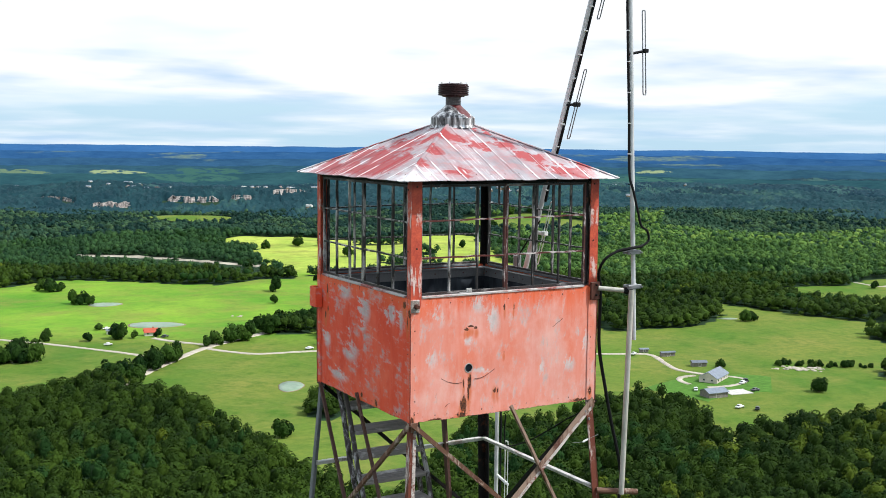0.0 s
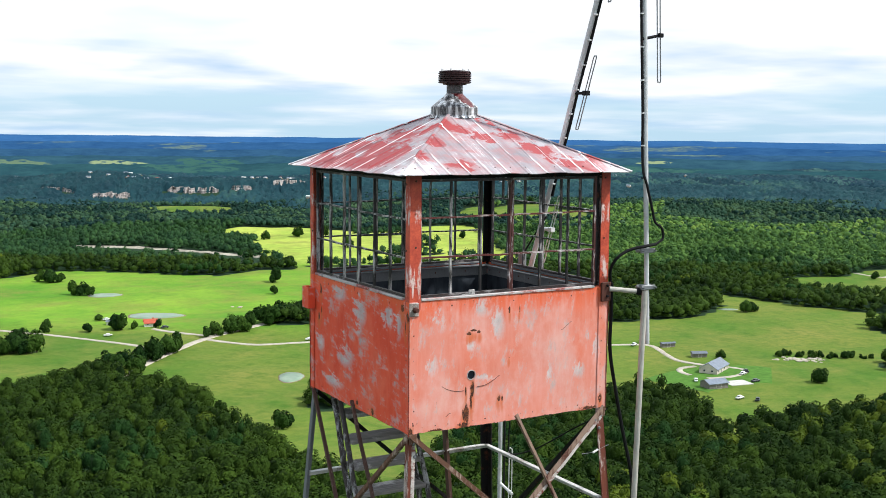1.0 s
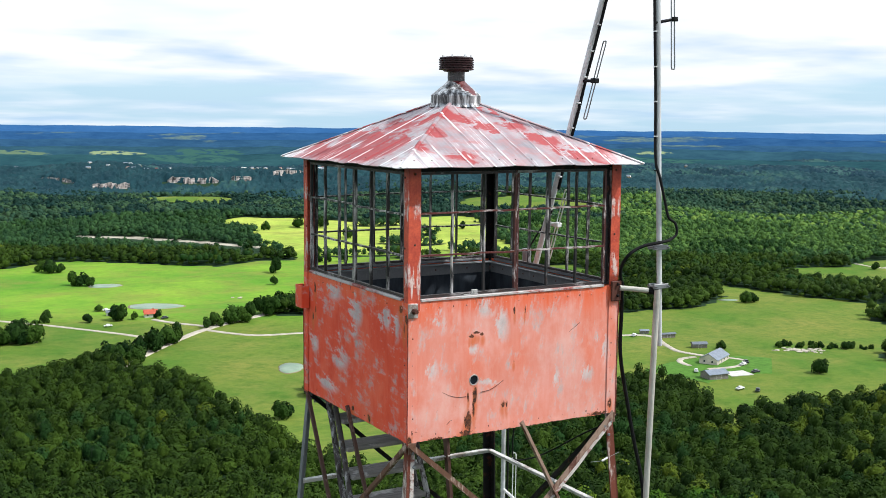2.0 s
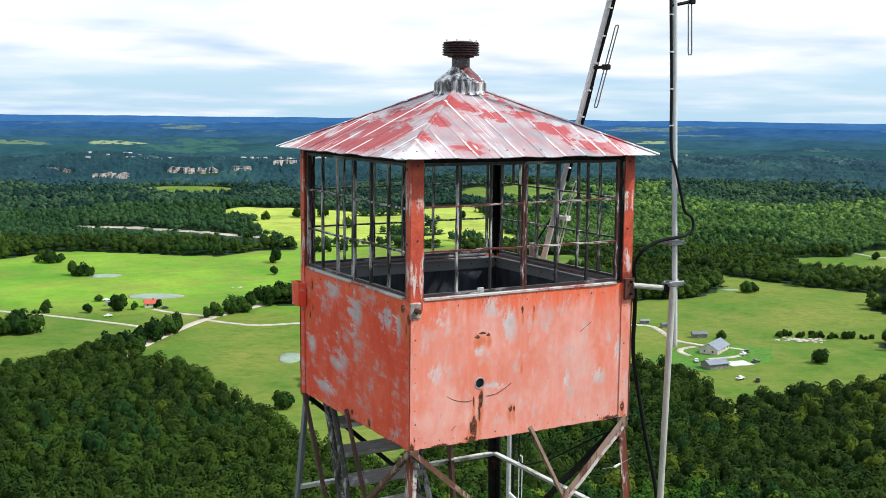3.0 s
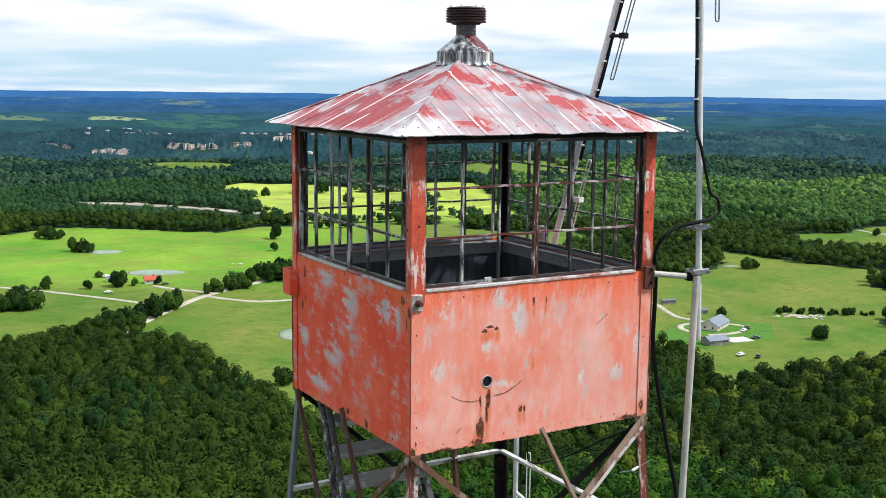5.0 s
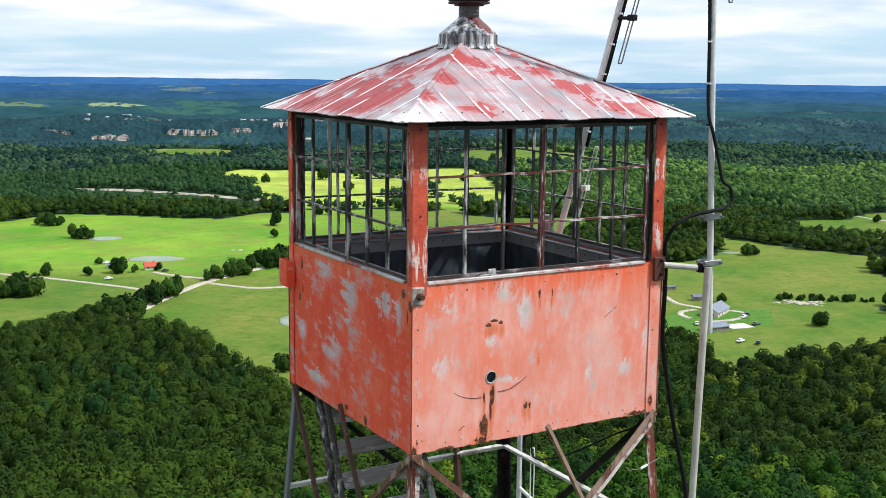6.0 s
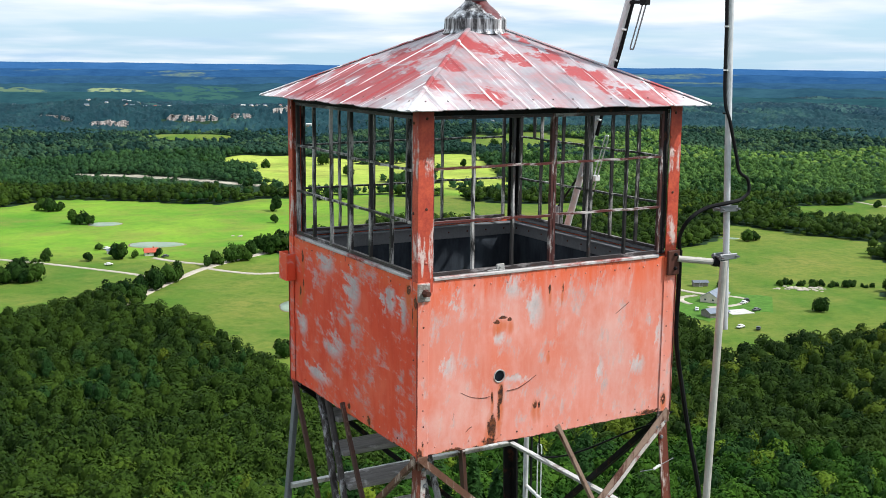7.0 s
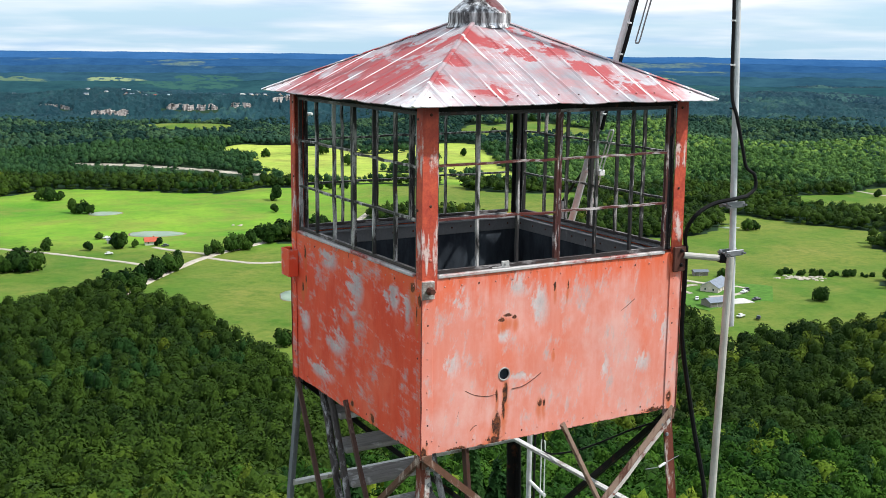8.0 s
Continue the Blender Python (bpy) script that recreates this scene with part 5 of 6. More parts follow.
box(bm, (-1.05, -1.05, 2.286), (1.05, 1.05, 2.296))
part("cab_ceiling", bm, INNER, cab)


def roof_sheet():
    """One slope of the roof with crimped ribs that run from the top down to the eaves."""
    bm = bmesh.new()
    top, z_top, rows = 0.15, 2.815, 20
    lines = [-EAVE + 2 * EAVE * k / 144 for k in range(145)]
    slope = math.atan2(z_top - Z_EAVE, EAVE - top)
    nrm = Vector((0, -math.sin(slope), math.cos(slope)))
    rims = []
    for under in (0.0, -0.006):
        grid = []
        for i in range(rows + 1):
            s = i / rows
            half, z = EAVE + (top - EAVE) * s, Z_EAVE + (z_top - Z_EAVE) * s
            inner = [x for x in lines if abs(x) < half - 1e-4]
            row = {}
            for k, x in enumerate([-half] + inner + [half]):
                key = -1 if k == 0 else 999 if k == len(inner) + 1 else lines.index(x)
                c = abs(((x + 0.05) / 0.205) % 1.0 - 0.5)
                rib = 0.008 * max(0.0, 1 - c / 0.09)
                sag = 0.004 * noise.noise((x * 3, s * 2.5, 5.0)) + (0.010 * noise.noise((x * 4.0, 0, 9.0)) if i == 0 else 0)
                fade = min(1.0, (half - abs(x)) / 0.03)
                row[key] = bm.verts.new(Vector((x, -half, z)) + nrm * (rib * fade + sag * fade + under))
            grid.append(row)
        for a, b in zip(grid, grid[1:]):
            both = [k for k in sorted(b) if 0 <= k < 999]
            for p, q in zip(both, both[1:]):
                bm.faces.new((a[p], a[q], b[q], b[p]))
            left = [k for k in sorted(a) if k <= both[0]]
            bm.faces.new([a[k] for k in left] + [b[both[0]], b[-1]])
            right = [k for k in sorted(a) if k >= both[-1]]
            bm.faces.new([b[both[-1]]] + [a[k] for k in right] + [b[999]])
        rims.append([grid[0][k] for k in sorted(grid[0])])
    for (a, b), (c, d) in zip(zip(rims[0], rims[0][1:]), zip(rims[1], rims[1][1:])):
        bm.faces.new((a, b, d, c))
    return bm


roof = new("roof")
roof.parent = cab
tagged(roof, "low pyramid tin roof with red paint peeling to bare metal")
first = part("roof_sheet", roof_sheet(), ROOF, roof)
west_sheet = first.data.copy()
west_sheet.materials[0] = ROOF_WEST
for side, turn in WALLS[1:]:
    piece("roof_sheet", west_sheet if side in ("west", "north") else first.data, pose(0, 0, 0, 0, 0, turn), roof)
for sx, sy in ((-1, -1), (1, -1), (-1, 1), (1, 1)):
    bm = bmesh.new()
    a, b = Vector((sx * (EAVE + 0.004), sy * (EAVE + 0.004), Z_EAVE + 0.004)), Vector((sx * 0.15, sy * 0.15, 2.822))
    m, length = along(a, b, (0, 0, 1))
    sweep(bm, [(0.007, 0.0), (-0.001, 0.019), (-0.005, 0.019), (0.002, 0.0), (-0.005, -0.019), (-0.001, -0.019)], m, length, 8, 0.002)
    part("hip_cap", bm, ROOF, roof)
# bolt heads along the eaves
for side, turn in WALLS[:2]:
    for k in range(14):
        piece("rivet", rivet_rust, pose(0, 0, 0, 0, 0, turn) @ pose(-1.06 + 0.163 * k, -EAVE + 0.10, Z_EAVE + 0.052, 25.8) @ Matrix.Scale(0.9, 4), roof)

vent = empty("roof_vent", pose(0, 0, ZC + 2.78), "round metal roof vent with a louvred rust-dark cap", "vent")
bm = bmesh.new()
lathe(bm, [(0.250, 0.0), (0.238, 0.020), (0.232, 0.034), (0.232, 0.105), (0.222, 0.118), (0.20, 0.135), (0.155, 0.175), (0.115, 0.205), (0.085, 0.235), (0.085, 0.24)], 28)
part("vent_bell", bm, COWL, vent, "bell-shaped tin base streaked with red paint")
for k in range(14):
    a = 2 * math.pi * k / 14
    bm = bmesh.new()
    rod(bm, (0.232 * math.cos(a), 0.232 * math.sin(a), 0.034), (0.228 * math.cos(a), 0.228 * math.sin(a), 0.108), 0.0035, 6)
    part("crimp", bm, COWL, vent)
bm = bmesh.new()
lathe(bm, [(0.080, 0.23), (0.080, 0.335)], 20)
part("vent_neck", bm, NECK, vent)
bm = bmesh.new()
ring = [(0.075, 0.322), (0.115, 0.326), (0.12, 0.337)]
for k in range(5):
    z = 0.34 + 0.021 * k
    ring += [(0.150, z), (0.163, z + 0.004), (0.163, z + 0.014), (0.150, z + 0.018)]
ring += [(0.158, 0.450), (0.150, 0.458), (0.06, 0.468), (0.004, 0.470)]
lathe(bm, ring, 28)
part("vent_cap", bm, CAP, vent)
for k in range(7):
    a = 2 * math.pi * k / 7 + 0.3
    bm = bmesh.new()
    rod(bm, (0.135 * math.cos(a), 0.135 * math.sin(a), 0.455), (0.135 * math.cos(a), 0.135 * math.sin(a), 0.478), 0.007, 6)
    part("cap_lug", bm, WHITE, vent)

# rusted seams where the sheets meet at the corners
for sx, sy in ((-1, -1), (1, -1), (-1, 1)):
    bm = bmesh.new()
    q = at(sx * 1.0775 + (EAST if sx > 0 else 0), sy * 1.0775, 0) - Vector((0, 0, ZC))
    bar(bm, q + Vector((0, 0, -0.028)), q + Vector((0, 0, 1.04)), 0.007, 0.007, (1, 0, 0), 16, 0.0016)
    part("corner_seam", bm, SEAM, cab, "rusted seam down the cab's corner")
# plates on the cab's corners
bm = bmesh.new()
box(bm, (-1.078, -1.088, 1.045), (-0.985, -1.0755, 1.165), bevel=0.004)
plate = part("corner_plate", bm, WHITE_IRON, cab, "pale corner plate with a rusted bolt")
bm = bmesh.new()
lathe(bm, [(0.027, 0), (0.027, 0.016), (0.019, 0.03), (0.019, 0.050)], 6, pose(-1.025, -1.088, 1.105, 90))
part("bolt", bm, RUST, plate)
bm = bmesh.new()
box(bm, (1.02, -1.100, 1.035), (1.130, -1.0785, 1.22), bevel=0.006)
box(bm, (1.1235, -1.09, 1.035), (1.140, -0.97, 1.22), bevel=0.004)
clamp = part("clamp_plate", bm, RUST, cab, "dark rusted clamp plate")
for dz in (0.045, 0.15):
    bm = bmesh.new()
    lathe(bm, [(0.014, 0), (0.014, 0.012), (0.008, 0.022)], 6, pose(1.085, -1.100, 1.04 + dz, 90))
    part("bolt", bm, DARK_IRON, clamp)
bm = bmesh.new()
box(bm, (-1.145, 0.945, 0.825), (-1.075, 0.955, 1.045), bevel=0.003)
box(bm, (-1.155, 0.945, 0.825), (-1.145, 1.10, 1.045), bevel=0.003)
box(bm, (-1.145, 1.09, 0.825), (-1.075, 1.10, 1.045), bevel=0.003)
part("corner_bracket", bm, ORANGE, cab, "red folded steel bracket")
bm = bmesh.new()
tube(bm, [(HOLE[0] + 0.043 * math.cos(math.pi * k / 6), -H - 0.001, HOLE[1] + 0.043 * math.sin(math.pi * k / 6)) for k in range(12)], 0.005, 6, 3, True)
part("hole_rim", bm, GALV_PALE, cab, "worn pale rim of a round hole")
for pts in (((-0.735, 0.385), (-0.66, 0.345), (-0.56, 0.322), (-0.50, 0.325)), ((-0.36, 0.345), (-0.27, 0.352), (-0.19, 0.385), (-0.12, 0.425)), ((0.57, 0.79), (0.62, 0.82), (0.69, 0.865)), ((-0.80, 0.20), (-0.79, 0.225), (-0.785, 0.25)), ((-0.69, 0.10), (-0.66, 0.125), (-0.64, 0.13))):
    bm = bmesh.new()
    tube(bm, [(x, -H - 0.001, z) for x, z in pts], 0.0022, 6, 5)
    part("scratch", bm, RUST, cab, "thin rusty scratch in the paint")
# latch that lies on the south sill
bm = bmesh.new()
box(bm, (-0.53, -1.06, 1.198), (-0.39, -1.03, 1.207), bevel=0.002)
box(bm, (-0.455, -1.06, 1.207), (-0.395, -1.045, 1.242), bevel=0.003)
rod(bm, (-0.43, -1.075, 1.222), (-0.43, -1.03, 1.222), 0.007, 6)
part("window_latch", bm, GALV_PALE, cab, "small bent steel latch on the sill")

# ---- stairs under the cab ----
stairs = empty("stairs", pose(0, 0, ZC), "steep weathered grey timber stairs inside the tower frame", "stairs")


def stair_y(z):
    return 0.62 + 0.42 * z


for x in (-0.985, -0.20):
    for off, r in ((0.120, 0.030), (-0.060, 0.028)):
        bm = bmesh.new()
        zs = [(0.0 if x < -0.5 else -0.12) - 0.28 * k for k in range(11)]
        tube(bm, [(x + random.uniform(-0.012, 0.012), stair_y(z) + off + random.uniform(-0.022, 0.022), z) for z in zs], r, 8, 4)
        part("stringer" if off > 0 else "handrail", bm, OLD_POLE, stairs)
    bm = bmesh.new()
    tube(bm, [(x - 0.03, stair_y(z) + (0.085 if k % 2 else -0.025), z) for k, z in enumerate([zs[0] - 0.14 * i for i in range(20)])], 0.011, 6, 4)
    part("lashing", bm, OLD_POLE, stairs, "old wire lashed between the stair poles")
for k in range(11):
    z = -0.185 - 0.245 * k
    bm = bmesh.new()
    y = stair_y(z)
    box(bm, (-0.96, y - 0.13, z - 0.045), (-0.225, y + 0.13, z), bevel=0.006)
    part("tread", bm, TIMBER, stairs)

# ---- aerials ----


def folded_dipole(parent, centre, up, half, gap, paint, r=0.0065):
    c, up = Vector(centre), Vector(up).normalized()
    side = Vector(gap)
    pts = [c + side * s * 0.5 + up * h for s, h in ((0.5 * 2, 0), (1, half * 0.6), (1, half * 0.97), (0, half), (-1, half * 0.97), (-1, half * 0.6), (-1, 0), (-1, -half * 0.6), (-1, -half * 0.97), (0, -half), (1, -half * 0.97), (1, -half * 0.6))]
    bm = bmesh.new()
    tube(bm, pts, r, 6, 4, True)
    return part("folded_dipole", bm, paint, parent, "thin folded dipole loop")


mast = empty("aerial_mast", pose(0, 0, ZC), "upright grey aerial mast clamped beside the cab, with a black cable", "aerial")
LOW_A, LOW_B = Vector((1.355, -1.26, -1.02)), Vector((1.430, -1.246, 1.135))
UP_A, UP_B = Vector((1.505, -1.215, 0.60)), Vector((1.245, -1.215, 6.1))
bm = bmesh.new()
rod(bm, LOW_A, LOW_B, 0.028, 14)
part("support_pipe", bm, PIPE, mast, "grey steel support pipe")
bm = bmesh.new()
rod(bm, UP_A, UP_B, 0.024, 14)
part("mast_tube", bm, ALU, mast, "dull aluminium mast tube")
bm = bmesh.new()
rod(bm, (1.11, -1.10, 1.155), (1.47, -1.225, 1.115), 0.024, 12)
part("arm", bm, PIPE, mast)
bm = bmesh.new()
for k in range(5):
    c = Vector((1.11, -1.10, 1.155)).lerp(Vector((1.47, -1.225, 1.115)), 0.72 + 0.045 * k)
    rod(bm, c, c + Vector((0.020, -0.007, -0.003)), 0.032 + 0.004 * (k % 2), 10)
part("wrapping", bm, CABLE, mast, "black tape wrapped round the arm")
bm = bmesh.new()
rod(bm, (1.12, -1.14, -0.98), (1.55, -1.28, -1.02), 0.032, 12)
part("foot_arm", bm, BRACE, mast, "rusty pipe that carries the mast's foot")
for z in (1.165, 1.525):
    c = UP_A.lerp(UP_B, (z - 0.6) / 5.5)
    bm = bmesh.new()
    box(bm, (c.x - 0.10, c.y - 0.045, z - 0.022), (c.x + 0.075, c.y - 0.025, z + 0.022), bevel=0.005)
    box(bm, (c.x - 0.10, c.y + 0.025, z - 0.022), (c.x + 0.075, c.y + 0.045, z + 0.022), bevel=0.005)
    rod(bm, (c.x - 0.085, c.y - 0.075, z), (c.x - 0.085, c.y + 0.06, z), 0.008, 6)
    rod(bm, (c.x + 0.06, c.y - 0.075, z), (c.x + 0.06, c.y + 0.06, z), 0.008, 6)
    part("mast_clamp", bm, FITTING, mast)


def on_mast(z, dx=-0.042, dy=-0.002):
    c = UP_A.lerp(UP_B, (z - 0.6) / 5.5)
    return (c.x + dx, c.y + dy, z)


bm = bmesh.new()
tube(bm, [on_mast(6.0), on_mast(4.5), on_mast(3.6), on_mast(2.9, -0.036), on_mast(2.35, -0.04), on_mast(2.16, -0.02, -0.04), (1.48, -1.26, 1.93), (1.515, -1.27, 1.80), (1.60, -1.27, 1.74), (1.615, -1.27, 1.64), (1.52, -1.275, 1.585)], 0.0125, 8, 6)
part("cable", bm, CABLE, mast, "thin black coaxial cable looping off the mast")
bm = bmesh.new()
tube(bm, [(1.53, -1.275, 1.588), (1.42, -1.275, 1.575), (1.24, -1.23, 1.54), (1.11, -1.20, 1.46), (1.10, -1.12, 1.33), (1.16, -1.06, 1.2)], 0.0155, 8, 6)
part("cable", bm, CABLE, mast, "thick black cable from the mast to the cab")
bm = bmesh.new()
tube(bm, [(1.20, -1.02, 1.20), (1.22, -1.00, 0.9), (1.22, -1.00, 0.51), (1.32, -1.00, 0.04), (1.41, -1.00, -0.33), (1.53, -1.00, -0.77), (1.55, -1.00, -1.05), (1.50, -1.0, -1.6), (1.24, -1.2, -4.0), (1.45, -1.4, -9.0)], 0.018, 8, 6)
part("cable", bm, CABLE, mast, "black cable hanging down past the cab")
for k in range(9):
    z = 2.22 + 0.31 * k
    c = on_mast(z, -0.038, -0.004)
    bm = bmesh.new()
    lathe(bm, [(0.0175, 0), (0.0175, 0.012)], 10, pose(c[0], c[1], z))
    part("cable_tie", bm, WHITE if k else CABLE, mast)
bm = bmesh.new()
a = Vector(on_mast(3.56, 0, 0))
rod(bm, a - Vector((0.03, 0, 0.02)), (a.x + 0.16, a.y - 0.03, 3.58), 0.014, 8)
box(bm, (a.x + 0.13, a.y - 0.06, 3.56), (a.x + 0.185, a.y - 0.01, 3.60), bevel=0.006)
part("dipole_arm", bm, CABLE, mast)
folded_dipole(mast, (a.x + 0.145, a.y - 0.03, 3.56), (-0.047, 0, 1), 0.42, (0.036, 0, 0), FITTING)

lean = empty("aerial_mast", pose(0, 0, ZC), "leaning grey aerial mast behind the cab, with dipole loops", "aerial")
AX_LEAN = Vector((0, -0.385, 1)).normalized()
foot = Vector((1.50, 1.06, 0.46))
bm = bmesh.new()
rod(bm, foot, foot + AX_LEAN * 5.2, 0.030, 14)
part("mast_tube", bm, ALU, lean)
bm = bmesh.new()
tube(bm, [foot + AX_LEAN * s + Vector((0.020, -0.030 + 0.008 * math.sin(s * 7), -0.004)) for s in (1.6, 2.0, 2.4, 2.8, 3.2, 3.6, 4.0, 4.5, 5.1)], 0.017, 8, 4)
part("cable", bm, CABLE, lean)
for k in range(13):
    c = foot + AX_LEAN * (1.75 + 0.27 * k)
    bm = bmesh.new()
    m, _ = along(c, c + AX_LEAN, (0, 1, 0))
    lathe(bm, [(0.021, 0), (0.021, 0.012)], 10, m @ pose(-0.034, 0, 0))
    part("cable_tie", bm, WHITE, lean)
for s in (1.20, 2.78, 4.15):
    c = foot + AX_LEAN * s
    bm = bmesh.new()
    rod(bm, c, c + Vector((0, -0.22, 0.0)), 0.015 if s > 2 else 0.022, 10)
    box(bm, (c.x - 0.03, c.y - 0.24, c.z - 0.025), (c.x + 0.03, c.y - 0.17, c.z + 0.025), bevel=0.006)
    part("dipole_arm", bm, WHITE if s < 2 else CABLE, lean)
    folded_dipole(lean, c + Vector((0, -0.205, 0)), AX_LEAN, 0.40, (0, -0.045, 0), FITTING if s > 2 else WHITE)
bm = bmesh.new()
rod(bm, (1.50, 0.98, -0.10), (1.50, 0.98, 1.27), 0.048, 14)
part("stub_pipe", bm, GALV, lean, "short grey pipe that holds the mast's foot")
bm = bmesh.new()
rod(bm, (1.50, 0.98, 1.24), (1.50, 0.52, 1.72), 0.010, 6)
part("stay_rod", bm, CABLE, lean)
for z in (0.2, 0.85):
    bm = bmesh.new()
    rod(bm, (1.09, 1.04, z), (1.52, 0.98, z), 0.024, 8)
    part("arm", bm, PIPE, lean)

low = empty("aerial_mast", pose(0, 0, ZC), "short pale aerial mast below the cab on the tower frame", "aerial")
bm = bmesh.new()
rod(bm, (1.50, 1.37, -3.4), (1.50, 1.37, -0.55), 0.026, 12)
part("mast_tube", bm, ALU, low)
bm = bmesh.new()
rod(bm, (1.50, 1.37, -1.54), (1.50, 1.10, -1.60), 0.018, 8)
part("dipole_arm", bm, WHITE, low)
folded_dipole(low, (1.50, 1.145, -1.50), (0, 0, 1), 0.44, (0, -0.06, 0), WHITE)
for x, y, z in ((1.12, 1.12, -0.60), (1.25, 1.28, -2.9)):
    bm = bmesh.new()
    rod(bm, (x, y, z), (1.50, 1.37, z), 0.02, 8)
    part("arm", bm, PIPE, low)
bm = bmesh.new()
tube(bm, [(1.535, 1.34, -0.6), (1.54, 1.34, -1.2), (1.54, 1.34, -1.8), (1.54, 1.34, -2.6)], 0.012, 6, 3)
part("cable", bm, CABLE, low)

# slack wire and the small white insulator at the right-hand leg
bm = bmesh.new()
tube(bm, [(1.12, 0.60, -0.55), (1.12, 0.62, -0.78), (1.12, 0.57, -0.92), (1.12, 0.24, -0.81), (1.12, -0.11, -0.63), (1.12, -0.60, -0.34), (1.12, -1.0, -0.13)], 0.008, 6, 6)
tagged(part("slack_wire", bm, CABLE), "thin black wire slung under the cab", "wire").matrix_basis = pose(0, 0, ZC)
bm = bmesh.new()
lathe(bm, [(0.008, 0.0), (0.012, 0.008), (0.009, 0.02), (0.012, 0.032), (0.009, 0.044), (0.012, 0.056), (0.008, 0.07)], 10, along((0.985, -1.15, -0.410), (0.91, -1.15, -0.435))[0])
insulator = part("insulator", bm, WHITE)
tagged(insulator, "small white insulator wired to the rusted leg", "insulator").matrix_basis = pose(0, 0, ZC)
for a, b in (((0.92, -1.15, -0.432), (0.79, -1.15, -0.425)), ((1.13, -1.13, -0.385), (0.98, -1.15, -0.411))):
    bm = bmesh.new()
    rod(bm, a, b, 0.003, 6)
    part("tie_wire", bm, GALV, insulator)

# ================= the valley: roads, ponds, farms =================
GRAVEL = plain("pale gravel road", (0.46, 0.41, 0.34), 0.95, 0.0, 0.4, 0.35, 0.1)
CREEK = plain("pale creek gravel", (0.42, 0.38, 0.31), 0.95, 0.0, 0.06, 0.5, 0.1)
EARTH = plain("bare brown earth", (0.26, 0.20, 0.13), 0.95, 0.0, 0.5, 0.35, 0.1)
CONCRETE = plain("pale concrete", (0.55, 0.53, 0.49), 0.9, 0.0, 0.6)


def cliff_rock():
    m, n = material("pale bluff rock")
    place = n.add("ShaderNodeNewGeometry", 0)
    crack = n.noise(n.mapped(place, (1, 1, 0.12)), 0.28, 6.0, 0.7)
    bed = n.noise(n.mapped(place, (0.1, 0.1, 1.0)), 0.5, 4.0, 0.6)
    finish(n, n.mix(n.ramp(n.math("ADD", crack, n.math("MULTIPLY", bed, 0.4)), 0.55, 0.84), (0.070, 0.066, 0.062), (0.55, 0.49, 0.46)), 0.95, bump=crack, strength=0.8, distance=2.0, spec=0.1)
    return m


ROCK = cliff_rock()
TIN = plain("weathered tin roofing", (0.19, 0.22, 0.27), 0.5, 0.0, 0.7, 0.3)
TIN_DARK = plain("dark slate-grey roofing", (0.13, 0.15, 0.18), 0.6, 0.0, 0.7, 0.3)
RED_ROOF = plain("red painted roofing", (0.48, 0.085, 0.04), 0.6, 0.0, 0.7)
TEAL_ROOF = plain("green painted roofing", (0.07, 0.30, 0.22), 0.5, 0.0, 0.7)
CREAM = plain("cream house wall", (0.60, 0.53, 0.46), 0.85, 0.0, 0.5, 0.2)
OFFWHITE = plain("white house wall", (0.70, 0.69, 0.66), 0.8, 0.0, 0.5, 0.15)
BARN_GREY = plain("grey barn boards", (0.22, 0.20, 0.18), 0.9, 0.0, 1.0, 0.35)
PANE = plain("dark window glass", (0.02, 0.025, 0.03), 0.12, 0.0, 1.0)
PAINT = {"white": plain("white car paint", (0.72, 0.72, 0.72), 0.3), "dark": plain("dark car paint", (0.03, 0.035, 0.045), 0.3), "red": plain("red car paint", (0.35, 0.03, 0.02), 0.3)}
TYRE = plain("black tyre", (0.02, 0.02, 0.02), 0.8)


def water():
    m, n = material("still pond water")
    place = n.add("ShaderNodeNewGeometry", 0)
    a = n.noise(place, 0.12, 4.0, 0.6)
    finish(n, n.mix(n.ramp(a, 0.4, 0.65), (0.16, 0.24, 0.16), (0.25, 0.33, 0.23)), 0.34, bump=n.noise(place, 1.5, 3.0, 0.5), strength=0.06, distance=0.2, spec=0.3)
    return m


WATER = water()


def plan_line(points, step=4.0):
    """A smooth line through points of the plan, at even steps."""
    p = np.array(points, float)
    p = np.concatenate([[2 * p[0] - p[1]], p, [2 * p[-1] - p[-2]]])
    out = []
    for i in range(1, len(p) - 2):
        n = max(2, int(np.hypot(*(p[i + 1] - p[i])) / step))
        for s in range(n):
            t = s / n
            out.append(0.5 * (2 * p[i] + (p[i + 1] - p[i - 1]) * t + (2 * p[i - 1] - 5 * p[i] + 4 * p[i + 1] - p[i + 2]) * t * t + (3 * p[i] - p[i - 1] - 3 * p[i + 1] + p[i + 2]) * t ** 3))
    return np.array(out + [p[-2]])


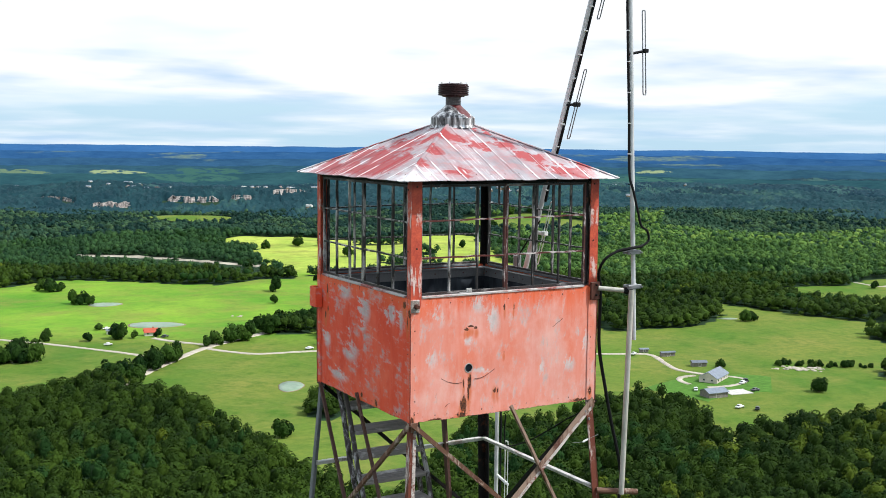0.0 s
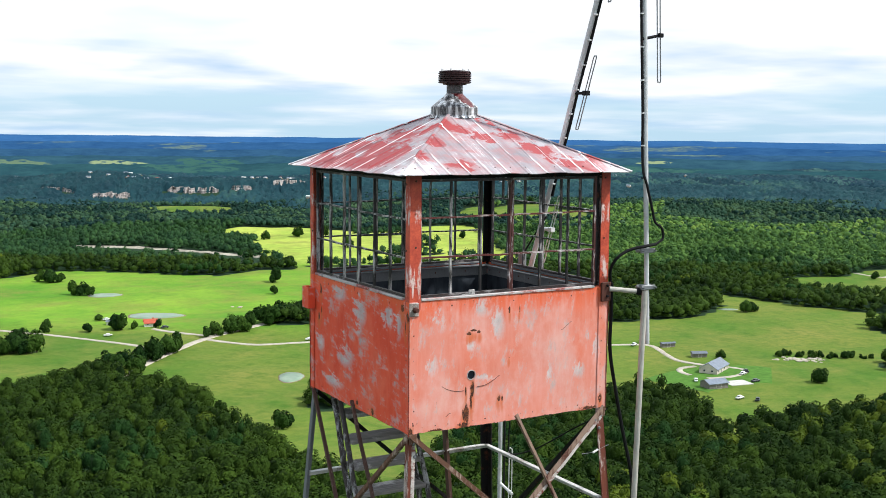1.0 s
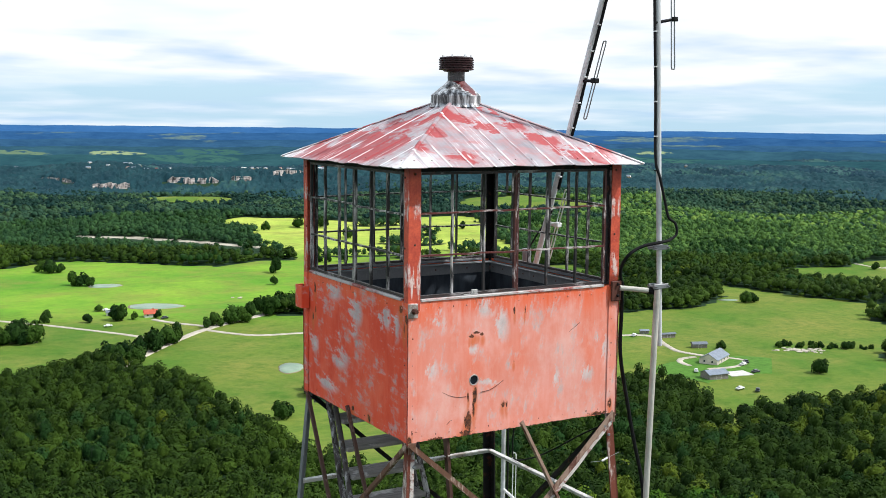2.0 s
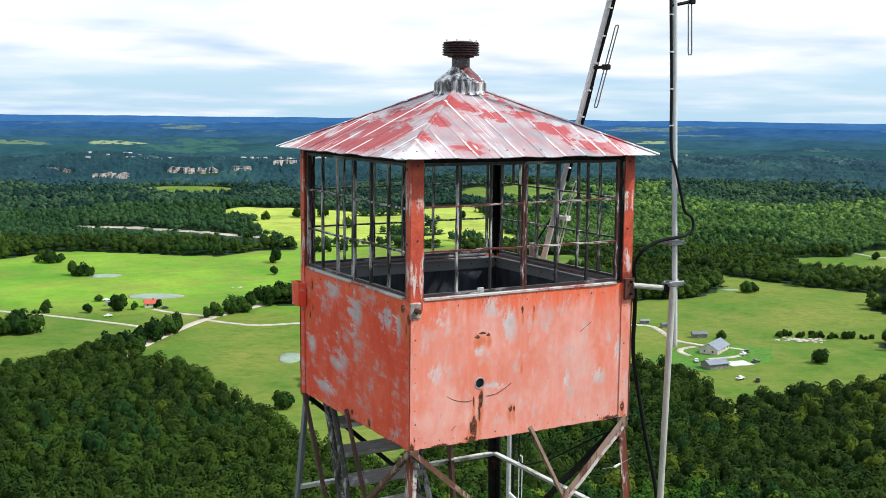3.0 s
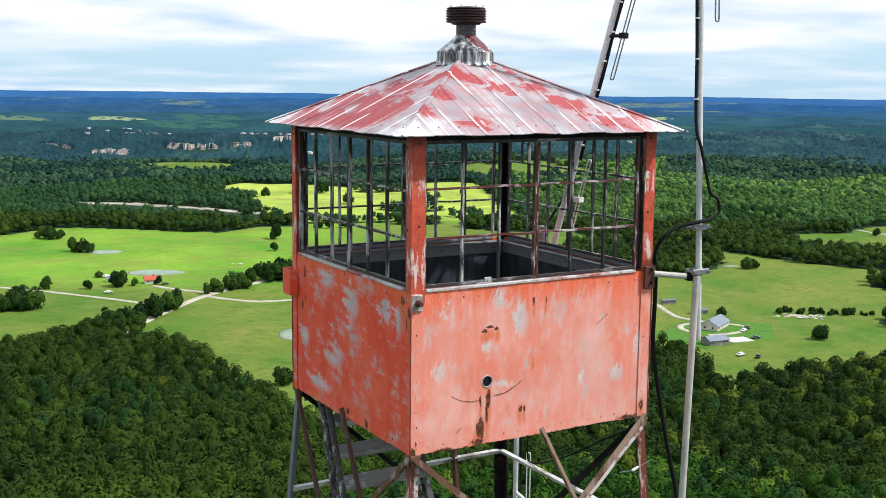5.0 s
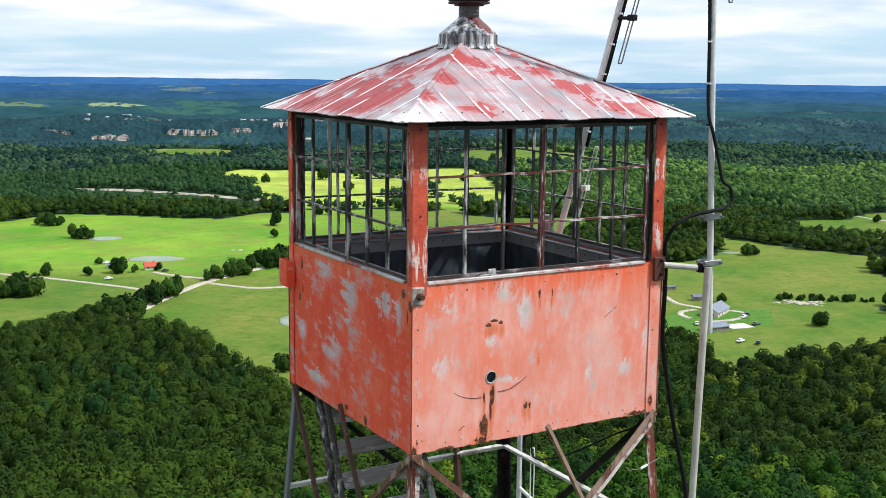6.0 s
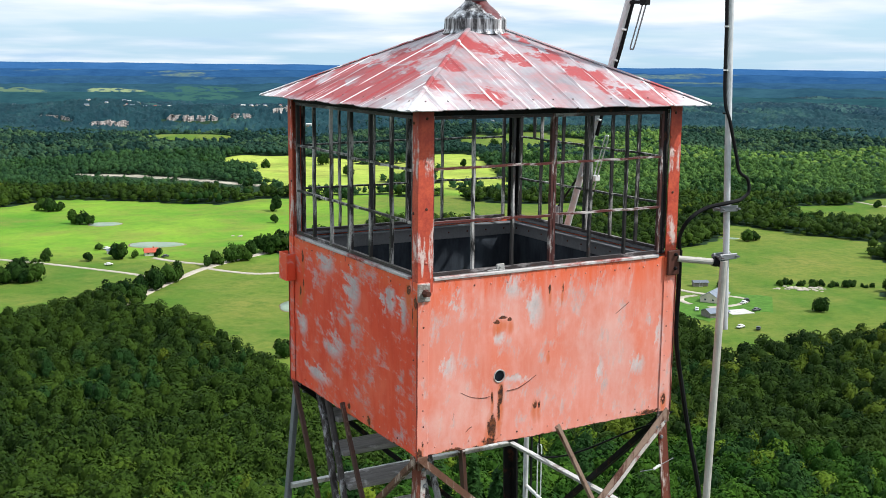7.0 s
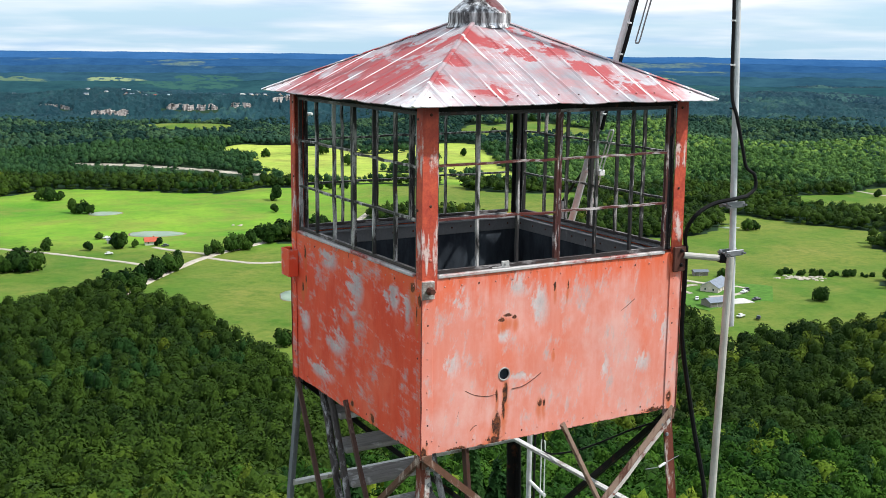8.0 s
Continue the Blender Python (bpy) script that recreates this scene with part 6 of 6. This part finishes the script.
def ribbon(name, points, width, paint, label, category, rough=0.15, lift=0.26, cols=2):
    """A road or stream bed that lies on the ground, with uneven edges."""
    line = plan_line(points)
    inner = (-0.3, 0.3) if cols == 2 else tuple(np.linspace(-0.8, 0.8, cols))
    d = np.gradient(line, axis=0)
    nrm = np.stack([-d[:, 1], d[:, 0]], -1) / np.maximum(np.linalg.norm(d, axis=1), 1e-6)[:, None]
    rng = np.random.default_rng(len(points) + int(width * 10))
    bm = bmesh.new()
    rows = []
    for p, q in zip(line, nrm):
        row = []
        for s in (-1, -0.92, *inner, 0.92, 1):
            w = width / 2 * (1 + rough * rng.uniform(-1, 1)) if abs(s) > 0.9 else width / 2
            v, u = p + q * s * w
            x, y = to_world(v, u)
            row.append(bm.verts.new((x, y, float(lie(v, u)) + (lift if abs(s) < 1 else -0.2))))
        rows.append(row)
    for a, b in zip(rows, rows[1:]):
        for j in range(len(a) - 1):
            bm.faces.new((a[j], a[j + 1], b[j + 1], b[j]))
    tagged(part(name, bm, paint, smooth=True), label, category, kind="structure")


ribbon("road", [(-152, 455), (-147, 489), (-140, 526), (-129, 563), (-108, 600), (-89, 634), (-74, 657), (-58, 690), (-50, 740)], 4.6, GRAVEL, "pale gravel road between pastures", "road")
ribbon("track", [(-128, 559), (-115, 552), (-99, 548), (-80, 555), (-63, 560), (-30, 563), (30, 562), (70, 560), (93, 560), (108, 561), (115, 557), (118, 536), (121, 522), (131, 512), (141, 505)], 3.2, GRAVEL, "pale gravel track across the pasture", "road")
ribbon("track", [(-345, 612), (-329, 624), (-315, 624), (-301, 604), (-280, 590), (-258, 581), (-216, 567), (-169, 545), (-150, 532)], 3.0, GRAVEL, "pale winding farm track", "road")
ribbon("track", [(-166, 588), (-160, 583), (-148, 576), (-133, 570), (-126, 566)], 3.4, GRAVEL, "pale farm drive", "road")
LAWN = plain("mown farm lawn", (0.082, 0.185, 0.028), 0.95, 0.0, 0.3, 0.3, 0.1)
ribbon("lawn", [(108, 470), (120, 482), (134, 490), (150, 494), (160, 492)], 36, LAWN, "mown green lawn round the farmhouse", "lawn", 0.05, 0.20, 9)
ribbon("track", [(120, 490), (117, 497), (119, 505), (127, 509)], 3.0, CREEK, "sandy drive round the farmhouse", "road")
ribbon("track", [(127, 484), (138, 487), (147, 494), (150, 502), (143, 507)], 3.0, GRAVEL, "pale drive round the farmhouse", "road")
ribbon("creek", [(-350, 984), (-301, 974), (-259, 962), (-217, 942), (-190, 929), (-160, 914)], 13, CREEK, "pale gravel bed of a creek in the woods", "creek", 0.5)
ribbon("creek", [(-520, 860), (-489, 836), (-455, 815), (-450, 793), (-420, 775), (-385, 752)], 13, CREEK, "pale gravel bed of a creek by the woods", "creek", 0.5)
ribbon("track", [(340, 853), (352, 830), (365, 838), (420, 862), (500, 905)], 3.5, GRAVEL, "pale track across the far pasture", "road")


def pond(v, u, a, b, turn):
    for name, grow, lift, paint in (("bank", 1.08, 0.10, EARTH), ("water", 1.0, 0.20, WATER)):
        bm = bmesh.new()
        x, y = to_world(v, u)
        rings = [[bm.verts.new((x, y, float(lie(v, u)) + lift))]]
        for f in (0.5, 0.97, 1.0):
            row = []
            for k in range(40):
                t = 2 * math.pi * k / 40
                r = f * grow * (1 + 0.07 * math.sin(2 * t + v) + 0.05 * math.sin(3 * t + u) + 0.02 * math.sin(7 * t))
                dv, du = a * r * math.cos(t), b * r * math.sin(t)
                c, s = math.cos(radians(turn)), math.sin(radians(turn))
                pv, pu = v + dv * c - du * s, u + dv * s + du * c
                px, py = to_world(pv, pu)
                row.append(bm.verts.new((px, py, float(lie(pv, pu)) + (lift if f < 1 else -0.3))))
            rings.append(row)
        for k in range(40):
            bm.faces.new((rings[0][0], rings[1][k], rings[1][(k + 1) % 40]))
            for r0, r1 in zip(rings[1:], rings[2:]):
                bm.faces.new((r0[k], r1[k], r1[(k + 1) % 40], r0[(k + 1) % 40]))
        if name == "bank":
            tagged(part("pond_bank", bm, paint, smooth=True), "bare earth bank of a pasture pond", "bank", kind="structure")
        else:
            tagged(part("pond", bm, paint, smooth=True), "still pale-green pasture pond", "pond", kind="structure")


pond(-71, 478, 6.2, 9.5, 0)
pond(-176, 629, 16.5, 9.5, 0)
pond(-231, 704, 10.5, 8.5, 0)
pond(469, 859, 16, 7, 0)
pond(187, 672, 7.0, 3.0, 0)

# ---- buildings ----


def house(name, v, u, turn, size, paints, label, group="", openings=True, chimney=False):
    """A gabled building with eaves, doors and windows. size: length, width, wall height, roof rise."""
    L, W, hw, hr = size
    x, y = to_world(v, u)
    ob = empty(name, pose(x, y, float(lie(v, u)) - 0.05, 0, 0, turn - 30.18), label, "house" if openings else "barn", group)
    wall, roof_paint_ = paints
    bm = bmesh.new()
    outline = [(-W / 2, -0.6), (W / 2, -0.6), (W / 2, hw), (0, hw + hr), (-W / 2, hw)]
    sweep(bm, outline, Matrix(((0, 0, 1, -L / 2), (1, 0, 0, 0), (0, 1, 0, 0), (0, 0, 0, 1))), L)
    part("wall", bm, wall, ob)
    over, t = 0.5, 0.16
    slope = hr / (W / 2)
    for s in (-1, 1):
        bm = bmesh.new()
        e = W / 2 + over
        prof = [(0, hw + hr + 0.03), (s * e, hw - over * slope + 0.03), (s * e, hw - over * slope + 0.03 + t), (0, hw + hr + 0.03 + t)]
        sweep(bm, prof, Matrix(((0, 0, 1, -L / 2 - over), (1, 0, 0, 0), (0, 1, 0, 0), (0, 0, 0, 1))), L + 2 * over)
        part("roof", bm, roof_paint_, ob)
    def opening(kind, px, py, w, z0, z1, axis):
        bm = bmesh.new()
        d = 0.06
        if axis == "y":
            box(bm, (px - w / 2, py - d, z0), (px + w / 2, py + d, z1))
        else:
            box(bm, (px - d, py - w / 2, z0), (px + d, py + w / 2, z1))
        o = part(kind, bm, OFFWHITE, ob)
        bm = bmesh.new()
        e, d2 = 0.1, 0.075
        if axis == "y":
            box(bm, (px - w / 2 + e, py - d2, z0 + e), (px + w / 2 - e, py + d2, z1 - e))
        else:
            box(bm, (px - d2, py - w / 2 + e, z0 + e), (px + d2, py + w / 2 - e, z1 - e))
        part("pane", bm, PANE if kind == "window" else BARN_GREY, o)
    if openings:
        count = max(2, int(L / 4))
        for s in (-1, 1):
            for k in range(count):
                px = -L / 2 + L * (k + 0.5) / count
                opening("door" if k == 1 and s < 0 else "window", px, s * W / 2, 1.1, 0.05 if k == 1 and s < 0 else 1.0, 2.1, "y")
            opening("window", s * L / 2, W * 0.22, 1.1, 1.0, 2.1, "x")
            opening("window", s * L / 2, -W * 0.22, 1.1, 1.0, 2.1, "x")
    else:
        opening("door", L / 2, 0, W * 0.4, 0.05, hw * 0.85, "x")
        opening("door", 0, -W / 2, L * 0.25, 0.05, hw * 0.85, "y")
    if chimney:
        bm = bmesh.new()
        box(bm, (L * 0.2 - 0.35, -0.35, hw), (L * 0.2 + 0.35, 0.35, hw + hr + 0.9), bevel=0.03)
        part("chimney", bm, RED_ROOF, ob)
    return ob


house("farmhouse", 134, 500, 58, (17, 9, 2.7, 2.6), (CREAM, TIN), "cream farmhouse with a grey tin gable roof")
house("barn", 126, 468, 24, (10.5, 7.0, 2.6, 1.4), (BARN_GREY, TIN), "grey open barn with a tin roof", openings=False)
house("shed", 134, 531, 8, (7.5, 3.6, 2.2, 0.8), (BARN_GREY, TIN_DARK), "long dark shed with a slate-grey roof", openings=False)
house("farmhouse", -170, 597, 20, (7.2, 5.4, 2.3, 1.9), (OFFWHITE, RED_ROOF), "white farmhouse with a bright red roof", chimney=True)
house("shed", -188, 592, -10, (3.6, 3, 2.1, 0.8), (OFFWHITE, RED_ROOF), "small white shed with a red roof", openings=False)
house("shed", -194, 600, 0, (4.6, 3, 2.2, 0.8), (OFFWHITE, TIN), "small white shed with a tin roof", openings=False)
house("barn", -294, 628, 5, (17, 10, 3.4, 2.4), (OFFWHITE, TEAL_ROOF), "long barn with a green roof", openings=False)
house("shed", -308, 629, 10, (8, 5, 2.6, 1.4), (OFFWHITE, OFFWHITE), "white farm shed with a pale roof", openings=False)
house("farmhouse", -372, 610, 0, (13, 9, 3, 2.4), (OFFWHITE, TIN), "white farmhouse with a pale tin roof")
house("shed", -350, 605, 30, (9, 6, 2.6, 1.5), (BARN_GREY, TIN), "grey farm shed with a tin roof", openings=False)
house("barn", -57, 551, 0, (9, 7, 3.0, 1.6), (BARN_GREY, TIN), "grey tin-roofed barn beside the track", openings=False)
house("shed", 112, 566, 10, (4.6, 2.4, 1.9, 0.4), (BARN_GREY, TIN), "low grey shed beside the track", openings=False)
house("shed", 123, 556, 20, (8, 2.6, 2.2, 0.4), (BARN_GREY, TIN_DARK), "dark trailer shed beside the track", openings=False)
bm = bmesh.new()
x, y = to_world(139, 476)
box(bm, (-6, -4.5, -1.0), (6, 4.5, 0.25))
slab = tagged(part("concrete_slab", bm, CONCRETE), "pale concrete slab in the farmyard", "slab", kind="structure")
slab.matrix_basis = pose(x, y, float(lie(139, 476)), 0, 0, -10)


def car(v, u, turn, paint, label):
    x, y = to_world(v, u)
    ob = empty("car", pose(x, y, float(lie(v, u)) + 0.22, 0, 0, turn), label, "car", "parked cars")
    bm = bmesh.new()
    box(bm, (-2.3, -0.9, 0.35), (2.3, 0.9, 0.95), bevel=0.12)
    box(bm, (-1.2, -0.8, 0.9), (1.0, 0.8, 1.55), bevel=0.2)
    body = part("body", bm, PAINT[paint], ob)
    bm = bmesh.new()
    box(bm, (-1.22, -0.7, 1.08), (1.02, 0.7, 1.42), bevel=0.05)
    part("windows", bm, PANE, body)
    for wx in (-1.4, 1.4):
        for wy in (-0.85, 0.85):
            bm = bmesh.new()
            rod(bm, (wx, wy - 0.1, 0.34), (wx, wy + 0.1, 0.34), 0.34, 12)
            part("wheel", bm, TYRE, ob)


for v, u, turn, paint, label in ((146, 492, 20, "white", "white pickup parked in the farmyard"), (149, 497, 60, "dark", "dark car parked in the farmyard"), (132, 447, 10, "white", "white car parked on the pasture"),
                                 (148, 478, 0, "dark", "dark truck parked in the farmyard"), (139, 444, 40, "dark", "dark car parked on the pasture"), (-160, 590, 20, "dark", "dark car parked beside the red-roofed farmhouse"), (-185, 566, 0, "white", "white pickup on the farm track"),
                                 (-73, 563, 5, "white", "white car standing on the gravel track"), (105, 558, 30, "white", "white trailer beside the track"), (-201, 613, 10, "white", "white camper beside the farm"), (120, 478, 50, "white", "white car on the farmhouse lawn")):
    car(v, u, turn, paint, label)

# ---- the far town along its bluff ----
town_rng = np.random.default_rng(12)
kinds = []
for size, paints, label in (((14, 9, 3.4, 2.2), (OFFWHITE, TIN), "white house with a pale tin roof in the far town"), ((12, 8, 3.0, 2.4), (CREAM, TIN_DARK), "cream house with a dark roof in the far town"),
                            ((18, 10, 4.2, 1.6), (OFFWHITE, OFFWHITE), "long white building in the far town"), ((13, 9, 3.4, 2.2), (OFFWHITE, RED_ROOF), "white house with a red roof in the far town")):
    kinds.append(house("town_house", 0, 60, 0, size, paints, label, "far town houses"))
sites = []
for k in range(62):
    v = town_rng.uniform(-600, -180) if k < 40 else town_rng.uniform(-40, 160)
    u = (1760 + town_rng.uniform(-30, 130) - 0.12 * abs(v + 300)) if k < 40 else town_rng.uniform(1780, 1900)
    sites.append((v, u))
for v, u in town_rng.uniform((-1000, 1550), (900, 2600), (30, 2)):
    sites.append((v, u))
for k, (v, u) in enumerate(sites):
    x, y = to_world(v, u)
    kind = kinds[(k * 7 + k // 5) % 4 if k % 3 else 0]
    small = 0.46 if k < 40 else 0.52
    copy_thing(kind, pose(x, y, float(lie(v, u)) + 8.5, 0, 0, town_rng.uniform(0, 180)) @ Matrix.Scale(small, 4))
    bm = bmesh.new()
    box(bm, (-4, -3, -14), (4, 3, 0.1), pose(x, y, float(lie(v, u)) + 8.5))
    tagged(part("terrace", bm, EARTH), "rocky ground under a town house", "terrace", kind="structure")
for ob in kinds:
    for o in (*ob.children_recursive, ob):
        bpy.data.objects.remove(o)


def bluff(v0, u0, v1, u1, high, seed):
    """A broken cliff of pale rock, in ledges, that stands out of the woods."""
    rng = np.random.default_rng(seed)
    count = int(math.hypot(v1 - v0, u1 - u0) / 3)
    bm = bmesh.new()
    prev, level, shift = None, 1.0, 0.0
    for i in range(count + 1):
        t = i / count
        if rng.uniform() < 0.4:
            level, shift = rng.uniform(0.84, 1.03), rng.uniform(-4, 4)
        v, u = v0 + (v1 - v0) * t, u0 + (u1 - u0) * t + shift + rng.uniform(-1, 1)
        h = high * level * min(1.0, 0.3 + 4 * t, 0.3 + 4 * (1 - t))
        col = []
        for s, back in ((-0.5, 0), (0.30, rng.uniform(0, 0.6)), (0.34, rng.uniform(1.5, 3)), (0.66, rng.uniform(1.8, 3.5)), (0.70, rng.uniform(3, 5)), (1.0, rng.uniform(3.5, 5.5)), (0.98, 9), (-0.2, 14)):
            x, y = to_world(v, u + back)
            col.append(bm.verts.new((x, y, float(lie(v, u)) - 3 + h * s + rng.uniform(-0.3, 0.3))))
        if prev:
            for a, b, c, d in zip(prev, prev[1:], col[1:], col):
                bm.faces.new((a, b, c, d))
        prev = col
    tagged(part("bluff", bm, ROCK), "broken pale rock bluff among dark woods", "cliff", kind="structure")


for k, (v0, u0, v1, u1, high) in enumerate(BLUFFS):
    bluff(v0, u0, v1, u1, high, k + 1)

# pale stones on the pasture
rng = np.random.default_rng(77)
bm = bmesh.new()
for cv, cu, sv, su, count in ((186, 528, 14, 5, 46), (318, 508, 14, 4, 26), (-130, 662, 6, 3, 6)):
    for _ in range(count):
        v, u = cv + rng.normal() * sv * 0.5, cu + rng.normal() * su * 0.5
        x, y = to_world(v, u)
        s = rng.uniform(0.5, 1.4)
        made = bmesh.ops.create_icosphere(bm, subdivisions=1, radius=s)["verts"]
        for p in made:
            p.co = Vector((p.co.x * rng.uniform(0.9, 1.8) + x, p.co.y * rng.uniform(0.9, 1.5) + y, p.co.z * 0.5 + float(lie(v, u)) + 0.1))
tagged(part("field_stones", bm, GRAVEL), "pale loose stones lying in the pasture", "stones", kind="stuff")

# ---- trees standing singly in the pastures ----
FIELD_LEAF = leaf_paint("dark field-tree foliage", (0.004, 0.020, 0.004), (0.040, 0.086, 0.010), (0.050, 0.100, 0.012))
FIELD_KINDS = [tree_kind(rng, 760, 0.115, False, FIELD_LEAF, 3 + k % 3) for k in range(7)]
SINGLE = [(-125, 774, 1.5), (-117, 718, 0.8), (-62, 393, 1.0), (-60, 397, 0.8), (145, 528, 0.7), (196, 663, 1.0), (200, 665, 1.0), (-342, 615, 1.6), (-336, 612, 1.2), (-325, 651, 0.8), (-293, 649, 1.1), (-224, 578, 1.1), (-217, 521, 1.3), (-212, 519, 1.2), (-222, 517, 1.0),
          (-242, 529, 0.6), (-219, 525, 1.6), (-208, 523, 1.5), (-226, 521, 1.4), (-230, 515, 1.2), (-187, 586, 1.4), (-183, 584, 1.2), (-200, 578, 0.8), (178, 478, 1.0), (179, 480, 0.9), (-296, 762, 1.3)]
FAR_SINGLE = [(-288, 758, 1.5), (-281, 760, 1.1), (-254, 708, 1.4), (-247, 706, 1.3), (-241, 703, 0.9), (401, 790, 1.3), (408, 824, 1.2), (351, 769, 1.2), (344, 821, 1.0), (-164, 592, 0.7), (-177, 588, 0.6),
          (-123, 1066, 1.6), (-148, 1063, 1.8), (-177, 1042, 1.4), (-90, 985, 1.5), (-35, 955, 1.6), (20, 1050, 1.2), (60, 1250, 1.6), (90, 1400, 1.5), (120, 1430, 1.6), (-380, 760, 1.1), (-205, 612, 0.6), (-100, 830, 1.0), (-92, 832, 1.0), (-80, 836, 1.0), (-170, 905, 1.2)]
PASTURE = SINGLE + FAR_SINGLE
ROW = [(-130, 566, 0.9), (-126, 571, 1.2), (-119, 579, 1.5), (-115, 583, 1.4), (-111, 590, 1.4), (-106, 606, 1.5), (-102, 604, 1.6), (-97, 612, 1.6), (-93, 618, 1.7), (-80, 645, 1.5), (-76, 652, 1.5), (-86, 634, 1.5),
       (-153, 492, 1.3), (-149, 502, 1.2), (-147, 512, 1.4), (-143, 508, 1.5), (-141, 522, 1.4), (-137, 527, 1.3), (-139, 535, 1.1), (-146, 484, 1.3), (-155, 480, 1.4), (-160, 486, 1.2)]
for k in range(24):
    tree(FIELD_KINDS[k % 7], 176 + 2.1 * k + random.uniform(-1.5, 1.5), 538 - 0.2 * k + random.uniform(-4, 4), random.uniform(0.34, 0.66), random.uniform(0, 360),
         "low dark green tree in a hedge row beside pale stones", "hedge trees", sink=1.0)
for k, (v, u, s) in enumerate(PASTURE + ROW):
    tree(FIELD_KINDS[k % 7], v, u, s * random.uniform(0.98, 1.16), random.uniform(0, 360), "dark green round-headed tree standing in open pasture" if k < len(PASTURE) else "dark green tree in a row along the gravel road",
         "pasture trees" if k < len(PASTURE) else "roadside trees", sink=1.5 * s)
